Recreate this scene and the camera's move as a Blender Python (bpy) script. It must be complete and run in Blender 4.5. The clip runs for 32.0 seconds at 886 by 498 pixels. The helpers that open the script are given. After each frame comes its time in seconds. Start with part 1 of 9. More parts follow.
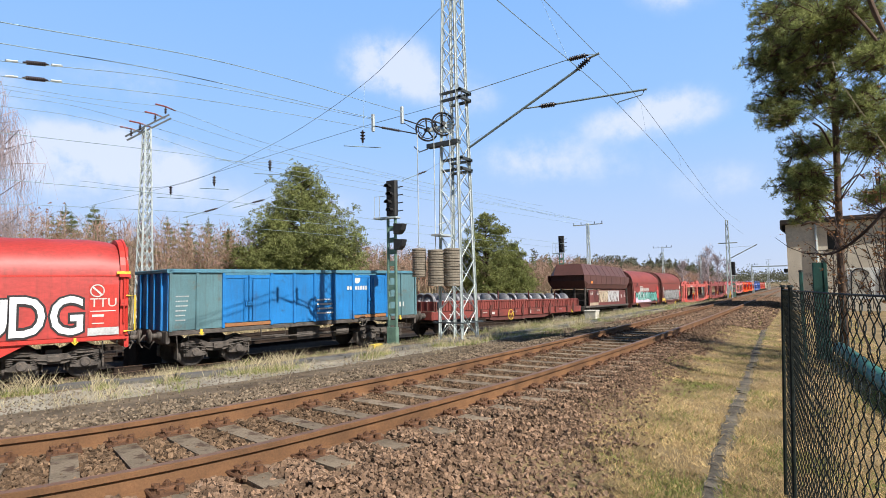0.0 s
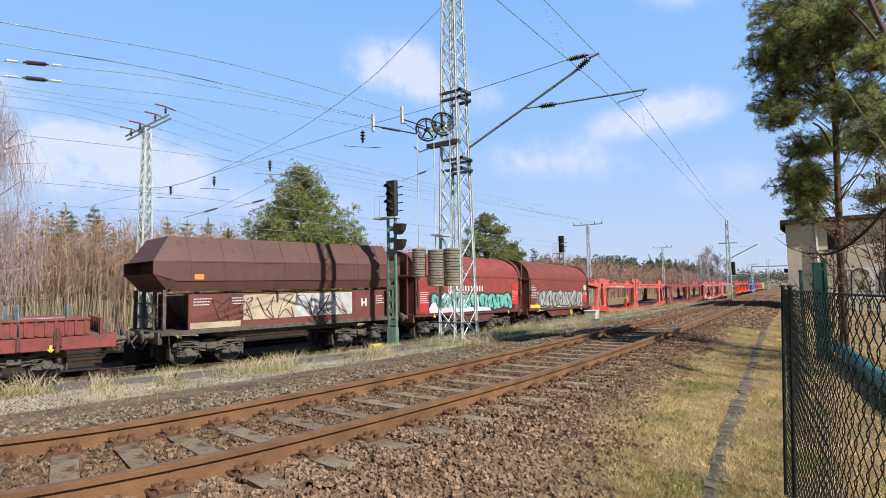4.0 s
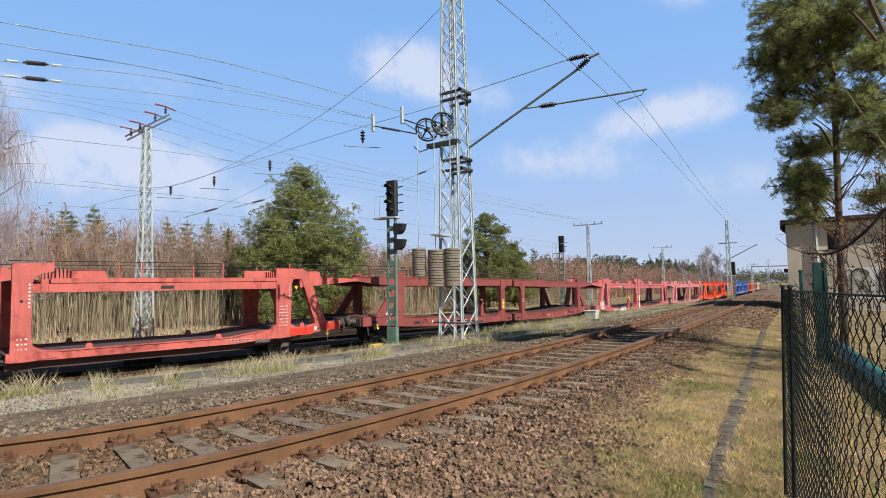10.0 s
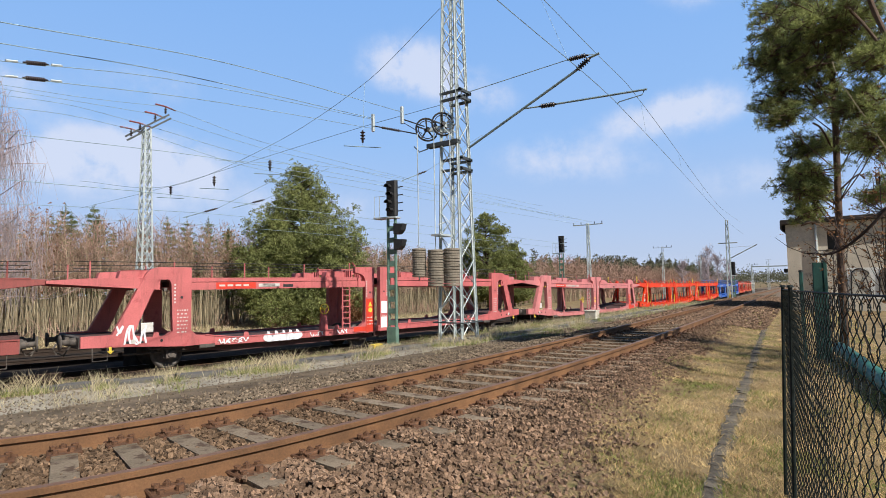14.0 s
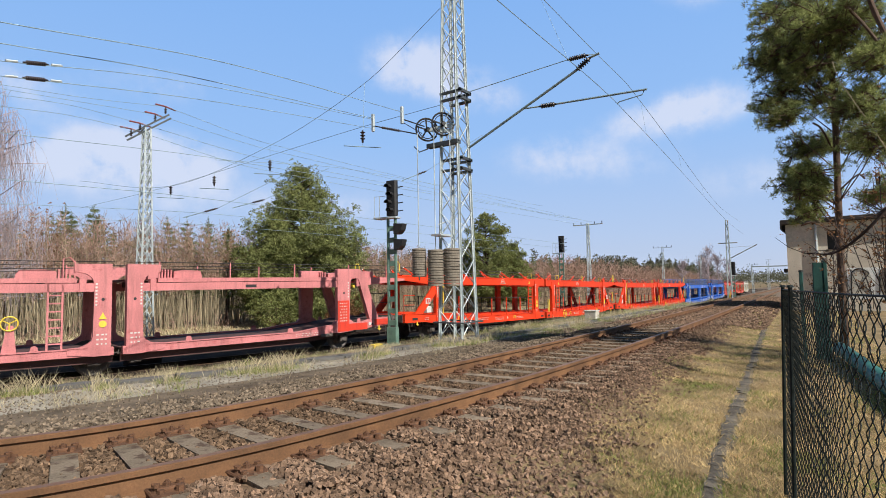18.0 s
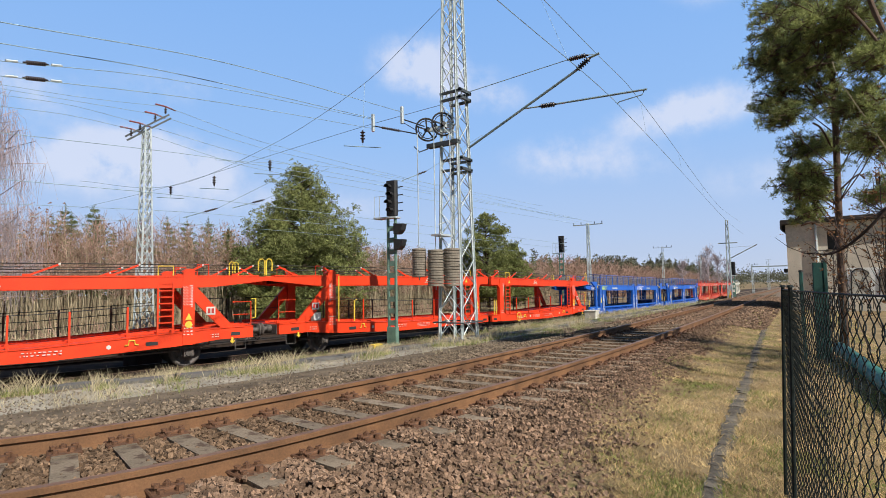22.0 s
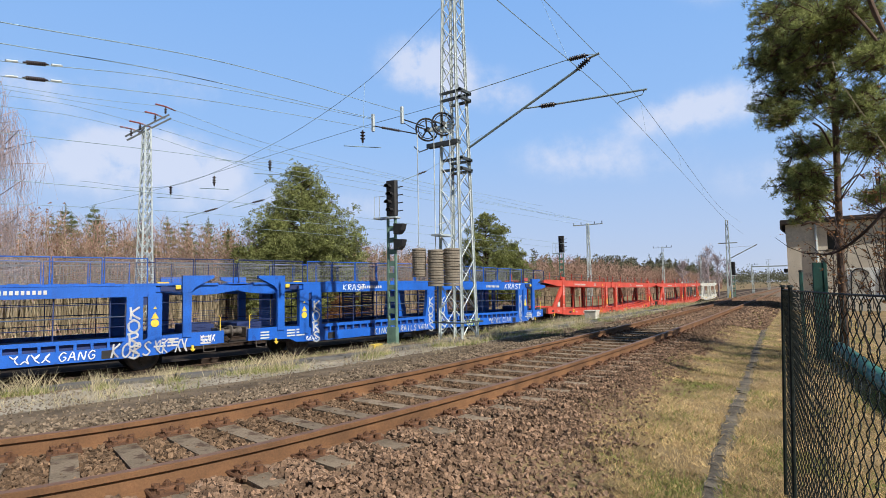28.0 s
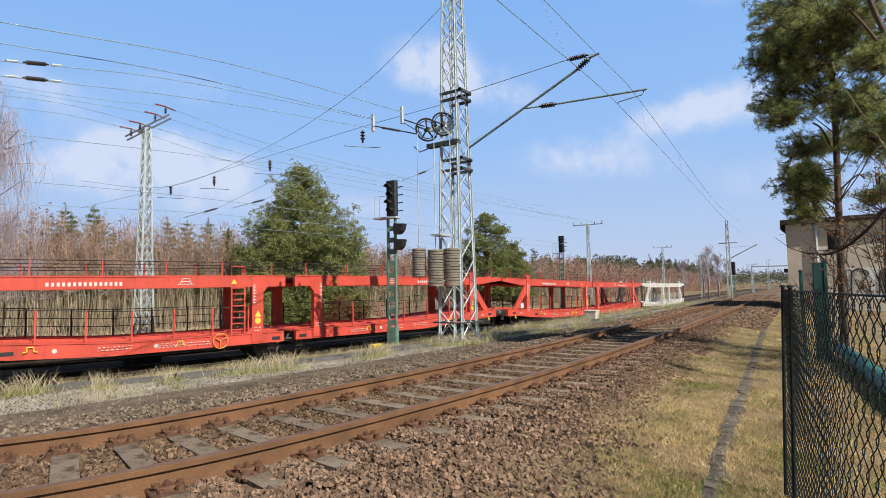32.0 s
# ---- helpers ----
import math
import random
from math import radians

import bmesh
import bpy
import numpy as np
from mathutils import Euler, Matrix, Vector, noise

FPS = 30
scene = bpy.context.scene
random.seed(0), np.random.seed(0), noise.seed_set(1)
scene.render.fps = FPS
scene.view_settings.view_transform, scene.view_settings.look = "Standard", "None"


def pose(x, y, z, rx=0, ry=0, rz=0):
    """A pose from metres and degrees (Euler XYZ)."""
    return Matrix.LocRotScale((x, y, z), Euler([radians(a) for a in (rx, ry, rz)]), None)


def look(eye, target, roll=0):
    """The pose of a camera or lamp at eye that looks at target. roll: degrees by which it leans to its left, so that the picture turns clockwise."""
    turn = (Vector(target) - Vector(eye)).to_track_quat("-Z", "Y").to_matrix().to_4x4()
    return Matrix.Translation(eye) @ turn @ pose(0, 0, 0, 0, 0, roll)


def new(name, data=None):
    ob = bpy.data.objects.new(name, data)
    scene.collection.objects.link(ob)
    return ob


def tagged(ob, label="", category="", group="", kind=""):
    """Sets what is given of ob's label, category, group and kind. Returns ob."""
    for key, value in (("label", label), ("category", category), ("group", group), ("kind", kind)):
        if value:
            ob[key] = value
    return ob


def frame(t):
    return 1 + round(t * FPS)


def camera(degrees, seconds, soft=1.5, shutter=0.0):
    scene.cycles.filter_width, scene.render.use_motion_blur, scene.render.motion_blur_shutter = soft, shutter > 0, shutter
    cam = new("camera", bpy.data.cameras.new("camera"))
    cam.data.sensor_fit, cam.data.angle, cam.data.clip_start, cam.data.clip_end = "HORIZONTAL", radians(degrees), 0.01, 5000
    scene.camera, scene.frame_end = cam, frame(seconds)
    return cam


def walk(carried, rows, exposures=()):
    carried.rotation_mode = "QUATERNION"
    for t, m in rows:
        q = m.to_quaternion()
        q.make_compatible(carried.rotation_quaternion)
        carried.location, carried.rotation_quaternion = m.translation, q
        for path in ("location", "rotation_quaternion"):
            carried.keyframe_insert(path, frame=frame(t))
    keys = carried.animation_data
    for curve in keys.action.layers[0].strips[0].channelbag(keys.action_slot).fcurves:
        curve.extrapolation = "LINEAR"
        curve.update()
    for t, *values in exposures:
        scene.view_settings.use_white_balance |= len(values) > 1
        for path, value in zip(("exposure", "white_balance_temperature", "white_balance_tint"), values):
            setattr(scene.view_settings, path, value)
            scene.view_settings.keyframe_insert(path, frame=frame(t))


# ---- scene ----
# z = 0 is the head of the near track's rails, y runs along the tracks, x to the right of them
EYE = 1.131
cam = camera(76.19, 32.0, soft=0.3)
CAM_AZ, CAM_UP, CAM_ROLL = radians(35.03), radians(3.723), -1.009
cam_pose = look((0, 0, EYE), (-math.sin(CAM_AZ) * 10, math.cos(CAM_AZ) * 10, EYE + math.tan(CAM_UP) * 10), CAM_ROLL)
walk(cam, [(0.0, cam_pose), (32.0, cam_pose)], [(0.0, 0.54), (3.4, 0.52), (5.6, 0.34), (32.0, 0.34)])

# ---- light ----
SUN_EL, SUN_AZ = radians(40), radians(102)
world = bpy.data.worlds.new("sky")
scene.world = world
world.use_nodes = True
wn = world.node_tree.nodes
sky = wn.new("ShaderNodeTexSky")
sky.sky_type, sky.sun_disc, sky.sun_elevation, sky.sun_rotation = "NISHITA", False, SUN_EL, SUN_AZ
sky.air_density, sky.dust_density, sky.ozone_density = 1.0, 0.1, 3.2
wn["Background"].inputs["Strength"].default_value = 0.05
world.node_tree.links.new(sky.outputs[0], wn["Background"].inputs["Color"])
sun_lamp = bpy.data.lights.new("sun", "SUN")
sun_lamp.energy, sun_lamp.angle, sun_lamp.color = 5.0, radians(0.5), (1.0, 0.95, 0.87)
sun = new("sun", sun_lamp)
sun.matrix_world = look((60, -9, 50), (60 - math.sin(SUN_AZ) * math.cos(SUN_EL), -9 - math.cos(SUN_AZ) * math.cos(SUN_EL), 50 - math.sin(SUN_EL)))

# ---- mesh and part helpers ----
class Shape:
    """Collects vertices and faces of one part."""

    def __init__(self):
        self.v, self.f = [], []

    def add(self, verts, faces):
        n = len(self.v)
        self.v.extend(tuple(p) for p in verts)
        self.f.extend(tuple(i + n for i in q) for q in faces)
        return self

    def box(self, x0, x1, y0, y1, z0, z1, m=None, c=0.0):
        """A box, with its long edges chamfered by c."""
        if c:
            ax = max(range(3), key=lambda i: (x1 - x0, y1 - y0, z1 - z0)[i])
            lo, hi = [(x0, x1), (y0, y1), (z0, z1)][ax]
            (a0, a1), (b0, b1) = [[(x0, x1), (y0, y1), (z0, z1)][i] for i in range(3) if i != ax]
            ring = [(a0 + c, b0), (a1 - c, b0), (a1, b0 + c), (a1, b1 - c), (a1 - c, b1), (a0 + c, b1), (a0, b1 - c), (a0, b0 + c)]
            put = [lambda u, w, t: (t, u, w), lambda u, w, t: (u, t, w), lambda u, w, t: (u, w, t)][ax]
            pts = [put(u, w, t) for t in (lo, hi) for u, w in ring]
            fac = [tuple(range(8)), tuple(range(15, 7, -1))] + [(i, (i + 1) % 8, (i + 1) % 8 + 8, i + 8) for i in range(8)]
        else:
            pts = [(x, y, z) for x in (x0, x1) for y in (y0, y1) for z in (z0, z1)]
            fac = [(0, 1, 3, 2), (4, 6, 7, 5), (0, 4, 5, 1), (2, 3, 7, 6), (0, 2, 6, 4), (1, 5, 7, 3)]
        if m is not None:
            pts = [m @ Vector(p) for p in pts]
        return self.add(pts, fac)

    def beam(self, a, b, w, h, up=(0, 0, 1)):
        """A bar of section w by h from a to b."""
        a, b = Vector(a), Vector(b)
        d = (b - a).normalized()
        u = Vector(up)
        if abs(d.dot(u)) > 0.95:
            u = Vector((1, 0, 0))
        s = d.cross(u).normalized() * (w / 2)
        t = s.cross(d).normalized() * (h / 2)
        pts = [p + q for p in (a, b) for q in (-s - t, s - t, s + t, -s + t)]
        return self.add(pts, [(0, 3, 2, 1), (4, 5, 6, 7), (0, 1, 5, 4), (1, 2, 6, 5), (2, 3, 7, 6), (3, 0, 4, 7)])

    def tube(self, pts, r, n=6, cap=True):
        """A tube along points; r is one radius or one for each point."""
        pts = [Vector(p) for p in pts]
        rs = r if isinstance(r, (list, tuple)) else [r] * len(pts)
        ring = []
        for i, p in enumerate(pts):
            d = (pts[min(i + 1, len(pts) - 1)] - pts[max(i - 1, 0)]).normalized()
            u = Vector((0, 0, 1)) if abs(d.z) < 0.9 else Vector((1, 0, 0))
            s = d.cross(u).normalized()
            t = s.cross(d)
            ring += [p + (s * math.cos(k * 2 * math.pi / n) + t * math.sin(k * 2 * math.pi / n)) * rs[i] for k in range(n)]
        fac = [(i * n + k, i * n + (k + 1) % n, (i + 1) * n + (k + 1) % n, (i + 1) * n + k) for i in range(len(pts) - 1) for k in range(n)]
        if cap:
            fac += [tuple(range(n - 1, -1, -1)), tuple(range((len(pts) - 1) * n, len(pts) * n))]
        return self.add(ring, fac)

    def disc(self, c, axis, profile, n=20):
        """A turned body about an axis: profile holds (distance along the axis, radius)."""
        c, d = Vector(c), Vector(axis).normalized()
        u = Vector((0, 0, 1)) if abs(d.z) < 0.9 else Vector((1, 0, 0))
        s = d.cross(u).normalized()
        t = s.cross(d)
        ring = [c + d * h + (s * math.cos(k * 2 * math.pi / n) + t * math.sin(k * 2 * math.pi / n)) * r for h, r in profile for k in range(n)]
        fac = [(i * n + k, (i + 1) * n + k, (i + 1) * n + (k + 1) % n, i * n + (k + 1) % n) for i in range(len(profile) - 1) for k in range(n)]
        fac += [tuple(range(n)), tuple(range(len(profile) * n - 1, (len(profile) - 1) * n - 1, -1))]
        return self.add(ring, fac)

    def prism(self, poly, y0, y1):
        """A polygon in x and z, carried from y0 to y1."""
        n = len(poly)
        pts = [(x, y, z) for y in (y0, y1) for x, z in poly]
        return self.add(pts, [tuple(range(n)), tuple(range(2 * n - 1, n - 1, -1))] + [(i, i + n, (i + 1) % n + n, (i + 1) % n) for i in range(n)])

    def mesh(self, name, smooth=False):
        me = bpy.data.meshes.new(name)
        me.from_pydata([tuple(p) for p in self.v], [], self.f)
        if smooth:
            me.polygons.foreach_set("use_smooth", [True] * len(me.polygons))
        me.update()
        return me


def part(name, shape, material, parent=None, label="", smooth=False):
    me = shape.mesh(name, smooth) if isinstance(shape, Shape) else shape
    ob = new(name, me)
    if material is not None and not me.materials:
        me.materials.append(material)
    ob.parent = parent
    return tagged(ob, label)


def thing(name, label, category, group="", kind="", m=None):
    ob = tagged(new(name), label, category, group, kind)
    ob.empty_display_size = 0.2
    if m is not None:
        ob.matrix_world = m
    return ob


def solid(name, shape, material, label, category="", group="", kind="", smooth=False):
    return tagged(part(name, shape, material, None, "", smooth), label, category, group, kind)


def spline(knots, n=24):
    """A smooth curve through the knots, as an array of points."""
    k, out = np.array(knots, float), []
    for i in range(len(k) - 1):
        p0, p1, p2, p3 = k[max(i - 1, 0)], k[i], k[i + 1], k[min(i + 2, len(k) - 1)]
        d = np.hypot(*(p2 - p1)[:2])
        d0, d3 = np.hypot(*(p1 - p0)[:2]), np.hypot(*(p3 - p2)[:2])
        m1 = (p2 - p0) / (d0 + d) * d if i else p2 - p1
        m2 = (p3 - p1) / (d + d3) * d if i < len(k) - 2 else p2 - p1
        for t in np.arange(n) / n:
            out.append((2 * t**3 - 3 * t * t + 1) * p1 + (t**3 - 2 * t * t + t) * m1 + (3 * t * t - 2 * t**3) * p2 + (t**3 - t * t) * m2)
    return np.array(out + [k[-1]])


# ---- materials ----
def surface(name, base, rough=0.7, metal=0.0, var=0.25, scale=3.0, fine=40.0, bump=0.2, second=None, amount=0.5, objvar=0.0, spec=0.5, island=0.0, stretch=(1, 1, 1), streak=0.0):
    """A surface with stains at one scale, grain at a finer one, and relief. second: a colour that shows in patches."""
    m = bpy.data.materials.new(name)
    m.use_nodes = True
    nt, nd = m.node_tree, m.node_tree.nodes
    b = nd["Principled BSDF"]
    link = nt.links.new
    co = nd.new("ShaderNodeTexCoord")
    mp = nd.new("ShaderNodeMapping")
    mp.inputs["Scale"].default_value = stretch
    link(co.outputs["Object"], mp.inputs[0])
    n1, n2 = nd.new("ShaderNodeTexNoise"), nd.new("ShaderNodeTexNoise")
    for n, s, d in ((n1, scale, 5), (n2, fine, 3)):
        n.inputs["Scale"].default_value, n.inputs["Detail"].default_value = s, d
        link(mp.outputs[0], n.inputs["Vector"])
    r1 = nd.new("ShaderNodeValToRGB")
    lo, hi = [max(0.0, c * (1 - var)) for c in base], [min(1.0, c * (1 + var)) for c in base]
    r1.color_ramp.elements[0].position, r1.color_ramp.elements[1].position = 0.3, 0.7
    r1.color_ramp.elements[0].color, r1.color_ramp.elements[1].color = (*lo, 1), (*hi, 1)
    link(n1.outputs["Fac"], r1.inputs[0])
    col = r1.outputs[0]
    if second is not None:
        n3 = nd.new("ShaderNodeTexNoise")
        n3.inputs["Scale"].default_value, n3.inputs["Detail"].default_value, n3.inputs["Roughness"].default_value = scale * 1.7, 8, 0.7
        link(mp.outputs[0], n3.inputs["Vector"])
        r3 = nd.new("ShaderNodeValToRGB")
        r3.color_ramp.elements[0].position, r3.color_ramp.elements[1].position = 0.68 - amount * 0.3, 0.76 - amount * 0.25
        link(n3.outputs["Fac"], r3.inputs[0])
        mx = nd.new("ShaderNodeMixRGB")
        mx.inputs[2].default_value = (*second, 1)
        link(r3.outputs[0], mx.inputs[0])
        link(col, mx.inputs[1])
        col = mx.outputs[0]
    if streak:
        m2 = nd.new("ShaderNodeMapping")
        m2.inputs["Scale"].default_value = (5.0, 5.0, 0.45)
        link(co.outputs["Object"], m2.inputs[0])
        n4 = nd.new("ShaderNodeTexNoise")
        n4.inputs["Scale"].default_value, n4.inputs["Detail"].default_value, n4.inputs["Roughness"].default_value = 1.6, 7, 0.7
        link(m2.outputs[0], n4.inputs["Vector"])
        r4 = nd.new("ShaderNodeMapRange")
        r4.inputs[1].default_value, r4.inputs[2].default_value, r4.inputs[4].default_value = 0.5, 0.8, streak
        link(n4.outputs["Fac"], r4.inputs[0])
        mx4 = nd.new("ShaderNodeMixRGB")
        mx4.inputs[2].default_value = (0.045, 0.032, 0.026, 1)
        link(r4.outputs[0], mx4.inputs[0])
        link(col, mx4.inputs[1])
        col = mx4.outputs[0]
    g = nd.new("ShaderNodeMixRGB")
    g.blend_type, g.inputs[0].default_value = "OVERLAY", 0.35
    link(col, g.inputs[1])
    link(n2.outputs["Fac"], g.inputs[2])
    col = g.outputs[0]
    for amt, node, out in ((objvar, "ShaderNodeObjectInfo", "Random"), (island, "ShaderNodeNewGeometry", "Random Per Island")):
        if amt:
            oi = nd.new(node)
            mr = nd.new("ShaderNodeMapRange")
            mr.inputs[3].default_value, mr.inputs[4].default_value = 1 - amt, 1 + amt
            link(oi.outputs[out], mr.inputs[0])
            hv = nd.new("ShaderNodeHueSaturation")
            link(mr.outputs[0], hv.inputs["Value"])
            link(col, hv.inputs["Color"])
            col = hv.outputs[0]
    link(col, b.inputs["Base Color"])
    b.inputs["Roughness"].default_value, b.inputs["Metallic"].default_value = rough, metal
    b.inputs["Specular IOR Level"].default_value = spec
    if bump:
        bp = nd.new("ShaderNodeBump")
        bp.inputs["Strength"].default_value, bp.inputs["Distance"].default_value = bump, 0.02
        link(n2.outputs["Fac"], bp.inputs["Height"])
        link(bp.outputs[0], b.inputs["Normal"])
    return m


M_ground = surface("dry_grass_soil", (0.23, 0.168, 0.092), 0.95, var=0.3, scale=1.3, fine=30, bump=0.8, second=(0.14, 0.125, 0.05), amount=0.38, spec=0.1)
M_ballast = surface("ballast_bed", (0.15, 0.10, 0.064), 0.95, var=0.3, scale=2, fine=22, bump=1.0, spec=0.1)
M_stone = surface("ballast_stone", (0.19, 0.122, 0.08), 0.9, var=0.4, scale=9, fine=60, bump=0.4, second=(0.22, 0.165, 0.125), amount=0.3, island=0.55, spec=0.2)
M_dirtstone = surface("dirty_ballast_stone", (0.148, 0.096, 0.06), 0.95, var=0.4, scale=9, fine=60, bump=0.4, second=(0.085, 0.055, 0.035), amount=0.4, island=0.5, spec=0.15)
M_greystone = surface("grey_gravel_stone", (0.185, 0.142, 0.10), 0.95, var=0.4, scale=9, fine=60, bump=0.4, island=0.5, spec=0.15)
M_greybed = surface("grey_gravel_bed", (0.15, 0.115, 0.08), 0.95, var=0.35, scale=2, fine=30, bump=1.0, spec=0.1)
M_farbed = surface("dusty_ballast", (0.165, 0.125, 0.09), 0.95, var=0.3, scale=1.5, fine=12, bump=0.8, spec=0.1)
# Oily bed, darkened further to carry the shade under and behind the train.
M_darkbed = surface("oily_shaded_ballast", (0.045, 0.036, 0.03), 0.95, var=0.3, scale=2, fine=20, bump=1.0, spec=0.1)
M_strip = surface("leafy_brown_soil", (0.215, 0.15, 0.092), 0.95, var=0.4, scale=1.6, fine=30, bump=0.8, second=(0.13, 0.095, 0.06), amount=0.55, spec=0.1)
M_path = surface("pale_gravel_path", (0.33, 0.295, 0.235), 0.95, var=0.25, scale=1.5, fine=35, bump=0.6, second=(0.2, 0.175, 0.13), amount=0.4, spec=0.1)
M_kerb = surface("dark_kerb_stone", (0.12, 0.112, 0.10), 0.9, var=0.25, scale=4, fine=40, bump=0.5, second=(0.16, 0.14, 0.08), amount=0.3)
M_rail = surface("rusty_rail", (0.155, 0.075, 0.032), 0.8, 0.0, var=0.35, scale=3, fine=60, bump=0.15)
# Rails by the train: its shadow is put into their dark colour.
M_darkrail = surface("shade_dark_rail", (0.035, 0.024, 0.018), 0.85, var=0.3, scale=3, fine=60, bump=0.1, spec=0.2)
M_slab = surface("worn_slab", (0.13, 0.112, 0.09), 0.95, var=0.35, scale=7, fine=50, bump=0.9, second=(0.15, 0.125, 0.07), amount=0.35, objvar=0.25, spec=0.1)
M_railtop = surface("worn_rail_head", (0.17, 0.09, 0.05), 0.6, 0.1, var=0.2, scale=6, fine=80, bump=0.05)
M_clip = surface("rusty_clip", (0.12, 0.055, 0.026), 0.85, var=0.3, scale=20, fine=90, bump=0.4)
M_sleeper = surface("weathered_concrete", (0.215, 0.168, 0.118), 0.95, var=0.3, scale=4, fine=45, bump=0.4, second=(0.10, 0.065, 0.045), amount=0.55, objvar=0.2, spec=0.2)
M_galv = surface("galvanised_steel", (0.50, 0.55, 0.55), 0.5, 0.35, var=0.15, scale=5, fine=50, bump=0.1)
M_conc = surface("concrete_weight", (0.21, 0.18, 0.14), 0.9, var=0.2, scale=6, fine=40, bump=0.4, second=(0.12, 0.1, 0.08), amount=0.35)
M_green = surface("green_signal_steel", (0.13, 0.22, 0.17), 0.6, 0.2, var=0.2, scale=5, fine=40, bump=0.1)
M_black = surface("black_lacquer", (0.015, 0.015, 0.016), 0.6, var=0.3, scale=8, fine=50, bump=0.1)
M_wire = surface("pale_green_copper_wire", (0.27, 0.36, 0.39), 0.6, 0.3, var=0.2, scale=5, fine=40, bump=0)
M_steel = surface("dark_weathered_steel", (0.06, 0.07, 0.075), 0.6, 0.3, var=0.2, scale=6, fine=50, bump=0.1)
M_insul = surface("brown_porcelain", (0.025, 0.016, 0.014), 0.4, var=0.3, scale=12, fine=60, bump=0)
M_redins = surface("red_brown_porcelain", (0.25, 0.07, 0.06), 0.3, var=0.3, scale=12, fine=60, bump=0)
M_white = surface("white_paint", (0.75, 0.75, 0.72), 0.6, var=0.1, scale=8, fine=50, bump=0.05)
M_yellow = surface("yellow_paint", (0.70, 0.50, 0.05), 0.55, var=0.15, scale=8, fine=50, bump=0.05)
M_orange = surface("orange_paint", (0.75, 0.25, 0.04), 0.55, var=0.15, scale=8, fine=50, bump=0.05)
M_needle = surface("pine_needles", (0.25, 0.27, 0.10), 0.8, var=0.3, scale=1.2, fine=8, bump=0, island=0.5, spec=0.2)
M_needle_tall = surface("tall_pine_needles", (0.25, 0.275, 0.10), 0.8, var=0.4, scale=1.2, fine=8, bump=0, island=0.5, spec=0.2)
M_spruce = surface("spruce_needles", (0.165, 0.19, 0.08), 0.8, var=0.3, scale=0.8, fine=6, bump=0, island=0.4, spec=0.2)
M_bark = surface("pine_bark", (0.115, 0.073, 0.052), 0.95, var=0.35, scale=4, fine=25, bump=0.8)
M_darkbark = surface("dark_wet_bark", (0.045, 0.03, 0.025), 0.95, var=0.35, scale=6, fine=30, bump=0.6)
M_birch = surface("birch_twigs", (0.34, 0.28, 0.29), 0.9, var=0.25, scale=3, fine=20, bump=0.2)
M_stem = surface("young_stems", (0.30, 0.25, 0.165), 0.95, var=0.25, scale=1.2, fine=12, bump=0, island=0.35, spec=0.1)
M_twig = surface("bare_twigs", (0.34, 0.222, 0.17), 0.95, var=0.3, scale=0.8, fine=10, bump=0, island=0.4, spec=0.1)
M_dry = surface("dry_leaves", (0.23, 0.12, 0.06), 0.9, var=0.3, scale=1, fine=10, bump=0, island=0.4, spec=0.1)
M_straw = surface("straw_grass", (0.54, 0.46, 0.29), 0.9, var=0.25, scale=1.5, fine=10, bump=0, island=0.35, spec=0.2)
M_gold = surface("golden_verge_grass", (0.55, 0.41, 0.21), 0.9, var=0.45, scale=1.6, fine=10, bump=0, island=0.4, spec=0.2)
M_blade = surface("green_grass", (0.26, 0.29, 0.085), 0.9, var=0.3, scale=1.5, fine=10, bump=0, island=0.35, spec=0.2)
M_render = surface("stained_render", (0.60, 0.53, 0.43), 0.95, var=0.2, scale=0.8, fine=25, bump=0.3, second=(0.28, 0.26, 0.24), amount=0.4)
M_pale = surface("pale_concrete", (0.52, 0.49, 0.42), 0.9, var=0.15, scale=6, fine=40, bump=0.2, second=(0.3, 0.27, 0.2), amount=0.3)
M_roof = surface("dark_roof_edge", (0.028, 0.022, 0.02), 0.8, var=0.3, scale=3, fine=30, bump=0.2)
M_mesh = surface("green_black_wire_mesh", (0.013, 0.019, 0.018), 0.7, var=0.3, scale=20, fine=80, bump=0, spec=0.2)
M_teal = surface("teal_paint", (0.024, 0.14, 0.12), 0.65, 0.0, var=0.15, scale=5, fine=40, bump=0.05)
# Foliage colour raised to include the haze of distance.
M_farwood = surface("hazed_far_forest", (0.15, 0.15, 0.10), 0.95, var=0.4, scale=0.06, fine=1.0, bump=0, island=0.4, spec=0.1)



def let_through(m, share):
    """Thin leaves and needles pass part of the light on."""
    nt, nd = m.node_tree, m.node_tree.nodes
    b, out = nd["Principled BSDF"], nd["Material Output"]
    tr, mx = nd.new("ShaderNodeBsdfTranslucent"), nd.new("ShaderNodeMixShader")
    mx.inputs[0].default_value = share
    nt.links.new(b.inputs["Base Color"].links[0].from_socket, tr.inputs["Color"])
    nt.links.new(b.outputs[0], mx.inputs[1])
    nt.links.new(tr.outputs[0], mx.inputs[2])
    nt.links.new(mx.outputs[0], out.inputs[0])


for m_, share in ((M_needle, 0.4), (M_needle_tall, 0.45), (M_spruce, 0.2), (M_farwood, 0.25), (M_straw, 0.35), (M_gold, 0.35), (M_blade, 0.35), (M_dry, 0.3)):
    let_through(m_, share)
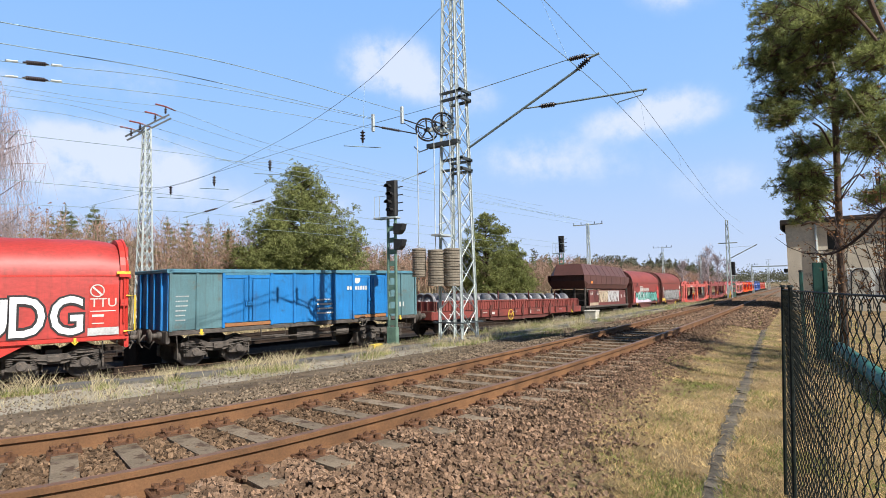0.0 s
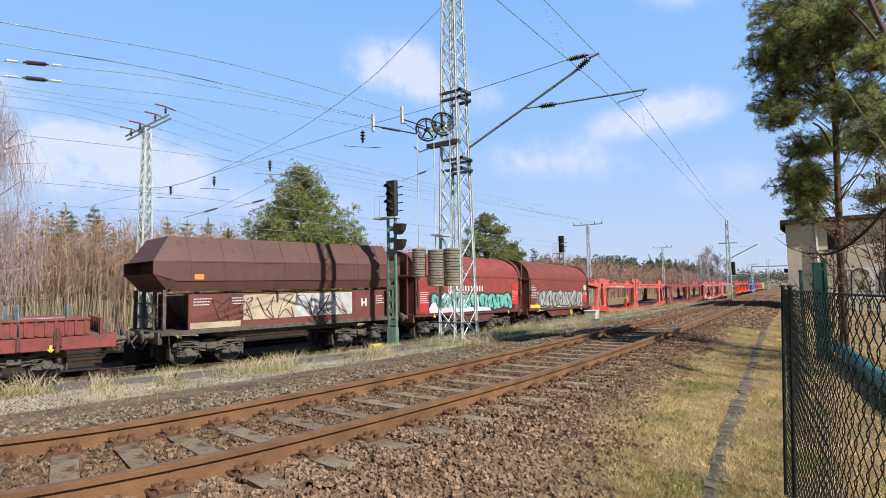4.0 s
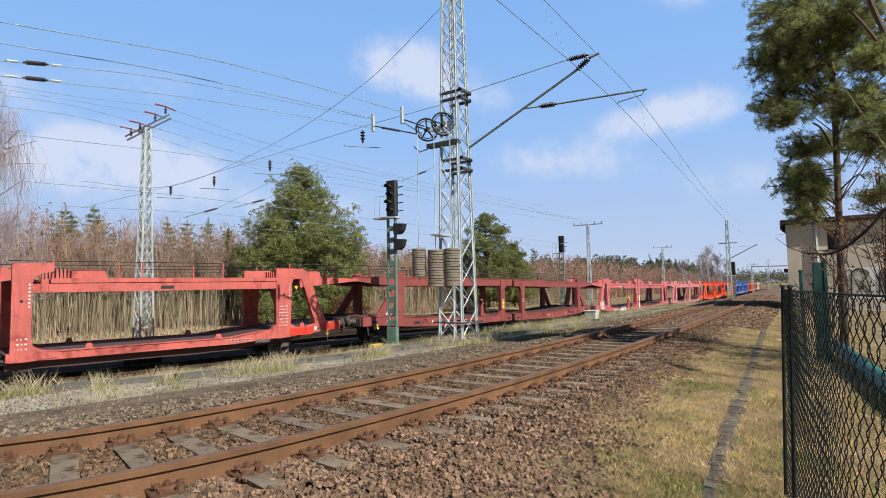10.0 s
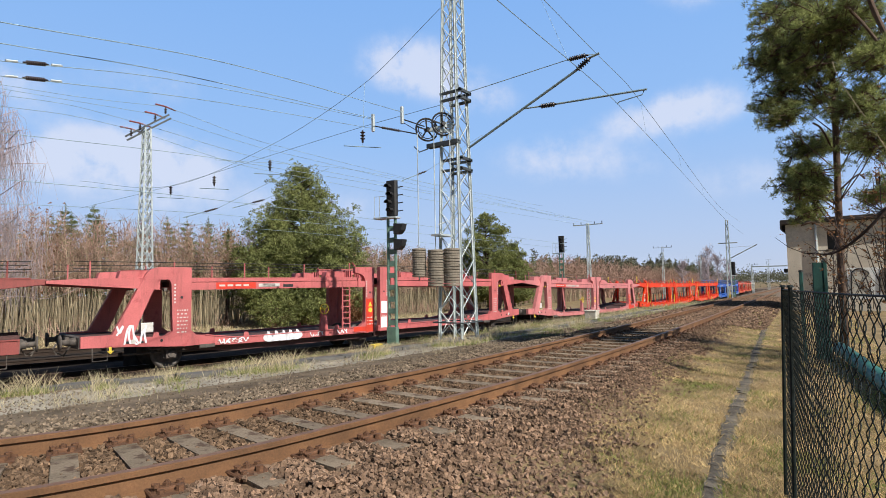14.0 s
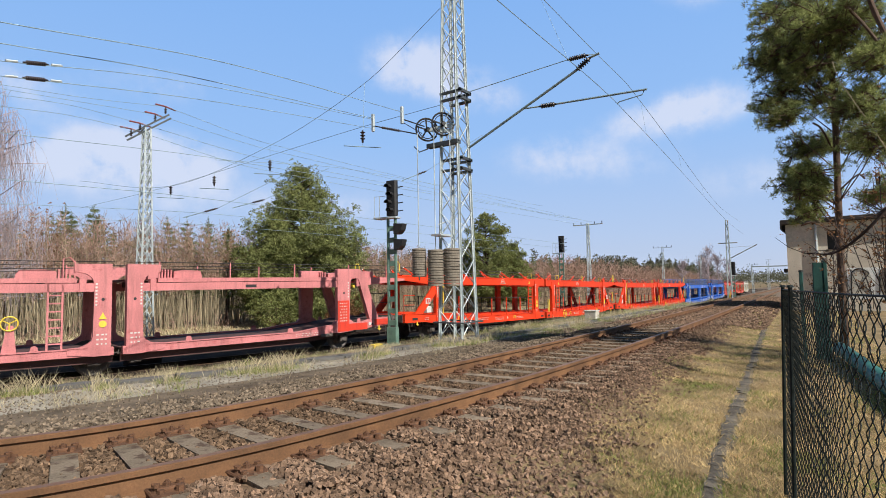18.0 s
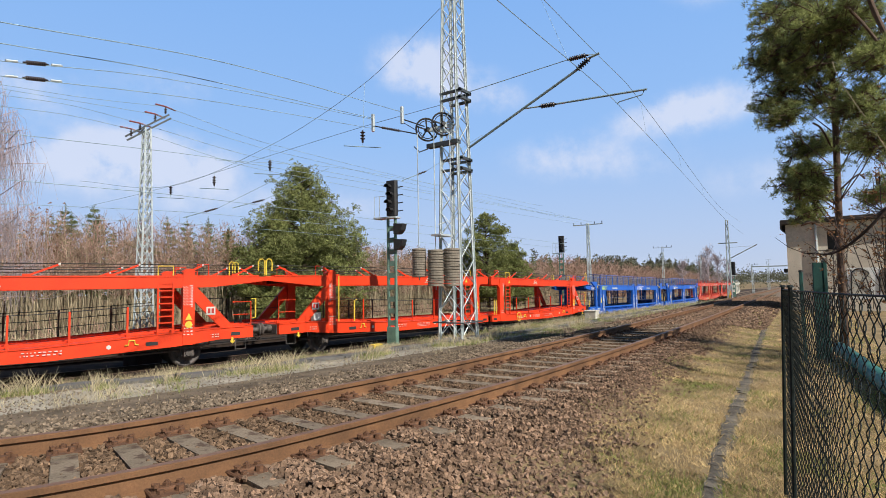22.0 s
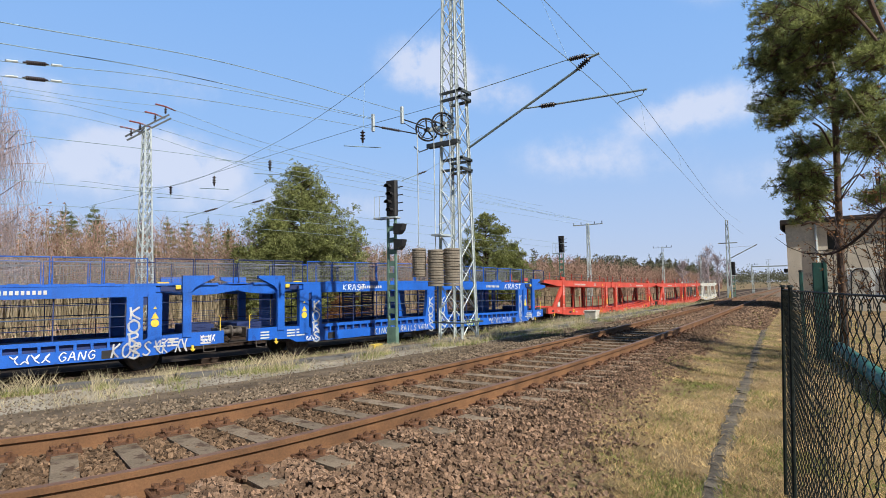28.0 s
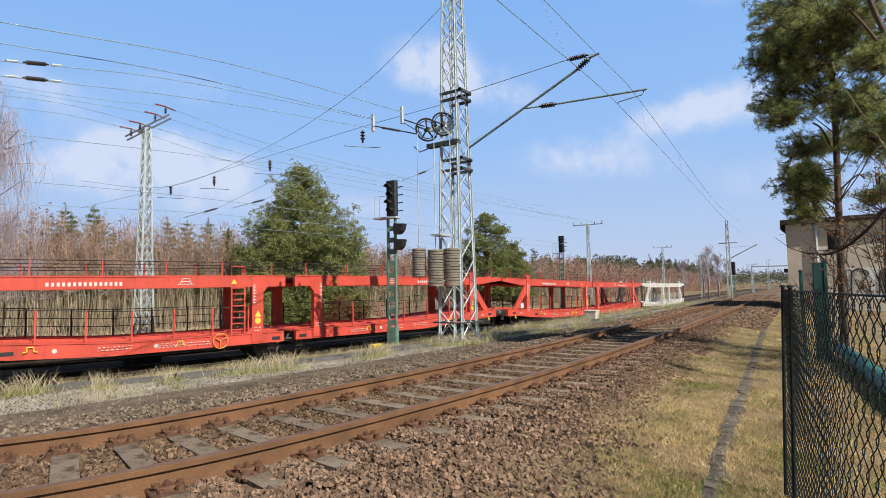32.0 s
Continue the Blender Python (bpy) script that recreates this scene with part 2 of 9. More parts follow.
# ---- plan: the two tracks ----
NEAR = spline([(-24.0, -42.0), (-10.2, -10.0), (-4.99, 0.87), (-4.51, 1.9), (-4.24, 3.08), (-4.03, 5.76), (-4.03, 8.67), (-4.1, 11.72), (-4.35, 18.12), (-4.83, 28.36), (-5.98, 51.25), (-7.96, 89.5), (-12.4, 173.9), (-28.0, 480.0)])
MAIN = spline([(-44.0, -75.0, -1.34), (-30.5, -30.0, -1.34), (-21.4, 0.0, -1.34), (-19.5, 6.26, -1.34), (-18.75, 9.08, -1.34), (-18.12, 12.1, -1.34), (-17.6, 15.3, -1.34), (-17.2, 18.6, -1.33), (-16.75, 23.55, -1.37), (-16.36, 30.3, -1.5), (-16.16, 38.8, -1.68), (-16.14, 52.3, -1.88), (-16.33, 68.9, -2.02), (-17.7, 98.2, -2.15), (-21.3, 157.5, -2.4), (-27.8, 263.0, -3.0), (-41.8, 489.0, -5.0)])
MAIN_S = np.concatenate([[0], np.cumsum(np.hypot(*np.diff(MAIN[:, :2], axis=0).T))])
MAIN_S -= MAIN_S[np.argmin(np.abs(MAIN[:, 1]))]


def near_x(y):
    return float(np.interp(y, NEAR[:, 1], NEAR[:, 0]))


def fall(y):
    """The near track's gentle fall away from the camera."""
    return np.interp(y, [5, 12, 25, 50, 90, 175, 263, 480], [0.0, -0.04, -0.10, -0.2, -0.42, -0.95, -1.6, -3.4])


def main_at(s):
    return Vector([float(np.interp(s, MAIN_S, MAIN[:, i])) for i in range(3)])


def main_xz(y):
    return float(np.interp(y, MAIN[:, 1], MAIN[:, 0])), float(np.interp(y, MAIN[:, 1], MAIN[:, 2]))


def profile(y):
    """Stations across the ground at y, from left to right: x, z and the strip's material."""
    n, (m, zm) = near_x(y), main_xz(y)
    w, zn = n - m, float(fall(y))
    ease = min(1.0, max(0.0, (y - 30) / 60))
    mid = lambda f, z: (m + w * f, z * (1 - ease) + (zm - 0.2) * (1 - f) * ease + (zn - 0.3) * f * ease)
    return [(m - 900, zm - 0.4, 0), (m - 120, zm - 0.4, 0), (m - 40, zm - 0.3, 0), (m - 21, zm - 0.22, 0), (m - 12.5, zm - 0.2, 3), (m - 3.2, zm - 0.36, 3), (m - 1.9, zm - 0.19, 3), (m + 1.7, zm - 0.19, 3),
            (m + 2.2, zm - 0.3, 6), (*mid(0.30, -1.16), 6), (*mid(0.46, -0.72), 6), (*mid(0.565, -0.53), 6), (*mid(0.60, -0.49), 2), (*mid(0.72, -0.42), 7), (n - 2.7, zn - 0.36, 7), (n - 1.85, zn - 0.165, 1),
            (n + 1.7, zn - 0.165, 1), (n + 1.95, zn - 0.22, 0), (n + 2.25, zn - 0.26, 0), (n + 3.1, zn - 0.3, 0), (n + 5, zn - 0.3, 0), (n + 9, zn - 0.3, 0), (n + 30, zn - 0.35, 0), (n + 150, zn - 0.4, 0), (n + 900, zn - 0.4, 0)]


def ground_z(x, y):
    p = profile(y)
    return float(np.interp(x, [q[0] for q in p], [q[1] for q in p]))


def build_ground():
    ys = np.concatenate([[-900, -300, -120, -60, -30, -15], np.arange(-8, 40, 0.5), np.arange(40, 120, 4), [130, 160, 200, 260, 340, 480, 700, 1100, 2600]])
    rows = [profile(float(y)) for y in ys]
    s, mats = Shape(), []
    k = len(rows[0])
    for y, r in zip(ys, rows):
        s.v.extend((x, float(y), z + (noise.noise((x * 0.8, y * 0.8, 0)) * 0.03 if abs(y) < 60 and mt not in (1, 7) else 0)) for x, z, mt in r)
    for i in range(len(ys) - 1):
        for j in range(k - 1):
            s.f.append((i * k + j, i * k + j + 1, (i + 1) * k + j + 1, (i + 1) * k + j))
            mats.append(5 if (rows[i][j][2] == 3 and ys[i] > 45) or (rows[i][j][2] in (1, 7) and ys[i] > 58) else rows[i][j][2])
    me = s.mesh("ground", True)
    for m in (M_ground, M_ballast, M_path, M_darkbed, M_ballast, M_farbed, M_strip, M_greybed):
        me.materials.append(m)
    me.polygons.foreach_set("material_index", mats)
    return tagged(new("ground", me), "dry grass verge with gravel path and brown ballast beds", "ground", kind="structure")


ground = build_ground()

RAIL = [(-0.075, -0.17), (0.075, -0.17), (0.075, -0.158), (0.014, -0.138), (0.010, -0.05), (0.036, -0.038), (0.036, -0.004), (0.03, 0.0), (-0.03, 0.0), (-0.036, -0.004), (-0.036, -0.038), (-0.010, -0.05), (-0.014, -0.138), (-0.075, -0.158)]


def sweep(line, poly, off, zs=None):
    """A profile carried along a plan line at a sideways offset (to the right)."""
    line = np.asarray(line)
    t = np.gradient(line[:, :2], axis=0)
    t /= np.hypot(t[:, 0], t[:, 1])[:, None]
    nrm = np.stack([t[:, 1], -t[:, 0]], 1)
    s, n = Shape(), len(poly)
    for p, q, z in zip(line, nrm, zs if zs is not None else np.zeros(len(line))):
        s.v.extend((p[0] + q[0] * (off + u), p[1] + q[1] * (off + u), z + w) for u, w in poly)
    s.f = [(i * n + k, (i + 1) * n + k, (i + 1) * n + (k + 1) % n, i * n + (k + 1) % n) for i in range(len(line) - 1) for k in range(n)]
    s.f += [tuple(range(n)), tuple(range(len(s.v) - 1, len(s.v) - n - 1, -1))]
    return s


near_track = thing("railway_track", "rusty rails on concrete sleepers in brown ballast", "railway track", kind="structure")
main_track = thing("railway_track", "dull rails on oily ballast, both darkened for the train's shade", "railway track", kind="structure")
NL = NEAR[(NEAR[:, 1] > -32) & (NEAR[:, 1] < 300)]
ML = MAIN[(MAIN[:, 1] > -60) & (MAIN[:, 1] < 400)]
HEAD = [(-0.031, 0.0), (0.031, 0.0), (0.031, 0.002), (-0.031, 0.002)]
for off in (0.7525, -0.7525):
    rail = part("rail", sweep(NL, RAIL, off, fall(NL[:, 1])), M_rail, near_track)
    part("running_surface", sweep(NL, HEAD, off, fall(NL[:, 1])), M_railtop, rail, "worn bright rail head")
    rail = part("rail", sweep(ML, RAIL, off, ML[:, 2]), M_darkrail, main_track)
    part("running_surface", sweep(ML, HEAD, off, ML[:, 2]), M_railtop, rail, "worn bright rail head")

# sleepers and their clips, closer set where the curve tightens
SLEEP_T = [0.0, 3.0, 6.0, 9.0, 12.0, 18.0, 27.0, 45.0, 70.0]
SLEEP_Y = [0.87, 3.08, 5.76, 8.67, 11.72, 18.12, 28.36, 51.25, 89.5]
sl = Shape()
for x0, x1, zt in ((-1.3, -0.45, -0.132), (-0.45, 0.45, -0.137), (0.45, 1.3, -0.132)):
    sl.prism([(x0, -0.3), (x1, -0.3), (x1, zt), (x0, zt)], -0.088, 0.088)
SLEEPER = sl.mesh("sleeper")
SLEEPER.materials.append(M_sleeper)
cl = Shape()
cl.box(-0.24, 0.24, -0.12, 0.12, -0.17, -0.128, c=0.008)
for sx in (-1, 1):
    cl.box(sx * 0.115 - 0.045, sx * 0.115 + 0.045, -0.075, 0.075, -0.145, -0.105, c=0.012)
    for sy in (-0.075, -0.01, 0.07):
        cl.tube([(sx * 0.115, sy, -0.15), (sx * (0.115 + sy * 0.15), sy * 1.2, -0.068 - abs(sy) * 0.15)], 0.012, 6)
        cl.disc((sx * 0.112, sy, -0.106), (0, 0, 1), [(0, 0.026), (0.022, 0.026)], 6)
    cl.disc((sx * 0.19, 0.05, -0.15), (0, 0, 1), [(0, 0.03), (0.06, 0.026)], 6)
    cl.disc((sx * 0.18, -0.06, -0.15), (0, 0, 1), [(0, 0.026), (0.045, 0.02)], 6)
CLIP = cl.mesh("rail_clip")
CLIP.materials.append(M_clip)
for i in range(-14, 96):
    tt = 0.05 + 0.6 * i
    y = float(np.interp(tt, SLEEP_T, SLEEP_Y)) if tt >= 0 else 0.87 + tt * 0.74
    x = near_x(y)
    rz = math.degrees(math.atan2(near_x(y - 0.3) - near_x(y + 0.3), 0.6))
    part("sleeper", SLEEPER, None, near_track).matrix_world = pose(x, y, float(fall(y)), 0, 0, rz)
    if -4 <= i < 50:
        for off in (-0.7525, 0.7525):
            part("rail_clip", CLIP, None, near_track).matrix_world = pose(x, y, float(fall(y)), 0, 0, rz) @ pose(off, 0, 0)

# two more tracks behind the train
for shift in (-5.0, -9.6):
    tr_ = thing("railway_track", "dull rusty rails of a track behind the train, darkened for its shade", "railway track", kind="structure")
    for off in (0.7525, -0.7525):
        part("rail", sweep(ML, RAIL, shift + off, ML[:, 2] + 0.0), M_darkrail, tr_)
# ---- masts, wires, signals ----
def lattice(mast, w0, w1, h, leg=0.055, step=1.0, mat=None, z0=0.0, bar=0.021, cross=False):
    """Four tapering legs with crossed bracing on each face, as parts of a mast."""
    mat = mat or M_galv
    wid = lambda z: (w0 + (w1 - w0) * z / h) / 2
    for a, b in ((-1, -1), (-1, 1), (1, -1), (1, 1)):
        s = Shape()
        k = leg * 0.9
        s.beam((a * wid(z0), b * wid(z0), z0 - 0.25), (a * wid(h), b * wid(h), h), leg * 1.5, 0.016)
        s.beam((a * wid(z0), b * wid(z0), z0 - 0.25), (a * wid(h), b * wid(h), h), 0.016, leg * 1.5)
        part("leg", s, mat, mast, "angle steel leg")
    for ax, sg in ((0, -1), (0, 1), (1, -1), (1, 1)):
        pts, z, flip = [], z0 + 0.1, 1
        while z < h:
            e0 = wid(z)
            pts.append((sg * e0, -flip * e0, z) if ax == 0 else (-flip * e0, sg * e0, z))
            z += step * (0.4 + 0.66 * wid(z) / (w0 / 2))
            flip = -flip
        part("bracing", Shape().tube(pts, bar, 4), mat, mast, "zigzag lattice bracing")
        if cross:
            part("bracing", Shape().tube([(q[0], -q[1], q[2]) if ax == 0 else (-q[0], q[1], q[2]) for q in pts], bar, 4), mat, mast, "zigzag lattice bracing")


def insulator(parent, a, b, r=0.07, n=6, name="insulator", mat=None):
    """A ribbed porcelain insulator from a to b."""
    a, b = Vector(a), Vector(b)
    l, prof = (b - a).length, []
    for i in range(n):
        h = l * (0.12 + 0.76 * i / n)
        prof += [(h, r * 0.45), (h + l * 0.03, r), (h + l * 0.07, r * 0.9), (h + l * 0.09, r * 0.45)]
    s = Shape().disc(a, b - a, [(0, r * 0.35), (l * 0.1, r * 0.4)] + prof + [(l * 0.92, r * 0.4), (l, r * 0.3)], 10)
    return part(name, s, mat or M_insul, parent, "dark ribbed insulator", True)


def wire(pts, r=0.011, name="overhead_wire", label="thin pale overhead wire", n=10):
    return solid(name, Shape().tube(spline(pts, n).tolist(), r * 0.68, 5), M_wire, label, "wire", "overhead wires")


MX, MY, MZ = -9.24, 13.9, -0.45
mast = thing("catenary_mast", "tall galvanised lattice mast with tensioning wheels and concrete weights", "catenary mast", "lattice masts", m=Matrix.Translation((MX, MY, MZ)))
lattice(mast, 0.80, 0.34, 12.6, 0.072, 0.72, bar=0.017, cross=True)
up = lambda x, y, z: (x - MX, y - MY, z - MZ)
ring = Shape()
for q in range(4):
    c, s_ = [(1, 0), (0, 1), (-1, 0), (0, -1)][q]
    ring.box(min(-0.52, 0.52) if s_ else c * 0.52 - 0.03, 0.52 if s_ else c * 0.52 + 0.02, -0.52 if c else s_ * 0.52 - 0.02, 0.52 if c else s_ * 0.52 + 0.02, 0.5, 0.54)
part("guard_frame", ring, M_steel, mast, "square guard frame round the foot")
part("foot_plinth", Shape().box(-0.55, 0.55, -0.55, 0.55, -0.4, 0.02, c=0.04), M_conc, mast)
for z in (4.94, 5.25, 7.06, 7.28):
    part("bracket", Shape().box(-0.32, 0.42, -0.30, -0.22, z, z + 0.07).box(-0.32, 0.42, 0.22, 0.30, z, z + 0.07).box(0.34, 0.42, -0.3, 0.3, z + 0.02, z + 0.1), M_steel, mast)
arm = part("cantilever", Shape().tube([up(-8.75, 13.9, 5.17), up(-5.38, 13.9, 6.70)], 0.036, 8).tube([up(-4.99, 13.9, 6.95), up(-4.75, 13.9, 7.0)], 0.03, 6), M_wire, mast, "slanted steel cantilever tube")
insulator(arm, up(-5.40, 13.9, 6.69), up(-4.97, 13.9, 6.96), 0.085, 6)
stay = part("top_stay", Shape().tube([up(-8.84, 13.9, 6.83), up(-5.6, 13.9, 7.04)], 0.012, 5).tube([up(-5.06, 13.9, 7.03), up(-4.8, 13.9, 6.98)], 0.014, 5), M_wire, mast)
insulator(stay, up(-5.62, 13.9, 7.04), up(-5.04, 13.9, 7.03), 0.065, 7)
reg = part("registration_arm", Shape().tube([up(-6.88, 13.9, 5.98), up(-6.45, 13.9, 5.95)], 0.022, 6).tube([up(-5.96, 13.9, 5.92), up(-3.61, 13.9, 5.81)], 0.026, 6), M_wire, mast, "level registration tube")
insulator(reg, up(-6.47, 13.9, 5.95), up(-5.94, 13.9, 5.92), 0.07, 6)
part("steady_arm", Shape().tube([up(-3.68, 13.9, 5.80), up(-3.72, 13.9, 5.70), up(-4.28, 13.9, 5.64), up(-4.35, 13.9, 5.60)], 0.014, 5), M_wire, mast)
for cx, cy, cz in ((-9.98, 13.5, 5.84), (-9.46, 13.6, 5.94)):
    n = 22
    ax = Vector((0.82, -0.57, 0)).normalized()
    sd = Vector((0.57, 0.82, 0)).normalized()
    c0 = Vector(up(cx, cy, cz))
    rim = Shape()
    for rr_, th in ((0.34, 0.030), (0.27, 0.014)):
        rim.tube([c0 + sd * rr_ * math.cos(i * 2 * math.pi / n) + Vector((0, 0, 1)) * rr_ * math.sin(i * 2 * math.pi / n) for i in range(n + 1)], th, 6, False)
    wh = part("tension_wheel", rim, M_black, mast, "spoked tensioning wheel")
    sp = Shape()
    for i in range(5):
        a = 0.4 + i * 2 * math.pi / 5
        sp.tube([c0, c0 + sd * 0.33 * math.cos(a) + Vector((0, 0, 1)) * 0.33 * math.sin(a)], 0.025, 5)
    sp.disc(c0 - ax * 0.1, ax, [(0, 0.06), (0.2, 0.06)], 12)
    part("spoke", sp, M_black, wh)
    part("wheel_arm", Shape().beam(c0 + Vector((0, 0, 0)), (0.0, -0.15, cz - MZ - 0.12), 0.06, 0.1).beam(c0, (0.05, -0.15, cz - MZ + 0.1), 0.05, 0.05), M_galv, mast)
part("wheel_bracket", Shape().box(-0.75, 0.35, -0.42, -0.34, 5.72, 5.84).box(-0.75, 0.35, -0.3, -0.22, 5.72, 5.84).tube([(-0.7, -0.4, 5.7), (-0.95, -0.5, 5.62), (-1.0, -0.7, 5.75)], 0.02, 5), M_steel, mast)
for cx, cy, z0, z1, n, r in ((-9.92, 12.94, 1.40, 2.22, 12, 0.205), (-9.47, 13.14, 1.12, 2.17, 14, 0.235), (-9.09, 13.40, 1.12, 2.20, 14, 0.235)):
    st = part("weight_rod", Shape().tube([up(cx, cy, z0 - 0.1), up(cx, cy, 5.6)], 0.014, 5), M_galv, mast, "steel rod of the weight stack")
    for k in range(n):
        h = (z1 - z0) / n
        part("weight_disc", Shape().disc(up(cx, cy, z0 + k * h), (0, 0, 1), [(0, r * 0.9), (h * 0.14, r), (h * 0.76, r), (h * 0.92, r * 0.9)], 18), M_conc, st, "grey concrete weight disc")
part("guide_frame", Shape().box(-0.25, 0.1, -0.95, -0.3, 3.0, 3.05).tube([up(-9.47, 13.3, 2.9), up(-9.3, 13.5, 3.0)], 0.02, 5), M_galv, mast)

# tensioned wires that end at the mast
br = thing("wire_bracket", "pale steel bracket joining tensioned wires", "bracket", m=None)
part("plate", Shape().box(-10.36, -10.28, 12.70, 12.78, 5.92, 6.42, c=0.01), M_galv, br)
part("plate", Shape().box(-10.87, -10.79, 12.0, 12.08, 5.62, 6.12, c=0.01), M_galv, br)
part("link", Shape().tube([(-10.32, 12.74, 6.05), (-10.0, 13.4, 5.92)], 0.02, 5).tube([(-10.83, 12.04, 5.78), (-10.2, 13.3, 5.7)], 0.02, 5).tube([(-10.3, 12.74, 5.95), (-10.05, 13.35, 5.7)], 0.012, 5), M_black, br)
insulator(br, (-10.75, 12.2, 5.77), (-10.4, 12.85, 5.72), 0.04, 8)
wire([(-10.0, 2.93, 5.15), (-10.0, 6.69, 5.73), (-10.32, 12.72, 6.26)], 0.013)
wire([(-10.3, 3.02, 4.94), (-10.3, 5.68, 5.3), (-10.83, 12.02, 6.0)], 0.012)
wc = wire([(-10.6, 3.12, 4.77), (-10.6, 5.85, 5.28), (-10.83, 12.02, 5.97)], 0.010)
wd = wire([(-10.6, 3.13, 4.53), (-10.6, 6.45, 5.04), (-10.83, 12.02, 5.70)], 0.010)
insulator(wc, (-10.6, 3.42, 4.845), (-10.6, 3.78, 4.92), 0.038, 9)
for w__, za, zb in ((wc, 4.83, 4.93), (wd, 4.58, 4.66)):
    for y_, z_, s_ in ((3.35, za, -1), (3.82, zb, 1)):
        part("end_cap", Shape().tube([(-10.6, y_, z_), (-10.6, y_ + s_ * 0.16, z_ + s_ * 0.03)], 0.02, 6), M_galv, w__, "pale steel end cap")
insulator(wd, (-10.6, 3.42, 4.592), (-10.6, 3.78, 4.653), 0.038, 9)
# feeder lines over the left mast
for a, b, c, e, f in (((-22.6, 6.67, 8.09), (-22.6, 9.25, 8.33), (-21.51, 11.73, 8.40), (-22.0, 17.19, 8.04), (-22.0, 58.67, 7.8)), ((-22.3, 6.59, 7.86), (-22.3, 9.13, 8.05), (-21.7, 11.42, 8.05), (-21.8, 17.04, 7.7), (-21.8, 56.97, 7.46)),
                      ((-21.2, 6.27, 7.33), (-21.2, 8.16, 7.50), (-21.92, 10.95, 7.62), (-21.0, 15.8, 6.99), (-21.0, 57.3, 7.54)), ((-20.9, 6.19, 6.89), (-20.9, 8.05, 7.06), (-22.05, 10.68, 7.36), (-20.7, 15.57, 6.4), (-20.7, 52.44, 6.9))):
    wire([a, b, c], 0.012, label="feeder cable running to the lattice mast")
    wire([c, e, f], 0.014, label="feeder cable running to the lattice mast")
wire([(-17.6, 5.23, 5.29), (-17.6, 11.81, 5.72), (-17.6, 44.38, 6.44)], 0.014, label="messenger wire over the train")
wire([(-18.2, 5.44, 4.18), (-18.2, 11.11, 4.35), (-18.2, 43.29, 4.36)], 0.014, label="contact wire over the train")
wire([(-17.9, 11.56, 5.72), (-17.9, 18.34, 6.46), (-17.9, 38.55, 6.93)], 0.012)
wire([(-23.5, 7.05, 4.23), (-23.5, 15.79, 4.63), (-23.5, 55.86, 4.82)], 0.014, label="contact wire over the far track")
wire([(-27.0, 9.06, 4.26), (-27.0, 18.15, 4.54), (-27.0, 64.11, 4.55)], 0.014, label="contact wire over the far track")
# the near track's own wires
wire([(-3.7, -14.0, 5.6), (-4.19, 7.58, 5.6), (-4.35, 13.9, 5.61), (-6.54, 45.03, 5.5), (-7.3, 60, 5.5)], 0.011, label="contact wire over the near track", n=14)
wire([(-4.6, -14.0, 7.9), (-4.9, 9.0, 7.3), (-4.8, 13.9, 6.97), (-4.47, 15.33, 6.5), (-6.6, 42.5, 6.3), (-7.4, 60, 6.6)], 0.011, label="messenger wire over the near track", n=14)
for y, z0, z1, x0, x1 in ((10.6, 5.6, 7.2, -4.25, -4.87), (17.0, 5.6, 6.42, -4.5, -4.6), (24, 5.55, 6.25, -5.0, -5.1), (32, 5.5, 6.2, -5.6, -5.75)):
    wire([(x0, y, z0), ((x0 + x1) / 2, y, (z0 + z1) / 2), (x1, y, z1)], 0.005, "dropper", "thin dropper wire between contact and messenger wire", 2)
# cross-span over all tracks
wire([(-9.54, 13.71, 9.58), (-13.25, 14.3, 8.23), (-18.94, 14.74, 7.02), (-26.23, 14.55, 6.15), (-36, 14.6, 7.6)], 0.013, "cross_span_wire", "cross-span wire between the masts")
wire([(-9.54, 13.71, 6.58), (-13.33, 14.23, 6.68), (-18.91, 14.78, 6.62), (-26.23, 14.55, 6.15), (-36, 14.6, 6.0)], 0.012, "cross_span_wire", "cross-span wire between the masts")
for top, bot in (((-13.25, 14.3, 8.23), (-13.31, 14.25, 6.0)), ((-18.94, 14.74, 7.02), (-18.94, 14.74, 5.84)), ((-22.69, 14.63, 6.4), (-22.69, 14.64, 5.65)), ((-26.21, 14.59, 6.15), (-26.21, 14.6, 5.6))):
    h = thing("span_hanger", "dark insulator hanging from the cross-span", "insulator", "hanging insulators")
    t_, b_ = Vector(top), Vector(bot)
    part("hanger_wire", Shape().tube([t_, b_], 0.009, 4), M_wire, h)
    insulator(h, b_ + Vector((0, 0, 0.56)), b_ + Vector((0, 0, 0.12)), 0.09, 3)
    part("clamp", Shape().tube([b_ + Vector((-0.5, -0.4, 0.02)), b_ + Vector((0.5, 0.4, -0.05))], 0.016, 5), M_wire, h)
for a, b in (((-17.0, 20.9, 6.2), (-16.1, 21.7, 6.68)), ((-23.4, 13.6, 4.3), (-22.5, 14.7, 4.75)), ((-22.3, 15.3, 4.8), (-21.3, 16.3, 5.2))):
    h = thing("steady_arm", "thin registration arm with dark insulator", "registration arm", "registration arms")
    a, b = Vector(a), Vector(b)
    part("tube", Shape().tube([a, a + (b - a) * 0.62], 0.02, 5), M_wire, h)
    insulator(h, a + (b - a) * 0.6, b, 0.06, 5)
    part("stay_wire", Shape().tube([b, b + (b - a).normalized() * 3 + Vector((0, 0, 0.7))], 0.009, 4), M_wire, h)

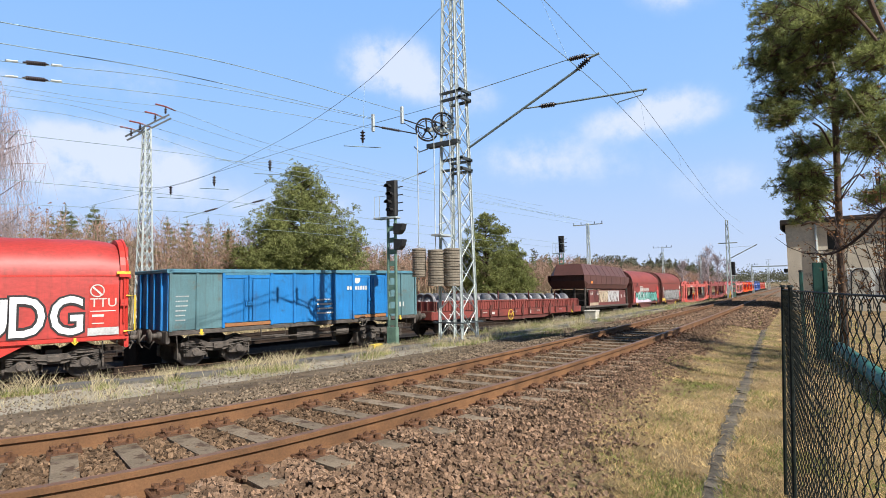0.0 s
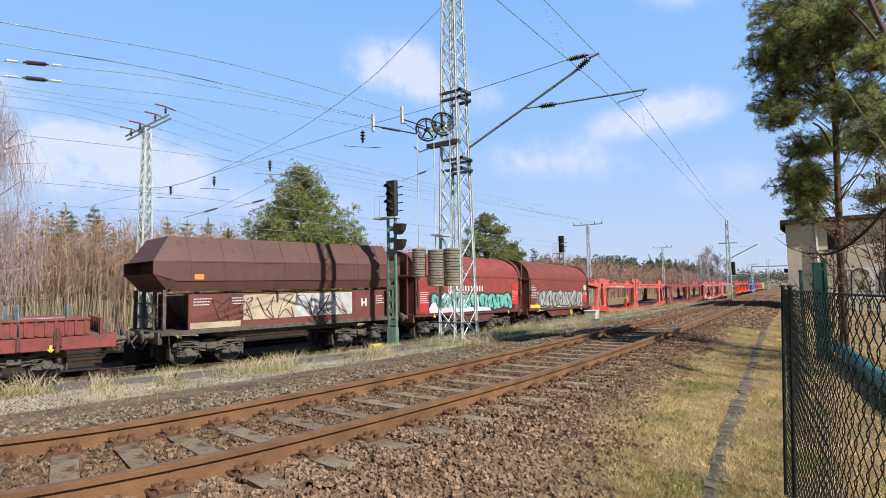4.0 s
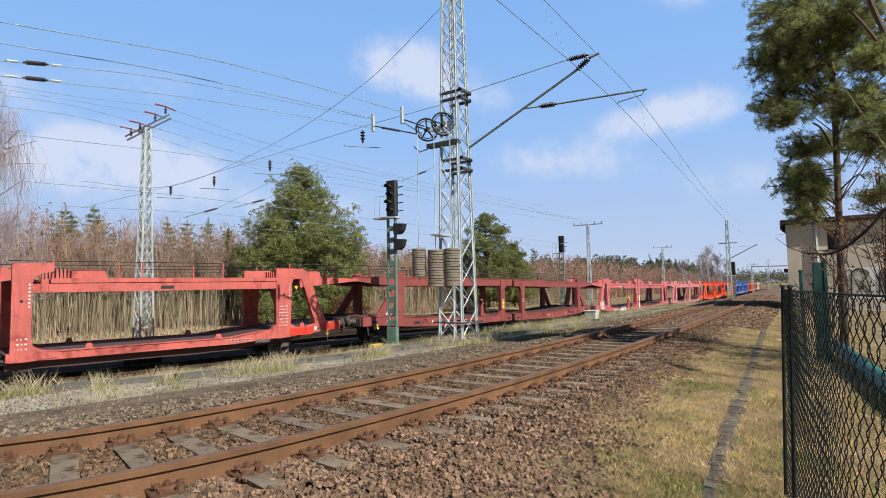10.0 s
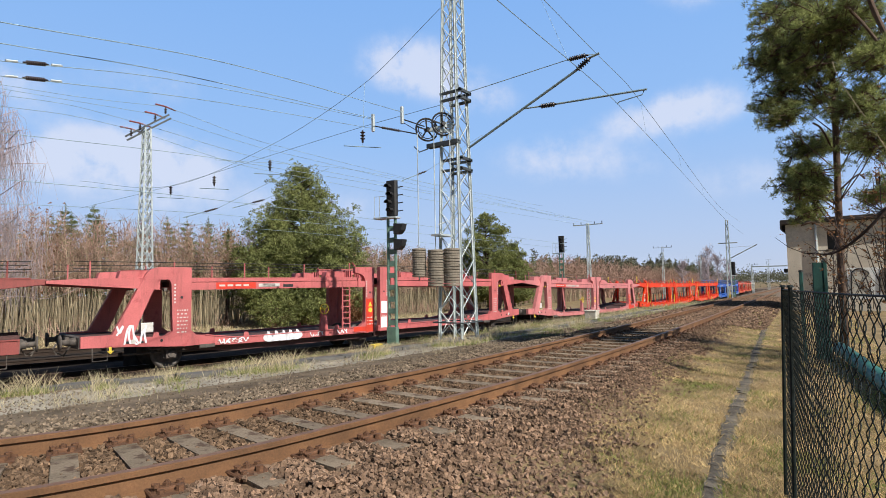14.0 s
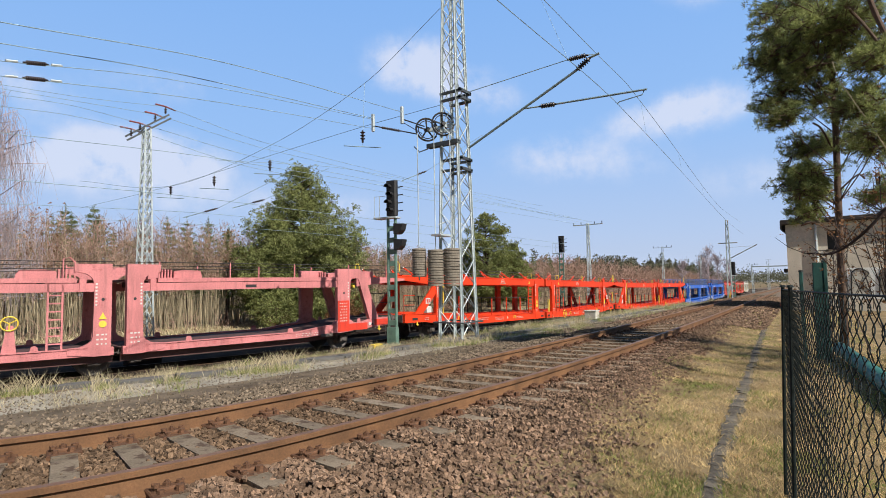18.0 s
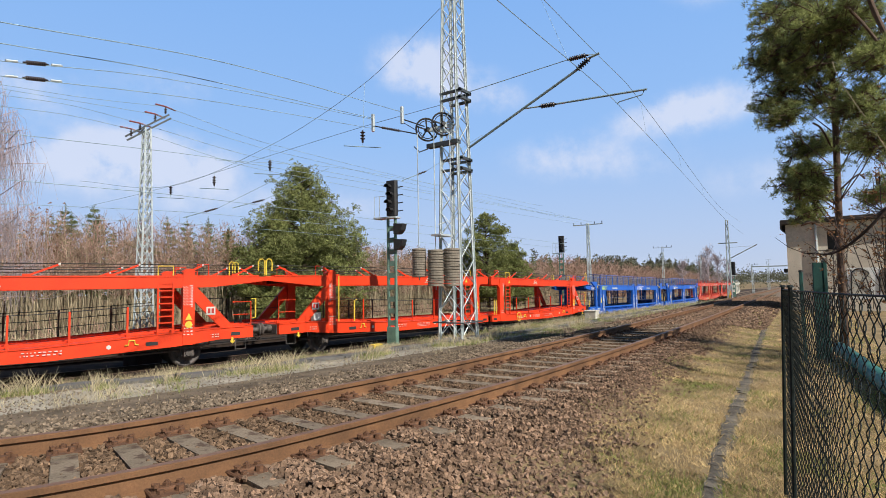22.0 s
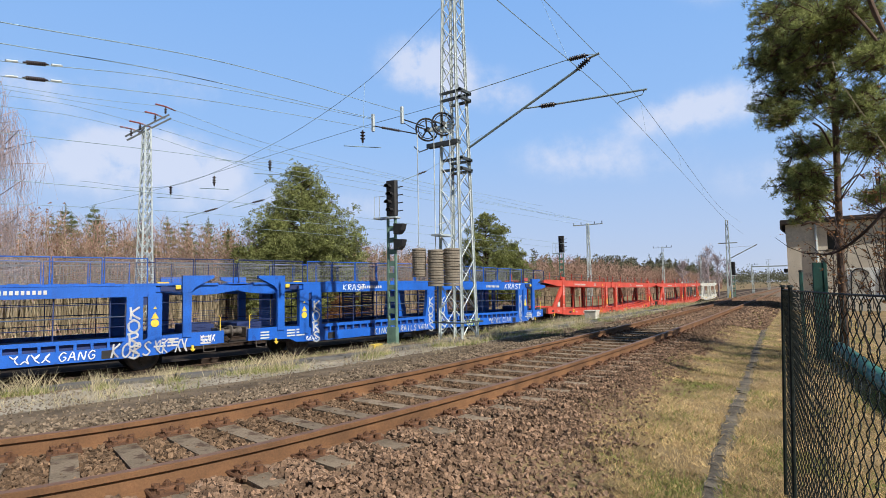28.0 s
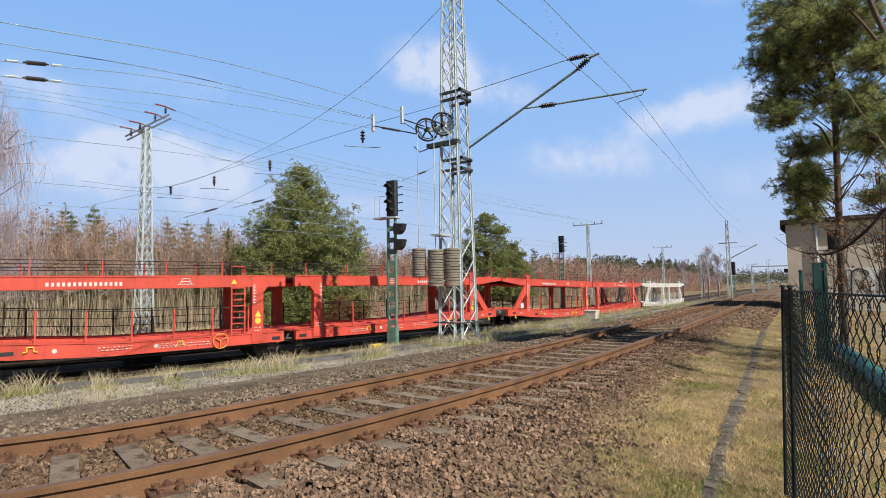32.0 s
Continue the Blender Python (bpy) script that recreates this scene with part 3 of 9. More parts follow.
# left mast behind the train
lm = thing("catenary_mast", "galvanised lattice mast with slanted cross-arm behind the train", "catenary mast", "lattice masts", m=Matrix.Translation((-21.8, 11.15, -1.6)))
lattice(lm, 0.56, 0.20, 9.05, 0.042, 0.62, bar=0.02, cross=True)
# Added plinth, near-black so the gap beneath the wagons stays dark.
part("foot_plinth", Shape().box(-0.5, 0.5, -0.5, 0.5, -0.6, 0.85, c=0.05), M_darkbed, lm, "added near-black plinth that hides the mast's lit foot")
lu = lambda x, y, z: (x + 21.8, y - 11.15, z + 1.6)
ca = part("cross_arm", Shape().beam(lu(-22.15, 10.5, 7.05), lu(-21.45, 11.85, 8.1), 0.035, 0.06).beam(lu(-22.08, 10.54, 6.9), lu(-21.38, 11.89, 7.95), 0.035, 0.06).beam(lu(-21.95, 10.9, 7.2), lu(-21.75, 11.1, 7.5), 0.04, 0.04), M_steel, lm, "twin-beam cross-arm")
for x, y, z in ((-21.51, 11.73, 8.27), (-21.7, 11.42, 7.93), (-21.92, 10.95, 7.5), (-22.05, 10.68, 7.24)):
    insulator(ca, lu(x, y, z - 0.16), lu(x, y, z + 0.1), 0.06, 3)
    part("saddle", Shape().tube([lu(x + 0.1, y - 0.45, z + 0.1), lu(x, y, z + 0.13), lu(x - 0.1, y + 0.45, z + 0.1)], 0.03, 6), M_redins, ca, "red-brown wire saddle")


def far_mast(x, y, top, w, arm_w, label, drop=0.15):
    z0 = ground_z(x, y)
    m_ = thing("catenary_mast", label, "catenary mast", "lattice masts", m=Matrix.Translation((x, y, z0)))
    far_ = y > 85
    lattice(m_, w * (0.5 if far_ else 0.72), w * 0.3, top - z0, 0.03 if far_ else 0.045, 1.2, M_galv, bar=0.015)
    z = top - z0 - drop
    a = part("cross_arm", Shape().beam((-arm_w, 0, z), (arm_w, 0, z), 0.05 if far_ else 0.07, 0.06 if far_ else 0.09), M_galv, m_)
    for dx in (() if y > 140 or drop > 1 else (-0.95, -0.45, 0.45, 0.95)):
        insulator(a, (dx * arm_w, 0, z + 0.05), (dx * arm_w, 0, z + 0.3), 0.07, 2)
    return m_


far_mast(-20.0, 53.3, 7.0, 0.55, 1.5, "distant lattice mast with cross-arm")
far_mast(-22.0, 89.7, 6.5, 0.6, 1.4, "distant lattice mast with cross-arm")
far_mast(-24.0, 129.0, 6.6, 0.6, 1.0, "distant lattice mast with cross-arm")
far_mast(-25.5, 175.0, 7.0, 0.7, 1.6, "distant lattice mast with cross-arm")
m2 = far_mast(-7.75, 53.5, 6.35, 0.5, 0.75, "distant lattice mast with cantilever beside the near track", 2.0)
part("cantilever", Shape().tube([(0.2, 0, 3.45), (2.2, 0, 4.5)], 0.05, 6).tube([(0.1, 0, 4.35), (2.0, 0, 4.4)], 0.012, 5), M_galv, m2)
for x, y, h in ((-12.3, 110, 3.9), (-17, 190, 7.2), (-12.0, 205, 8.5), (-22, 240, 8.0)):
    far_mast(x, y, h, 0.55, 0.8, "far thin lattice mast by the tracks")
gt = thing("signal_gantry", "far thin steel gantry over the tracks", "gantry")
part("beam", Shape().beam((-26, 230, 6.0), (-12, 230, 6.0), 0.3, 0.4), M_galv, gt)
part("column", Shape().beam((-26, 230, -0.6), (-26, 230, 6.2), 0.3, 0.3), M_galv, gt)
part("column", Shape().beam((-12, 230, -0.6), (-12, 230, 6.2), 0.3, 0.3), M_galv, gt)


def light_signal(x, y, z0, top, label, lamps=2):
    sg = thing("light_signal", label, "railway signal", "light signals", m=Matrix.Translation((x, y, z0)) @ pose(0, 0, 0, 0, 0, 8))
    h = top - z0
    for dx in (-0.17, 0.17):
        part("post", Shape().box(dx - 0.04, dx + 0.04, -0.06, 0.06, -0.3, h - 1.45, c=0.01), M_green, sg, "green channel steel post")
    k, z = 0, 0.35
    while z < h - 1.6:
        part("rung_plate", Shape().box(-0.13, 0.13, -0.05, 0.05, z, z + 0.2), M_green, sg)
        z += 0.47
    part("plinth", Shape().box(-0.3, 0.3, -0.3, 0.3, -0.4, 0.08, c=0.03).box(-0.22, 0.22, -0.12, 0.12, 0.05, 0.75, c=0.02), M_green, sg)
    pl = part("platform", Shape().box(-0.75, 0.3, -0.2, 0.2, h - 1.5, h - 1.44), M_galv, sg, "small grated platform")
    part("guard_rail", Shape().tube([(-0.7, -0.18, h - 1.44), (-0.7, -0.18, h - 0.6), (-0.15, -0.18, h - 0.6)], 0.014, 5).tube([(-0.45, -0.18, h - 1.44), (-0.45, -0.18, h - 0.6)], 0.012, 5), M_galv, pl)
    hd = part("signal_head", Shape().box(-0.2, 0.28, -0.12, 0.1, h - 1.4, h + 0.02, c=0.06), M_black, sg, "black signal head")
    for i in range(4):
        z = h - 0.25 - i * 0.32
        s = Shape()
        s.disc((-0.02 + 0.08 * (i % 2), -0.12, z), (0, -1, 0), [(0, 0.1), (0.02, 0.1)], 14)
        part("lens", s, M_black, hd, "dark unlit lens")
        hood_ = Shape()
        for j in range(7):
            a0, a1 = math.pi * j / 7, math.pi * (j + 1) / 7
            cx = -0.02 + 0.08 * (i % 2)
            hood_.add([(cx + 0.12 * math.cos(a), yy, z + 0.12 * math.sin(a)) for a in (a0, a1) for yy in (-0.12, -0.36)], [(0, 1, 3, 2)])
        part("lens_hood", hood_, M_black, hd)
        part("back_fin", Shape().beam((0.28, 0.05, z), (0.48, 0.1, z + 0.02), 0.03, 0.04), M_black, hd)
    for i in range(lamps):
        z = h - 1.95 - i * 0.62
        part("side_lamp", Shape().prism([(0.2, z - 0.2), (0.2, z + 0.22), (0.62, z + 0.2), (0.55, z - 0.05), (0.4, z - 0.2)], -0.2, 0.14), M_black, sg, "black hooded side lamp")
    return sg


light_signal(-14.62, 17.3, -1.22, 5.36, "green steel light signal with black head beside the main track")
light_signal(-19.5, 45.5, -1.9, 5.2, "distant green light signal behind the train", 0)
light_signal(-9.5, 68.0, -1.1, 3.15, "distant light signal with black head", 0)
bx = thing("cable_box", "pale concrete cable box in the grass", "cable box", m=Matrix.Translation((-8.95, 24.0, -0.6)))
part("body", Shape().box(-0.25, 0.25, -0.25, 0.25, -0.1, 0.5, c=0.03), M_pale, bx)
part("lid", Shape().box(-0.27, 0.27, -0.27, 0.27, 0.5, 0.56, c=0.02), M_pale, bx)
for x, y, z, l in ((-14.9, 16.6, -1.22, 0.5), (-11.6, 29.2, -0.85, 1.4)):
    solid("cable_marker", Shape().box(x - 0.12, x + 0.12, y - l / 2, y + l / 2, z - 0.05, z + 0.14, c=0.03), M_yellow, "low yellow cover on the ground beside the track", "cable cover")
bb = thing("switch_box", "pale switch cabinet with yellow post beside the far mast", "cabinet", m=Matrix.Translation((-7.9, 57.5, -0.45)))
part("cabinet", Shape().box(-0.62, -0.28, -0.15, 0.15, 0.75, 1.1, c=0.03), M_pale, bb)
part("post", Shape().box(-0.5, -0.4, -0.05, 0.05, -0.2, 0.75), M_yellow, bb)

# kerb strips
KERB = [(-11.61, 3.57), (-11.1, 4.21), (-10.28, 5.24), (-9.76, 6.58), (-9.39, 9.21), (-8.94, 13.1), (-8.35, 19.07), (-8.5, 30.0), (-8.9, 42.0)]
kerb = thing("kerb", "dark low stone kerb along the gravel path", "kerb", kind="structure")
kl = spline(KERB, 30)
kd = np.concatenate([[0], np.cumsum(np.hypot(*np.diff(kl, axis=0).T))])
for i in range(46):
    a, b = [(float(np.interp(q, kd, kl[:, 0])), float(np.interp(q, kd, kl[:, 1]))) for q in (i * 0.9, i * 0.9 + 0.86)]
    za, zb = ground_z(*a), ground_z(*b)
    part("kerb_stone", Shape().beam((*a, za - 0.03 + 0.015 * math.sin(i * 2.3)), (*b, zb - 0.03 + 0.015 * math.sin(i * 1.7)), 0.34, 0.2), M_kerb, kerb)
strip = thing("slab_strip", "narrow strip of worn concrete slabs in the dry grass", "paving", kind="structure")
SLAB_Y, SLAB_X = [2.6, 4.17, 5.14, 8.4, 19.64, 33.7], [-0.62, -0.79, -0.89, -1.13, -1.98, -3.0]
y = 2.6
while y < 22:
    l = random.uniform(0.13, 0.34)
    x = float(np.interp(y, SLAB_Y, SLAB_X))
    s = Shape().box(-random.uniform(0.06, 0.085), random.uniform(0.06, 0.085), -l / 2, l / 2 - 0.012, -0.06, 0.014 + random.uniform(-0.006, 0.006), c=0.014)
    s.v = [(a + random.uniform(-0.018, 0.018), b + random.uniform(-0.015, 0.015), c + random.uniform(-0.009, 0.009)) for a, b, c in s.v]
    part("slab", s, M_slab, strip).matrix_world = pose(x + random.uniform(-0.005, 0.005), y + l / 2, ground_z(x, y), random.uniform(-1, 1), random.uniform(-3, 3), random.uniform(2, 7))
    y += l - 0.008

# ---- the building, fence and gate ----
bd = thing("building", "old two-storey trackside building with stained beige render", "building", m=Matrix.Translation((-2.18, 33.9, -0.55)))
wl = Shape()
wl.box(0, 1.74, 0, 0.3, -0.3, 4.5)
wl.box(2.36, 9.5, 0, 0.3, -0.3, 4.5)
wl.box(1.74, 2.36, 0, 0.3, -0.3, 3.15)
wl.box(1.74, 2.36, 0, 0.3, 4.1, 4.5)
wl.box(0, 0.3, 0.3, 9, -0.3, 4.5)
wl.box(9.2, 9.5, 0.3, 9, -0.3, 4.5)
wl.box(0, 9.5, 9, 9.3, -0.3, 4.5)
part("wall", wl, M_render, bd, "stained beige rendered wall")
part("frieze", Shape().box(-0.02, 1.18, -0.025, 0, 3.6, 4.5).box(2.45, 9.5, -0.025, 0, 3.6, 4.5), M_pale, bd, "pale grey frieze band")
rf = part("roof", Shape().box(-0.2, 9.9, -0.3, 9.7, 4.5, 4.74, c=0.03), M_roof, bd, "flat dark roof with deep edge")
part("fascia", Shape().box(-0.23, -0.17, -0.32, 9.6, 4.25, 4.7), M_roof, rf)
wi = part("window", Shape().box(1.74, 1.80, 0.1, 0.18, 3.15, 4.1).box(2.30, 2.36, 0.1, 0.18, 3.15, 4.1).box(1.74, 2.36, 0.1, 0.18, 3.15, 3.22).box(1.74, 2.36, 0.1, 0.18, 4.03, 4.1), M_roof, bd, "small dark window")
part("pane", Shape().box(1.80, 2.30, 0.13, 0.15, 3.22, 4.03), M_black, wi)
part("sill", Shape().box(1.68, 2.42, -0.06, 0.1, 3.09, 3.15), M_conc, wi)
part("downpipe", Shape().tube([(1.28, -0.08, -0.2), (1.28, -0.08, 4.5)], 0.06, 8), M_galv, bd, "zinc downpipe")
part("lamp", Shape().box(-0.2, 0.0, 0.3, 0.5, 2.05, 2.25, c=0.03), M_black, bd)
gf = part("graffiti", Shape().box(2.45, 9.2, -0.012, 0.0, 0.7, 2.2), M_white, bd, "white graffiti field with grey and black outlines")
for i in range(6):
    cx = 3.0 + i * 1.08
    part("letter_fill", Shape().prism([(cx - 0.4 + 0.1 * (i % 2), 0.85), (cx - 0.46, 1.7), (cx - 0.2, 2.08), (cx + 0.28, 2.1), (cx + 0.42, 1.6), (cx + 0.3, 1.2), (cx + 0.4, 0.82)], -0.018, -0.01), M_conc if i % 2 else M_pale, gf)
    part("letter_outline", Shape().tube(spline([(cx - 0.42, -0.02, 0.9), (cx - 0.34, -0.02, 2.0), (cx + 0.3, -0.02, 1.95), (cx + 0.05, -0.02, 1.45), (cx + 0.4, -0.02, 1.0)], 6).tolist(), 0.032, 5), M_black, gf)

FENCE_TOP = [(-0.31, 4.39), (-0.22, 3.69), (-0.09, 2.70), (0.01, 1.95), (0.08, 1.60), (0.13, 1.39), (0.19, 1.18), (0.30, 0.85)]
fl = spline(FENCE_TOP, 20)
fs = np.concatenate([[0], np.cumsum(np.hypot(*np.diff(fl, axis=0).T))])


def fence_at(d, z, bow=0.0):
    """A point of the fence, d metres along it from its far end, at height z, bulging by bow."""
    x_, y_ = float(np.interp(d, fs, fl[:, 0])), float(np.interp(d, fs, fl[:, 1]))
    return Vector((x_ + 0.01 * math.sin(z * 3.1 + d * 1.3) - 0.045 * (1.1 - z) / 1.45 - 0.006 + bow, y_, z - 0.028 * (1 - min(d / 3.4, 1.0)) * (z + 0.35) / 1.45))


fence = thing("chain_link_fence", "dark green chain-link fence with loose sagging mesh", "fence")
w_, cell, F_LEN = 0.034, 0.050, float(fs[-1])
for panel in range(2):
    s = Shape()
    d0, d1 = (0.0, F_LEN * 0.5) if panel == 0 else (F_LEN * 0.5, F_LEN)
    steps = int(1.45 / cell * 6)
    for k in range(int((d1 - d0) / w_)):
        pts = []
        for i in range(steps + 1):
            ph = math.pi * i / 6 + (math.pi if k % 2 else 0)
            c_ = math.cos(ph)
            pts.append(fence_at(d0 + k * w_ + math.copysign(abs(c_) ** 0.75, c_) * w_ * 0.54, -0.35 + cell * i / 6, 0.005 * math.sin(ph)))
        s.tube(pts, 0.0017, 4, False)
    part("mesh_panel", s, M_mesh, fence, "panel of dark plastic-coated wire mesh")
for z in (1.095, 0.4, -0.2):
    part("tension_wire", Shape().tube([fence_at(F_LEN * q / 20, z) for q in range(21)], 0.003, 5), M_mesh, fence)
for d in (0.0, 0.75):
    part("fence_post", Shape().tube([fence_at(d, -0.6), fence_at(d, 1.11)], 0.011, 8), M_mesh, fence, "dark green tubular post")
    part("post_cap", Shape().disc(fence_at(d, 1.11), (0, 0, 1), [(0, 0.02), (0.014, 0.012)], 8), M_mesh, fence)
pipe_at = lambda y: Vector((1.41 - 0.1125 * y, y, -0.18))
pipe_ = thing("steel_pipe", "teal painted pipe lying on low saddles behind the fence", "pipe")
part("pipe", Shape().tube([pipe_at(y) for y in (4.5, 7.5, 10.5, 13.2)], 0.112, 28), M_teal, pipe_, smooth=True)
for y in (5.0, 8.0, 11.0):
    part("saddle", Shape().box(-0.1, 0.1, -0.08, 0.08, -0.3, -0.08, m=Matrix.Translation(pipe_at(y))), M_conc, pipe_, "concrete saddle under the pipe")
    part("clamp", Shape().tube([pipe_at(y - 0.03), pipe_at(y + 0.03)], 0.118, 28), M_teal, pipe_, "raised pipe clamp")
M_gate = surface("dark_green_lacquer", (0.014, 0.07, 0.058), 0.6, var=0.2, scale=5, fine=40, bump=0.05)
gate = thing("gate", "dark green metal gate panel between teal posts", "gate", m=Matrix.Translation((-0.35, 12.2, -0.35)) @ pose(0, 0, 0, 0, 0, 6))
part("panel", Shape().box(-0.06, 0.10, -0.02, 0.02, 0.05, 1.78, c=0.01), M_gate, gate)
for x in (-0.24, 0.13):
    part("gate_post", Shape().box(x - 0.03, x + 0.03, -0.03, 0.03, -0.2, 1.62 if x < 0 else 1.82, c=0.01), M_gate, gate)
    part("post_cap", Shape().disc((x, 0, 1.62 if x < 0 else 1.82), (0, 0, 1), [(0, 0.04), (0.03, 0.03)], 8), M_black, gate)

# ---- plants ----
def soup(name, verts, faces, material, smooth=False):
    """A mesh from arrays of vertices and equal faces."""
    me = bpy.data.meshes.new(name)
    verts, faces = np.asarray(verts, np.float32), np.asarray(faces, np.int32)
    me.vertices.add(len(verts))
    me.vertices.foreach_set("co", verts.ravel())
    k = faces.shape[1]
    me.loops.add(faces.size)
    me.loops.foreach_set("vertex_index", faces.ravel())
    me.polygons.add(len(faces))
    me.polygons.foreach_set("loop_start", np.arange(0, faces.size, k, dtype=np.int32))
    me.polygons.foreach_set("loop_total", np.full(len(faces), k, np.int32))
    me.polygons.foreach_set("use_smooth", np.zeros(len(faces), bool))
    me.materials.append(material)
    me.update(calc_edges=True)
    return me


def unit(rng, n):
    v = rng.normal(size=(n, 3))
    return v / np.linalg.norm(v, axis=1)[:, None]


def tufts(rng, centres, size, blades, wide=0.22, lift=0.35):
    """Needle tufts: at each centre some thin triangles that fan out, mostly upwards. Each tuft is one island."""
    n = len(centres)
    d = unit(rng, n * blades) + np.array([0, 0, lift])
    d /= np.linalg.norm(d, axis=1)[:, None]
    side = np.cross(d, unit(rng, n * blades))
    side /= np.linalg.norm(side, axis=1)[:, None] + 1e-9
    l = size * rng.uniform(0.6, 1.2, (n * blades, 1))
    c = np.repeat(centres, blades, 0)
    tip, a = c + d * l, c + d * l * 0.45 + side * l * wide * 2
    v = np.concatenate([centres, np.stack([tip, a], 1).reshape(-1, 3)])
    i = n + 2 * np.arange(n * blades)
    return v, np.stack([np.repeat(np.arange(n), blades), i + 1, i], 1)


def strands(rng, starts, ends_, r0, r1, bend=0.0):
    """Thin three-sided stems from starts to ends, bent a little half way."""
    n = len(starts)
    mid = (starts + ends_) / 2 + rng.normal(size=(n, 3)) * bend
    d = ends_ - starts
    s = np.cross(d, unit(rng, n))
    s /= np.linalg.norm(s, axis=1)[:, None] + 1e-9
    t = np.cross(d, s)
    t /= np.linalg.norm(t, axis=1)[:, None] + 1e-9
    v = []
    for p, r in ((starts, r0), (mid, (r0 + r1) / 2), (ends_, r1)):
        for a in (0, 2.094, 4.189):
            v.append(p + (s * math.cos(a) + t * math.sin(a)) * r)
    v = np.stack(v, 1).reshape(-1, 3)
    f = []
    for k in (0, 3):
        for j in range(3):
            f.append([k + j, k + (j + 1) % 3, k + 3 + (j + 1) % 3, k + 3 + j])
    f = (np.array(f)[None] + 9 * np.arange(n)[:, None, None]).reshape(-1, 4)
    return v, f


def spikes(rng, starts, ends_, r):
    """Thin tapering twigs: three-sided spikes."""
    n = len(starts)
    d = ends_ - starts
    s = np.cross(d, unit(rng, n))
    s /= np.linalg.norm(s, axis=1)[:, None] + 1e-9
    t = np.cross(d, s)
    t /= np.linalg.norm(t, axis=1)[:, None] + 1e-9
    v = np.stack([starts + s * r, starts - s * r * 0.5 + t * r * 0.87, starts - s * r * 0.5 - t * r * 0.87, ends_], 1).reshape(-1, 3)
    f = np.array([[0, 1, 3], [1, 2, 3], [2, 0, 3]])
    return v, (f[None] + 4 * np.arange(n)[:, None, None]).reshape(-1, 3)


def merge(*pairs):
    vs, fs, n = [], [], 0
    for v, f in pairs:
        vs.append(v)
        fs.append(f + n)
        n += len(v)
    return np.concatenate(vs), np.concatenate(fs)


def pine(x, y, z0, h, spread, seed, label, density=1.0, size=0.34, low=0.1, shape=None, bushy=1.0):
    """A pine: a tapered trunk, limbs in uneven whorls, and lobes of needle tufts at the limbs' ends."""
    rng = np.random.default_rng(seed)
    tree = thing("pine_tree", label, "tree", "pine trees", m=Matrix.Translation((x, y, z0)))
    top = np.array([0.0, 0.0, h])
    part("trunk", Shape().tube([tuple(top * t + np.array([math.sin(t * 5 + seed) * 0.1, math.cos(t * 4) * 0.1, -0.2])) for t in np.linspace(0, 0.97, 9)], [0.02 + 0.022 * h * (1 - t) * 0.7 for t in np.linspace(0, 1, 9)], 8), M_bark, tree, "reddish brown trunk", True)
    cents, limb_a, limb_b = [], [], []
    lev = low
    while lev < 0.99:
        rad = spread * (shape(lev) if shape else (1 - lev) ** 0.62 * min(1, 0.75 + lev))
        m_ = max(4, int((9 * (1 - lev) + 4) * bushy))
        for k in range(m_):
            a = rng.uniform(0, 6.283)
            r = rad * rng.uniform(0.62, 1.1)
            e = top * lev + np.array([math.cos(a) * r, math.sin(a) * r, r * rng.uniform(-0.02, 0.32)])
            s = top * max(0.02, lev - 0.04)
            limb_a.append(s)
            limb_b.append(e)
            for q in np.linspace(0.45, 1.0, max(2, int(r / 0.9) + 1)):
                c = s + (e - s) * q + rng.normal(size=3) * 0.12
                cnt = int(rng.integers(5, 9) * density)
                puffs = c + rng.normal(size=(cnt, 3)) * np.array([0.27, 0.27, 0.2]) * (0.62 + 0.08 * spread)
                cents.append(np.repeat(puffs, 5, 0) + rng.normal(size=(cnt * 5, 3)) * 0.075)
                k_ = rng.uniform(0, 1, (5, 1))
                cents.append(c + k_ * np.array([rng.normal() * 0.15, rng.normal() * 0.15, rng.uniform(0.25, 0.55)]) + rng.normal(size=(5, 3)) * 0.04)
        lev += rng.uniform(0.028, 0.05)
    part("branchwork", soup("branchwork", *strands(rng, np.array(limb_a), np.array(limb_b), 0.045, 0.012, 0.08), M_bark), None, tree, "bent bare limbs")
    v, f = tufts(rng, np.concatenate(cents), size * 0.75, 5, 0.14, 0.5)
    part("crown", soup("crown", v, f, M_needle), None, tree, "dense dark green needle crown with gaps")
    return tree


CONE = lambda t: float(np.interp(t, [0.1, 0.3, 0.46, 0.6, 0.79, 0.93, 1.0], [0.9, 1.0, 0.98, 0.82, 0.55, 0.26, 0.03]))
DOME = lambda t: float(np.interp(t, [0.1, 0.3, 0.45, 0.6, 0.75, 0.88, 0.95, 1.0], [0.88, 0.98, 0.94, 0.78, 0.56, 0.32, 0.17, 0.03]))
pine(-33.3, 28.9, -1.55, 12.0, 4.9, 3, "broad olive green pine behind the railway line", 1.25, 0.22, 0.08, DOME, 1.6)
pine(-33.0, 26.2, -1.55, 7.6, 2.4, 5, "lower pine beside the broad one", 1.2, 0.22, 0.1, DOME, 1.2)
pine(-35.5, 60.0, -1.4, 11.2, 4.4, 8, "olive green pine behind the railway line", 1.0, 0.28, 0.08, CONE)
pine(-33.2, 62.5, -1.4, 7.5, 3.4, 9, "low spreading pine at the edge of the thicket", 0.8, 0.28, 0.08)

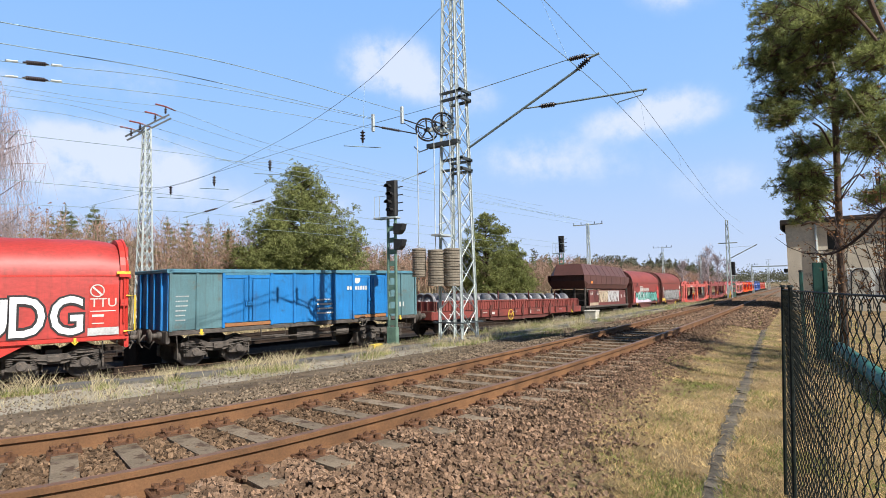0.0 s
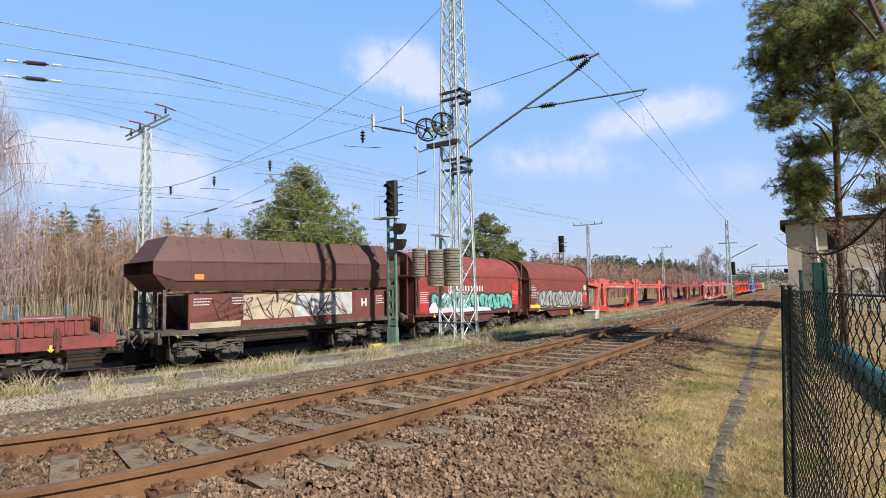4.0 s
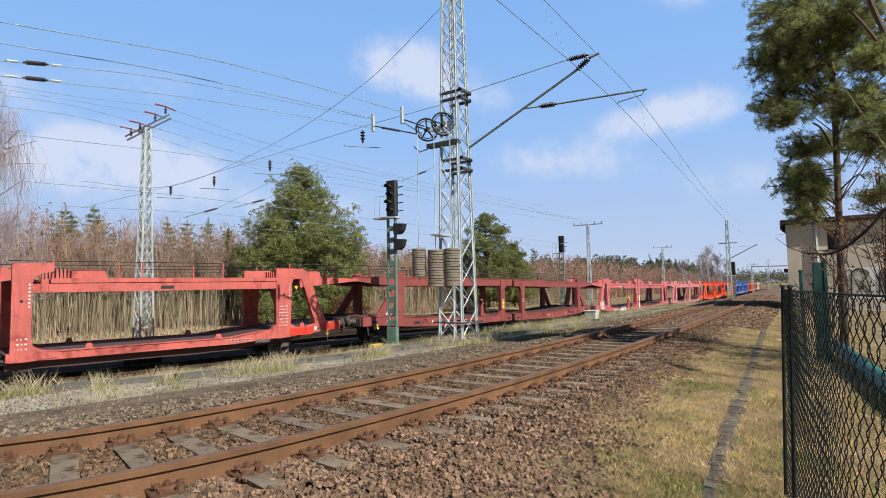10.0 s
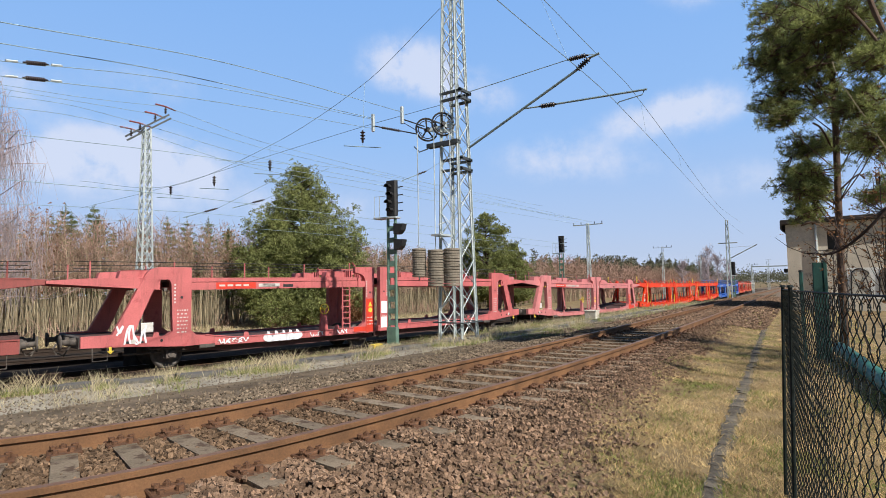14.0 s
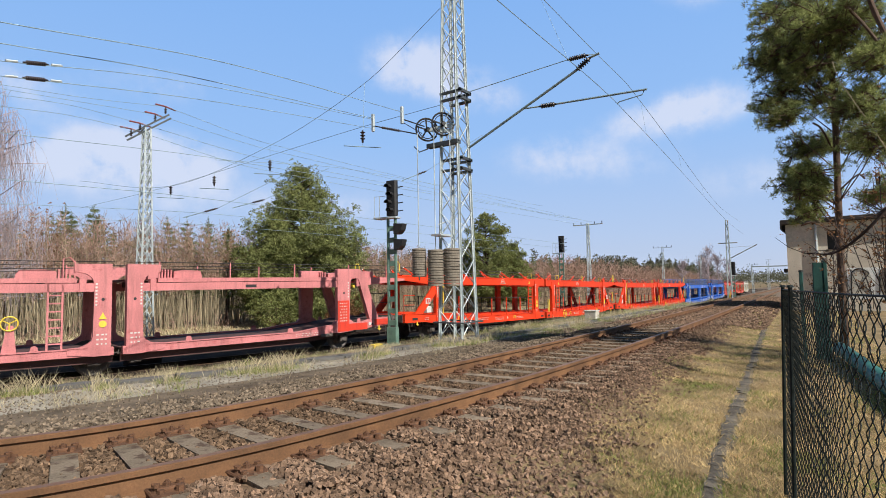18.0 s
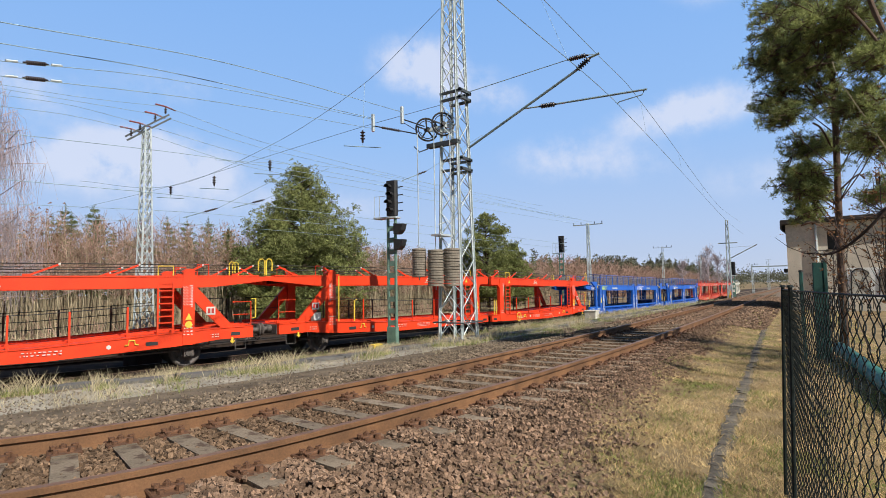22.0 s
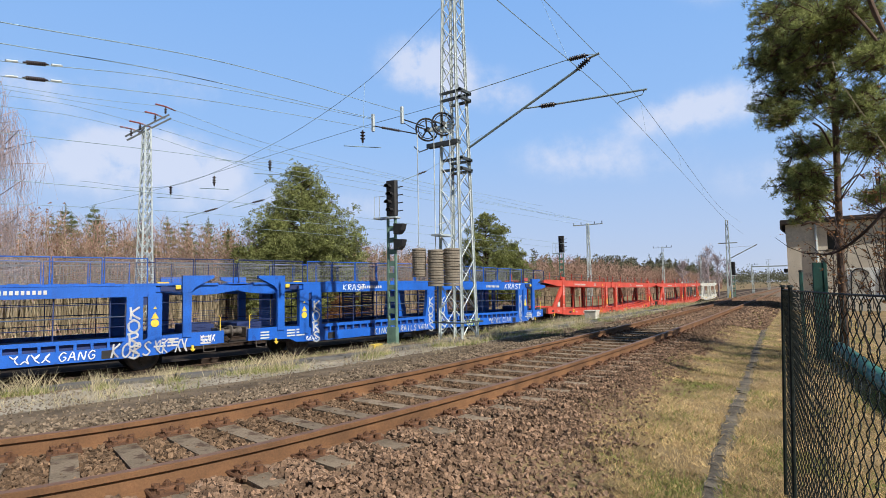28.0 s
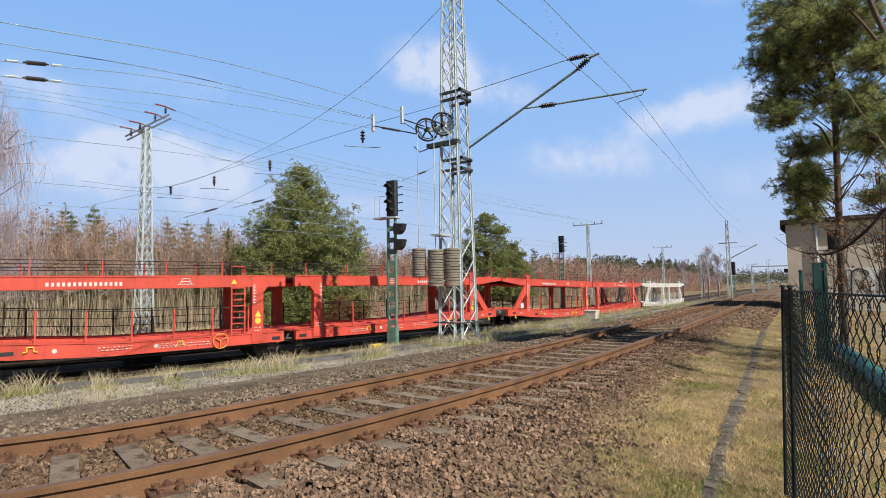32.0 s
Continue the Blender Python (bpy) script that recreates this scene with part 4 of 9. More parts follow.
# the tall pine behind the fence, its lower limbs nearly bare
LOBES = [(-1.08, 12.95, 6.21, 0.61), (-1.32, 13.44, 5.65, 0.6), (-0.56, 13.99, 6.01, 0.96), (0.01, 13.0, 5.98, 1.02), (0.64, 13.99, 5.93, 1.1), (-0.82, 13.98, 5.01, 0.71), (-1.12, 12.45, 4.26, 0.40), (-0.22, 14.5, 5.09, 0.91), (0.39, 13.49, 4.69, 0.92),
         (-0.6, 13.99, 3.87, 0.5), (-0.77, 14.48, 3.36, 0.5), (-0.38, 14.5, 2.95, 0.46), (0.62, 12.99, 3.6, 0.66), (0.75, 12.98, 2.7, 0.5), (-0.65, 14.49, 2.6, 0.38), (0.08, 15.0, 4.15, 0.6), (-0.99, 13.97, 7.0, 0.7), (-0.38, 14.5, 7.09, 1.0), (0.5, 14.2, 7.2, 1.1), (0.2, 14.0, 8.4, 1.2), (1.3, 13.4, 5.4, 1.0), (1.4, 13.8, 7.0, 1.1), (-0.2, 12.6, 5.23, 0.45), (0.5, 12.19, 4.11, 0.45), (0.72, 11.98, 4.9, 0.5), (-0.59, 12.99, 5.22, 0.5), (-0.77, 12.78, 5.6, 0.45), (-0.32, 13.0, 3.25, 0.32), (-0.47, 12.99, 2.88, 0.3), (0.35, 12.5, 5.9, 0.55), (-0.16, 12.5, 5.95, 0.55), (0.73, 11.98, 3.62, 0.4)]
LOBES = [(x + (0.3 if x < -0.9 else 0.1 if x < -0.5 else 0.0), y, z, r) for x, y, z, r in LOBES]
rng = np.random.default_rng(12)
tp = thing("pine_tree", "tall pine with reddish trunk and airy crown behind the fence", "tree", "pine trees", m=Matrix.Translation((0, 0, 0)))
part("trunk", Shape().tube([(0.0, 14.0, -0.6), (0.02, 14.0, 1.4), (0.05, 14.0, 3.02), (0.08, 14.0, 4.24), (0.07, 14.0, 5.73), (0.15, 14.0, 7.5), (0.2, 14.0, 9.2)], [0.085, 0.07, 0.066, 0.062, 0.053, 0.04, 0.02], 10), M_bark, tp, "reddish brown scaly trunk", True)
cents, la, lb = [], [], []
for cx, cy, cz, r in LOBES:
    c = np.array([cx, cy, cz])
    t0 = np.array([0.07, 14.0, max(1.2, cz - 0.7 - 0.3 * abs(cx))])
    la.append(t0)
    lb.append(c)
    for k in range(int(12 + 20 * r)):
        e = c + unit(rng, 1)[0] * r * np.array([1, 1, 0.62]) * rng.uniform(0.35, 1.0)
        la.append(c + (t0 - c) * 0.15)
        lb.append(e)
        for puff in e + rng.normal(size=(int(rng.integers(3, 6)), 3)) * np.array([0.13, 0.13, 0.08]):
            cents.append(puff + rng.normal(size=(8, 3)) * 0.035)
            la.append(c + (e - c) * 0.7)
            lb.append(puff)
part("branchwork", soup("branchwork", *strands(rng, np.array(la), np.array(lb), 0.016, 0.005, 0.04), M_bark), None, tp, "thin bent limbs")
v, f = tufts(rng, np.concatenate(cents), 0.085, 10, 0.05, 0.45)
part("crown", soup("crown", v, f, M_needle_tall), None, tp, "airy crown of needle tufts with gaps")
dead = Shape()
for pts, r in (([(0.06, 14, 3.6), (-0.15, 13.9, 4.2), (-0.3, 13.8, 4.35)], 0.02), ([(0.05, 14, 2.6), (-0.3, 13.8, 3.0), (-0.38, 13.8, 3.5)], 0.022), ([(0.05, 14, 2.9), (0.4, 13.9, 3.2), (0.5, 13.9, 3.1)], 0.018), ([(0.03, 14, 2.0), (-0.4, 13.9, 2.3), (-0.62, 13.9, 2.25)], 0.02), ([(0.03, 14, 1.7), (0.5, 13.9, 2.1), (0.8, 13.9, 2.5)], 0.022)):
    dead.tube(spline(pts, 5).tolist(), r, 5)
part("heavy_limb", Shape().tube(spline([(0.96, 12.2, 4.71), (0.79, 12.25, 5.13), (0.58, 12.3, 5.6), (0.36, 12.35, 6.01), (0.19, 12.4, 6.36)], 5).tolist(), 0.026, 8).tube(spline([(1.06, 12.0, 4.72), (0.85, 12.05, 5.26), (0.72, 12.1, 5.74), (0.62, 12.15, 6.2)], 5).tolist(), 0.042, 8), M_bark, tp, "thick reddish limbs in the crown")
part("bare_twig", Shape().tube(spline([(0.82, 11.6, 2.97), (0.71, 11.65, 3.27), (0.5, 11.7, 3.78), (0.3, 11.75, 4.22), (0.14, 11.8, 4.63), (0.08, 11.85, 4.92)], 5).tolist(), 0.008, 5), M_stem, tp, "long pale bare twig")
part("dead_branch", dead, M_bark, tp, "short dead branches")


def bare_shrub(x, y, z0, h, spread, seed, label, mat, leaf=None, count=26, leaves=0, lsize=0.05):
    """A leafless shrub: arching stems that fork into twigs."""
    rng = np.random.default_rng(seed)
    ob = thing("bare_shrub", label, "shrub", "bare shrubs", m=Matrix.Translation((x, y, z0)))
    s = np.zeros((count, 3)) + rng.normal(size=(count, 3)) * np.array([0.15, 0.15, 0])
    e = s + np.stack([rng.normal(size=count) * spread, rng.normal(size=count) * spread, h * rng.uniform(0.5, 1.05, count)], 1)
    a, b = [s], [e]
    for q in range(9):
        t = rng.uniform(0.35, 1.0, (count, 1))
        p = s + (e - s) * t
        a.append(p)
        b.append(p + np.stack([rng.normal(size=count) * spread * 0.6, rng.normal(size=count) * spread * 0.6, h * rng.uniform(-0.02, 0.22, count)], 1))
    part("branchwork", soup("branchwork", *merge(strands(rng, a[0], b[0], 0.014, 0.006, 0.06), strands(rng, np.concatenate(a[1:]), np.concatenate(b[1:]), 0.006, 0.002, 0.03)), mat), None, ob, "thin bare stems and twigs")
    if leaves:
        pick = rng.integers(0, count * 9, leaves)
        c = np.concatenate(a[1:])[pick] + (np.concatenate(b[1:]) - np.concatenate(a[1:]))[pick] * rng.uniform(0.3, 1, (leaves, 1))
        part("leaves", soup("leaves", *tufts(rng, c, lsize, 2, 0.4, 0), leaf), None, ob, "few withered brown leaves")
    return ob


for k, (x, y, h, sp, lv) in enumerate(((0.75, 11.8, 3.2, 0.4, 380), (1.1, 10.4, 2.6, 0.4, 300), (-0.25, 13.4, 1.9, 0.3, 110), (1.4, 12.6, 4.2, 0.5, 420))):
    bare_shrub(x, y, -0.35, h, sp, 40 + k, "bare shrub with withered brown leaves behind the fence", M_darkbark, M_dry, 17, int(lv * 2.6), 0.042)
bent = thing("bent_branch", "dark bent branch hanging over the fence", "branch", m=Matrix.Translation((0.9, 8.9, 2.5)))
rng = np.random.default_rng(77)
BENT = spline([(0.2, -0.02, 0.22), (0.0, 0.0, 0.0), (-0.3, 0.06, -0.4), (-0.62, 0.1, -0.78), (-0.95, 0.3, -1.02), (-1.3, 0.5, -1.0)], 6)
part("limb", Shape().tube(BENT.tolist(), [0.036 - 0.0009 * i for i in range(len(BENT))], 6).tube([(0.2, -0.02, 0.22), (0.32, 0.0, -1.1), (0.3, 0.0, -3.0)], 0.035, 6), M_darkbark, bent, "dark crooked limb", True)
spot = BENT[rng.integers(6, len(BENT), 46)] + rng.normal(size=(46, 3)) * 0.01
side_tip = spot + np.stack([rng.normal(size=46) * 0.16 - 0.08, rng.normal(size=46) * 0.12, rng.normal(size=46) * 0.16 + 0.03], 1)
part("side_growth", soup("side_growth", *strands(rng, spot, side_tip, 0.008, 0.003, 0.03), M_darkbark), None, bent, "short dark side twigs")
leaf_at = np.repeat(side_tip, 3, 0) + rng.normal(size=(138, 3)) * 0.05
part("leaves", soup("leaves", *tufts(rng, leaf_at, 0.034, 2, 0.4, 0), M_dry), None, bent, "few withered brown leaves")

# thicket of young bare trees along the far side
rng = np.random.default_rng(21)
n = 6800
yy = -6 + 136 * rng.random(n) ** 1.25
xx = np.interp(yy, [-6, 20, 60, 130], [-37, -37, -39, -46]) - rng.exponential(3.4, n)
base = np.stack([xx, yy, np.interp(yy, [25, 60, 100, 130], [-1.75, -2.4, -2.6, -2.8])], 1)
hh = rng.uniform(4.2, 7.7, n) * np.interp(yy, [0, 40, 130], [1.0, 1.0, 0.95])
tip = base + np.stack([rng.normal(size=n) * 0.4, rng.normal(size=n) * 0.4, hh], 1)
solid("thicket_stems", soup("thicket_stems", *strands(rng, base, tip, 0.019, 0.006, 0.1), M_stem), None, "thicket of pale upright young stems", "thicket", kind="stuff")
a, b = [], []
for k in range(17):
    t = rng.uniform(0.3, 1.02, (n, 1)) ** 0.55
    p = base + (tip - base) * t
    a.append(p)
    b.append(p + np.stack([rng.normal(size=n) * 0.42, rng.normal(size=n) * 0.42, rng.uniform(0.1, 0.9, n)], 1))
solid("thicket_twigs", soup("thicket_twigs", *spikes(rng, np.concatenate(a), np.concatenate(b), 0.0155), M_twig), None, "reddish brown haze of bare twigs", "twigs", kind="stuff")
c = np.concatenate(b)[rng.integers(0, n * 17, 15000)]
clump = np.array([noise.noise((float(q[0]) * 0.2, float(q[1]) * 0.2, 3.0)) for q in c]) > 0.08
solid("withered_leaves", soup("withered_leaves", *tufts(rng, c[clump], 0.14, 3, 0.4, 0), M_dry), None, "withered brown leaves left in the thicket", "leaves", kind="stuff")
m_ = 900
yy = rng.uniform(-4, 90, m_)
sc = np.stack([np.interp(yy, [-6, 20, 60, 130], [-36, -36, -38, -45]) + rng.normal(size=m_) * 1.3, yy, np.full(m_, -1.6)], 1)
se = sc + np.stack([rng.normal(size=m_) * 0.5, rng.normal(size=m_) * 0.5, rng.uniform(0.4, 1.5, m_)], 1)
solid("brambles", soup("brambles", *strands(rng, sc, se, 0.02, 0.008, 0.2), M_twig), None, "low reddish brambles at the thicket's foot", "brambles", kind="stuff")


def leafy_shrub(x, y, z0, r, seed, mat, label):
    """A round shrub of many small leaf clumps on thin stems."""
    rng = np.random.default_rng(seed)
    ob = thing("leafy_shrub", label, "shrub", "leafy shrubs", m=Matrix.Translation((x, y, z0)))
    tips = unit(rng, 120) * np.array([r, r, r * 0.8]) * rng.uniform(0.4, 1.0, (120, 1)) + np.array([0, 0, r * 0.85])
    tips[:, 2] = np.abs(tips[:, 2])
    part("branchwork", soup("branchwork", *strands(rng, np.zeros((120, 3)), tips, 0.02, 0.006, 0.1), M_twig), None, ob, "thin brown stems")
    c = np.repeat(tips, 26, 0) + rng.normal(size=(3120, 3)) * 0.14 * r
    part("foliage", soup("foliage", *tufts(rng, c, 0.11, 5, 0.2, 0.1), mat), None, ob)


leafy_shrub(-30.6, 29.5, -1.6, 1.5, 71, M_dry, "low shrub with withered red-brown leaves")
leafy_shrub(-31.0, 32.0, -1.6, 1.3, 72, M_dry, "low shrub with withered red-brown leaves")
leafy_shrub(-31.6, 25.0, -1.6, 1.5, 73, M_needle, "low green conifer shrub at the thicket's edge")
leafy_shrub(-31.0, 27.4, -1.6, 1.4, 74, M_needle, "low green conifer shrub at the thicket's edge")


def spruces(spots, seed):
    """Young spruces that rise out of the thicket, one thing each."""
    rng = np.random.default_rng(seed)
    for x, y, h in spots:
        ob = thing("spruce_tree", "young green spruce rising out of the thicket", "tree", "young spruces", m=Matrix.Translation((x, y, -1.7)))
        part("trunk", Shape().tube([(0, 0, -0.2), (0, 0, h * 0.99)], [0.09, 0.01], 6), M_bark, ob)
        cs = []
        z = 0.3
        while z < 0.965:
            r = (1 - z) ** 0.8 * h * 0.34 + 0.04
            for q in range(int(rng.integers(5, 8))):
                t, ln = rng.uniform(0, 6.283), r * rng.uniform(0.55, 1.2)
                k = rng.uniform(0.1, 1.0, (int(4 + ln * 17), 1)) * ln
                cs.append(np.concatenate([np.cos(t) * k, np.sin(t) * k, z * h + k * 0.22], 1) + rng.normal(size=(len(k), 3)) * np.array([0.05, 0.05, 0.035]))
            z += rng.uniform(0.028, 0.05)
        k = rng.uniform(0.93, 1.01, (14, 1)) * h
        cs.append(np.concatenate([k * 0, k * 0, k], 1) + rng.normal(size=(14, 3)) * 0.02)
        v, f = tufts(rng, np.concatenate(cs), 0.15, 6, 0.09, 0.2)
        part("crown", soup("crown", v, f, M_spruce), None, ob, "layered green needle crown")


spruces([(-43.9, 13.6, 7.5), (-45.4, 14.9, 7.0), (-43.2, 15.87, 8.0), (-42.8, 16.5, 8.7), (-43.4, 17.1, 8.3), (-42.1, 18.0, 8.8), (-42.6, 18.5, 8.2), (-43.4, 19.9, 7.3), (-41.3, 20.9, 7.9), (-44.2, 11.6, 7.2)], 6)
spruces([(-40.4, 22.3, 8.2), (-41.7, 24.6, 8.4), (-40.6, 24.1, 7.2), (-39.8, 25.2, 8.3), (-38.4, 25.9, 7.3), (-39.7, 26.95, 7.9), (-39.5, 41.0, 7.2), (-40.0, 46.0, 7.0), (-41.0, 76.0, 7.6), (-43.0, 88.0, 7.8), (-44.0, 97.0, 8.0)], 7)

# birch whose hanging twigs reach into the left edge
rng = np.random.default_rng(31)
bi = thing("birch_tree", "bare birch with long hanging pale twigs", "tree", m=Matrix.Translation((-29.3, 7.9, -1.7)))
part("trunk", Shape().tube([(0, 0, -0.2), (0.1, 0.1, 4), (0.0, 0.3, 8), (0.3, 0.4, 11.5)], [0.2, 0.15, 0.1, 0.03], 8), M_birch, bi, "pale birch trunk", True)
n = 60
s = np.stack([np.full(n, 0.05), np.full(n, 0.25), rng.uniform(3.5, 11, n)], 1)
an = rng.uniform(0, 6.283, n)
rd = rng.uniform(1.0, 2.7, n) * np.interp(s[:, 2], [3, 7, 11], [1.0, 1.0, 0.45])
e = s + np.stack([np.cos(an) * rd, np.sin(an) * rd, rng.uniform(0.3, 1.2, n)], 1)
pick = rng.integers(0, n, 1900)
t = rng.uniform(0.35, 1.0, (1900, 1))
hs = s[pick] + (e - s)[pick] * t + rng.normal(size=(1900, 3)) * 0.12
he = hs + np.stack([rng.normal(size=1900) * 0.25, rng.normal(size=1900) * 0.25, -rng.uniform(0.5, 2.2, 1900)], 1)
part("branchwork", soup("branchwork", *strands(rng, s, e, 0.035, 0.012, 0.12), M_birch), None, bi, "ascending pale limbs")
part("twig_curtain", soup("twig_curtain", *strands(rng, hs, he, 0.0075, 0.004, 0.09), M_birch), None, bi, "curtain of hanging twigs")
br_ = Shape()
for z in (2.2, 3.0):
    br_.tube(spline([(0.1, 0.2, z), (0.9, 1.0, z + 0.5), (2.2, 2.1, z + 0.4), (3.0, 3.0, z + 0.9)], 5).tolist(), 0.009, 5)
part("low_branch", br_, M_birch, bi, "low crooked branches")

def bare_tree(x, y, z0, h, spread, seed, label):
    """A tall leafless tree: a forked trunk, rising limbs and a haze of fine twigs."""
    rng = np.random.default_rng(seed)
    ob = thing("bare_tree", label, "tree", "bare trees", m=Matrix.Translation((x, y, z0)))
    part("trunk", Shape().tube([(0, 0, -0.3), (0.15, 0.1, h * 0.35), (-0.1, 0.2, h * 0.65), (0.1, 0.0, h * 0.93)], [0.2, 0.15, 0.09, 0.03], 7), M_birch, ob, "pale bare trunk", True)
    n = 46
    s = np.stack([rng.normal(size=n) * 0.05, rng.normal(size=n) * 0.05, h * rng.uniform(0.25, 0.85, n)], 1)
    a = rng.uniform(0, 6.283, n)
    r = spread * rng.uniform(0.4, 1.0, n) * np.interp(s[:, 2] / h, [0.2, 0.45, 0.9], [0.7, 1.0, 0.45])
    e = s + np.stack([np.cos(a) * r, np.sin(a) * r, h * rng.uniform(0.08, 0.2, n)], 1)
    part("branchwork", soup("branchwork", *strands(rng, s, e, 0.05, 0.015, 0.15), M_birch), None, ob, "rising bare limbs")
    k = rng.integers(0, n, 900)
    p = s[k] + (e - s)[k] * rng.uniform(0.3, 1.0, (900, 1))
    part("twig_haze", soup("twig_haze", *spikes(rng, p, p + rng.normal(size=(900, 3)) * np.array([0.45, 0.45, 0.35]) + np.array([0, 0, 0.4]), 0.022), M_birch), None, ob, "fine grey-brown twigs")


for k, (x, y, h, sp) in enumerate(((-22.9, 130.0, 11.4, 2.6), (-24.6, 134.0, 9.6, 2.4), (-22.6, 140.0, 10.0, 2.3), (-27.5, 128.0, 8.6, 2.2), (-21.9, 150.0, 9.0, 2.2))):
    bare_tree(x, y, -2.6, h, sp, 90 + k, "tall bare tree with grey twigs beyond the tracks")

# far woods beyond the tracks
rng = np.random.default_rng(41)
EDGE_Y, EDGE_X = [60, 120, 200, 300, 450], [-40, -45, -49, -57, -70]
n = 3400
yy = 100 + 350 * rng.random(n) ** 1.3
xx = np.interp(yy, EDGE_Y, EDGE_X) - rng.exponential(4.0, n)
base = np.stack([xx, yy, np.interp(yy, [100, 263, 450], [-2.5, -3.4, -5.2])], 1)
tip = base + np.stack([rng.normal(size=n) * 0.5, rng.normal(size=n) * 0.5, rng.uniform(5.6, 9.4, n)], 1)
a, b = [base], [tip]
for k in range(14):
    t = rng.uniform(0.15, 1.0, (n, 1))
    p = base + (tip - base) * t
    a.append(p)
    b.append(p + np.stack([rng.normal(size=n) * 0.8, rng.normal(size=n) * 0.8, rng.uniform(0.2, 1.4, n)], 1))
solid("far_bare_woods", soup("far_bare_woods", *spikes(rng, np.concatenate(a), np.concatenate(b), 0.05), M_twig), None, "distant thicket of bare brown trees", "woods", kind="stuff")
cs = []
for k in range(520):
    y = 60 + 390 * rng.random()
    x = np.interp(y, EDGE_Y, EDGE_X) - rng.uniform(3, 30)
    h = rng.uniform(5.5, 9.0) * (1.25 if rng.random() < 0.12 else 1.0) * float(np.interp(y, [60, 110, 170, 450], [0.7, 0.8, 1.2, 1.6]))
    z = rng.random((90, 1)) ** 0.7
    r = (1 - z) * 1.9 + 0.25
    q = rng.uniform(0, 6.283, (90, 1))
    cs.append(np.concatenate([x + np.cos(q) * r, y + np.sin(q) * r, -1.3 + h * z], 1) + rng.normal(size=(90, 3)) * 0.25)
for k in range(110):
    y = rng.uniform(150, 420)
    x = -5.5 - (y - 150) * 0.045 + rng.uniform(6, 30)
    cs.append(rng.normal(size=(90, 3)) * np.array([1.7, 1.7, 2.2]) + np.array([x, y, 3.5]))
solid("far_woods", soup("far_woods", *tufts(rng, np.concatenate(cs), 0.78, 4, 0.15, 0.4), M_farwood), None, "distant dark green pine woods", "woods", kind="stuff")
cs = []
for k in range(900):
    y = rng.uniform(70, 900)
    x = -62 - rng.uniform(0, 160) - y * 0.10
    cs.append(rng.normal(size=(30, 3)) * np.array([2.6, 2.6, 2.0]) + np.array([x, y, 2.5 + 2.5 * rng.random() + y * 0.004]))
for k in range(420):
    y = rng.uniform(520, 820)
    x = rng.uniform(-150, 70)
    cs.append(rng.normal(size=(30, 3)) * np.array([3.0, 3.0, 2.6]) + np.array([x, y, rng.uniform(1.0, 6.5)]))
solid("horizon_woods", soup("horizon_woods", *tufts(rng, np.concatenate(cs), 1.35, 4, 0.22, 0.3), M_farwood), None, "dark wooded horizon", "woods", kind="stuff")


# ---- grass and stones ----
def blades(rng, pts, h, wd, lean=0.35):
    n = len(pts)
    a = rng.uniform(0, 6.283, n)
    d = np.stack([np.cos(a), np.sin(a), np.zeros(n)], 1)
    hh = h * rng.uniform(0.5, 1.2, (n, 1))
    off = rng.normal(size=(n, 3)) * np.array([lean, lean, 0]) * hh
    mid = pts + off * 0.56 + np.array([0, 0, 0.6]) * hh
    tip = pts + off + np.array([0, 0, 1.0]) * hh
    v = np.stack([pts - d * wd, pts + d * wd, mid + d * wd * 0.9, tip], 1).reshape(-1, 3)
    i = 4 * np.arange(n)
    return v, np.stack([i, i + 1, i + 2, i + 3], 1)


PROF_Y = np.arange(-10, 60, 0.5)
PROFS = [profile(float(y)) for y in PROF_Y]


def zs_at(xy):
    out = np.empty(len(xy))
    idx = np.clip(((xy[:, 1] + 10) / 0.5).round().astype(int), 0, len(PROFS) - 1)
    for k in np.unique(idx):
        sel = idx == k
        p = PROFS[k]
        out[sel] = np.interp(xy[sel, 0], [q[0] for q in p], [q[1] for q in p])
    return out


def lift(xy):
    return np.concatenate([xy, zs_at(xy)[:, None]], 1)


rng = np.random.default_rng(51)
NX = np.vectorize(near_x)
n = 230000
EDGE = lambda q: np.interp(q, [2.0, 3.4, 3.9, 4.87, 6.42, 8.57, 12.4, 20, 36.7], [-1.86, -1.88, -1.92, -2.11, -2.28, -2.44, -2.82, -3.3, -4.0])
y = 2.8 + 33 * rng.random(n) ** 2.5
lo, hi = EDGE(y) + 0.10 * np.sin(y * 1.7) + 0.08 * np.sin(y * 4.1), 0.9 - 0.02 * y
x = lo + (hi - lo) * rng.random(n)
ok = np.abs(x - np.interp(y, SLAB_Y, SLAB_X)) > 0.04
p = lift(np.stack([x, y], 1)[ok])
thick = np.array([noise.noise((q[0] * 1.5, q[1] * 1.5, 0)) for q in p.tolist()])
green = (thick + rng.normal(size=len(p)) * 0.3 > 0.44)
keep = rng.random(len(p)) < np.clip((p[:, 0] - EDGE(p[:, 1])) * 1.6, 0.25, 1.0) * (0.78 + 1.1 * thick)
solid("dry_verge_grass", soup("dry_verge_grass", *blades(rng, p[~green & keep], 0.037, 0.0034, 1.0), M_gold), None, "short matted golden brown grass", "grass", kind="stuff")
solid("green_verge_grass", soup("green_verge_grass", *blades(rng, p[green & keep], 0.042, 0.0036, 0.7), M_blade), None, "patches of fresh green grass in the verge", "grass", kind="stuff")
tc = []
tg = []
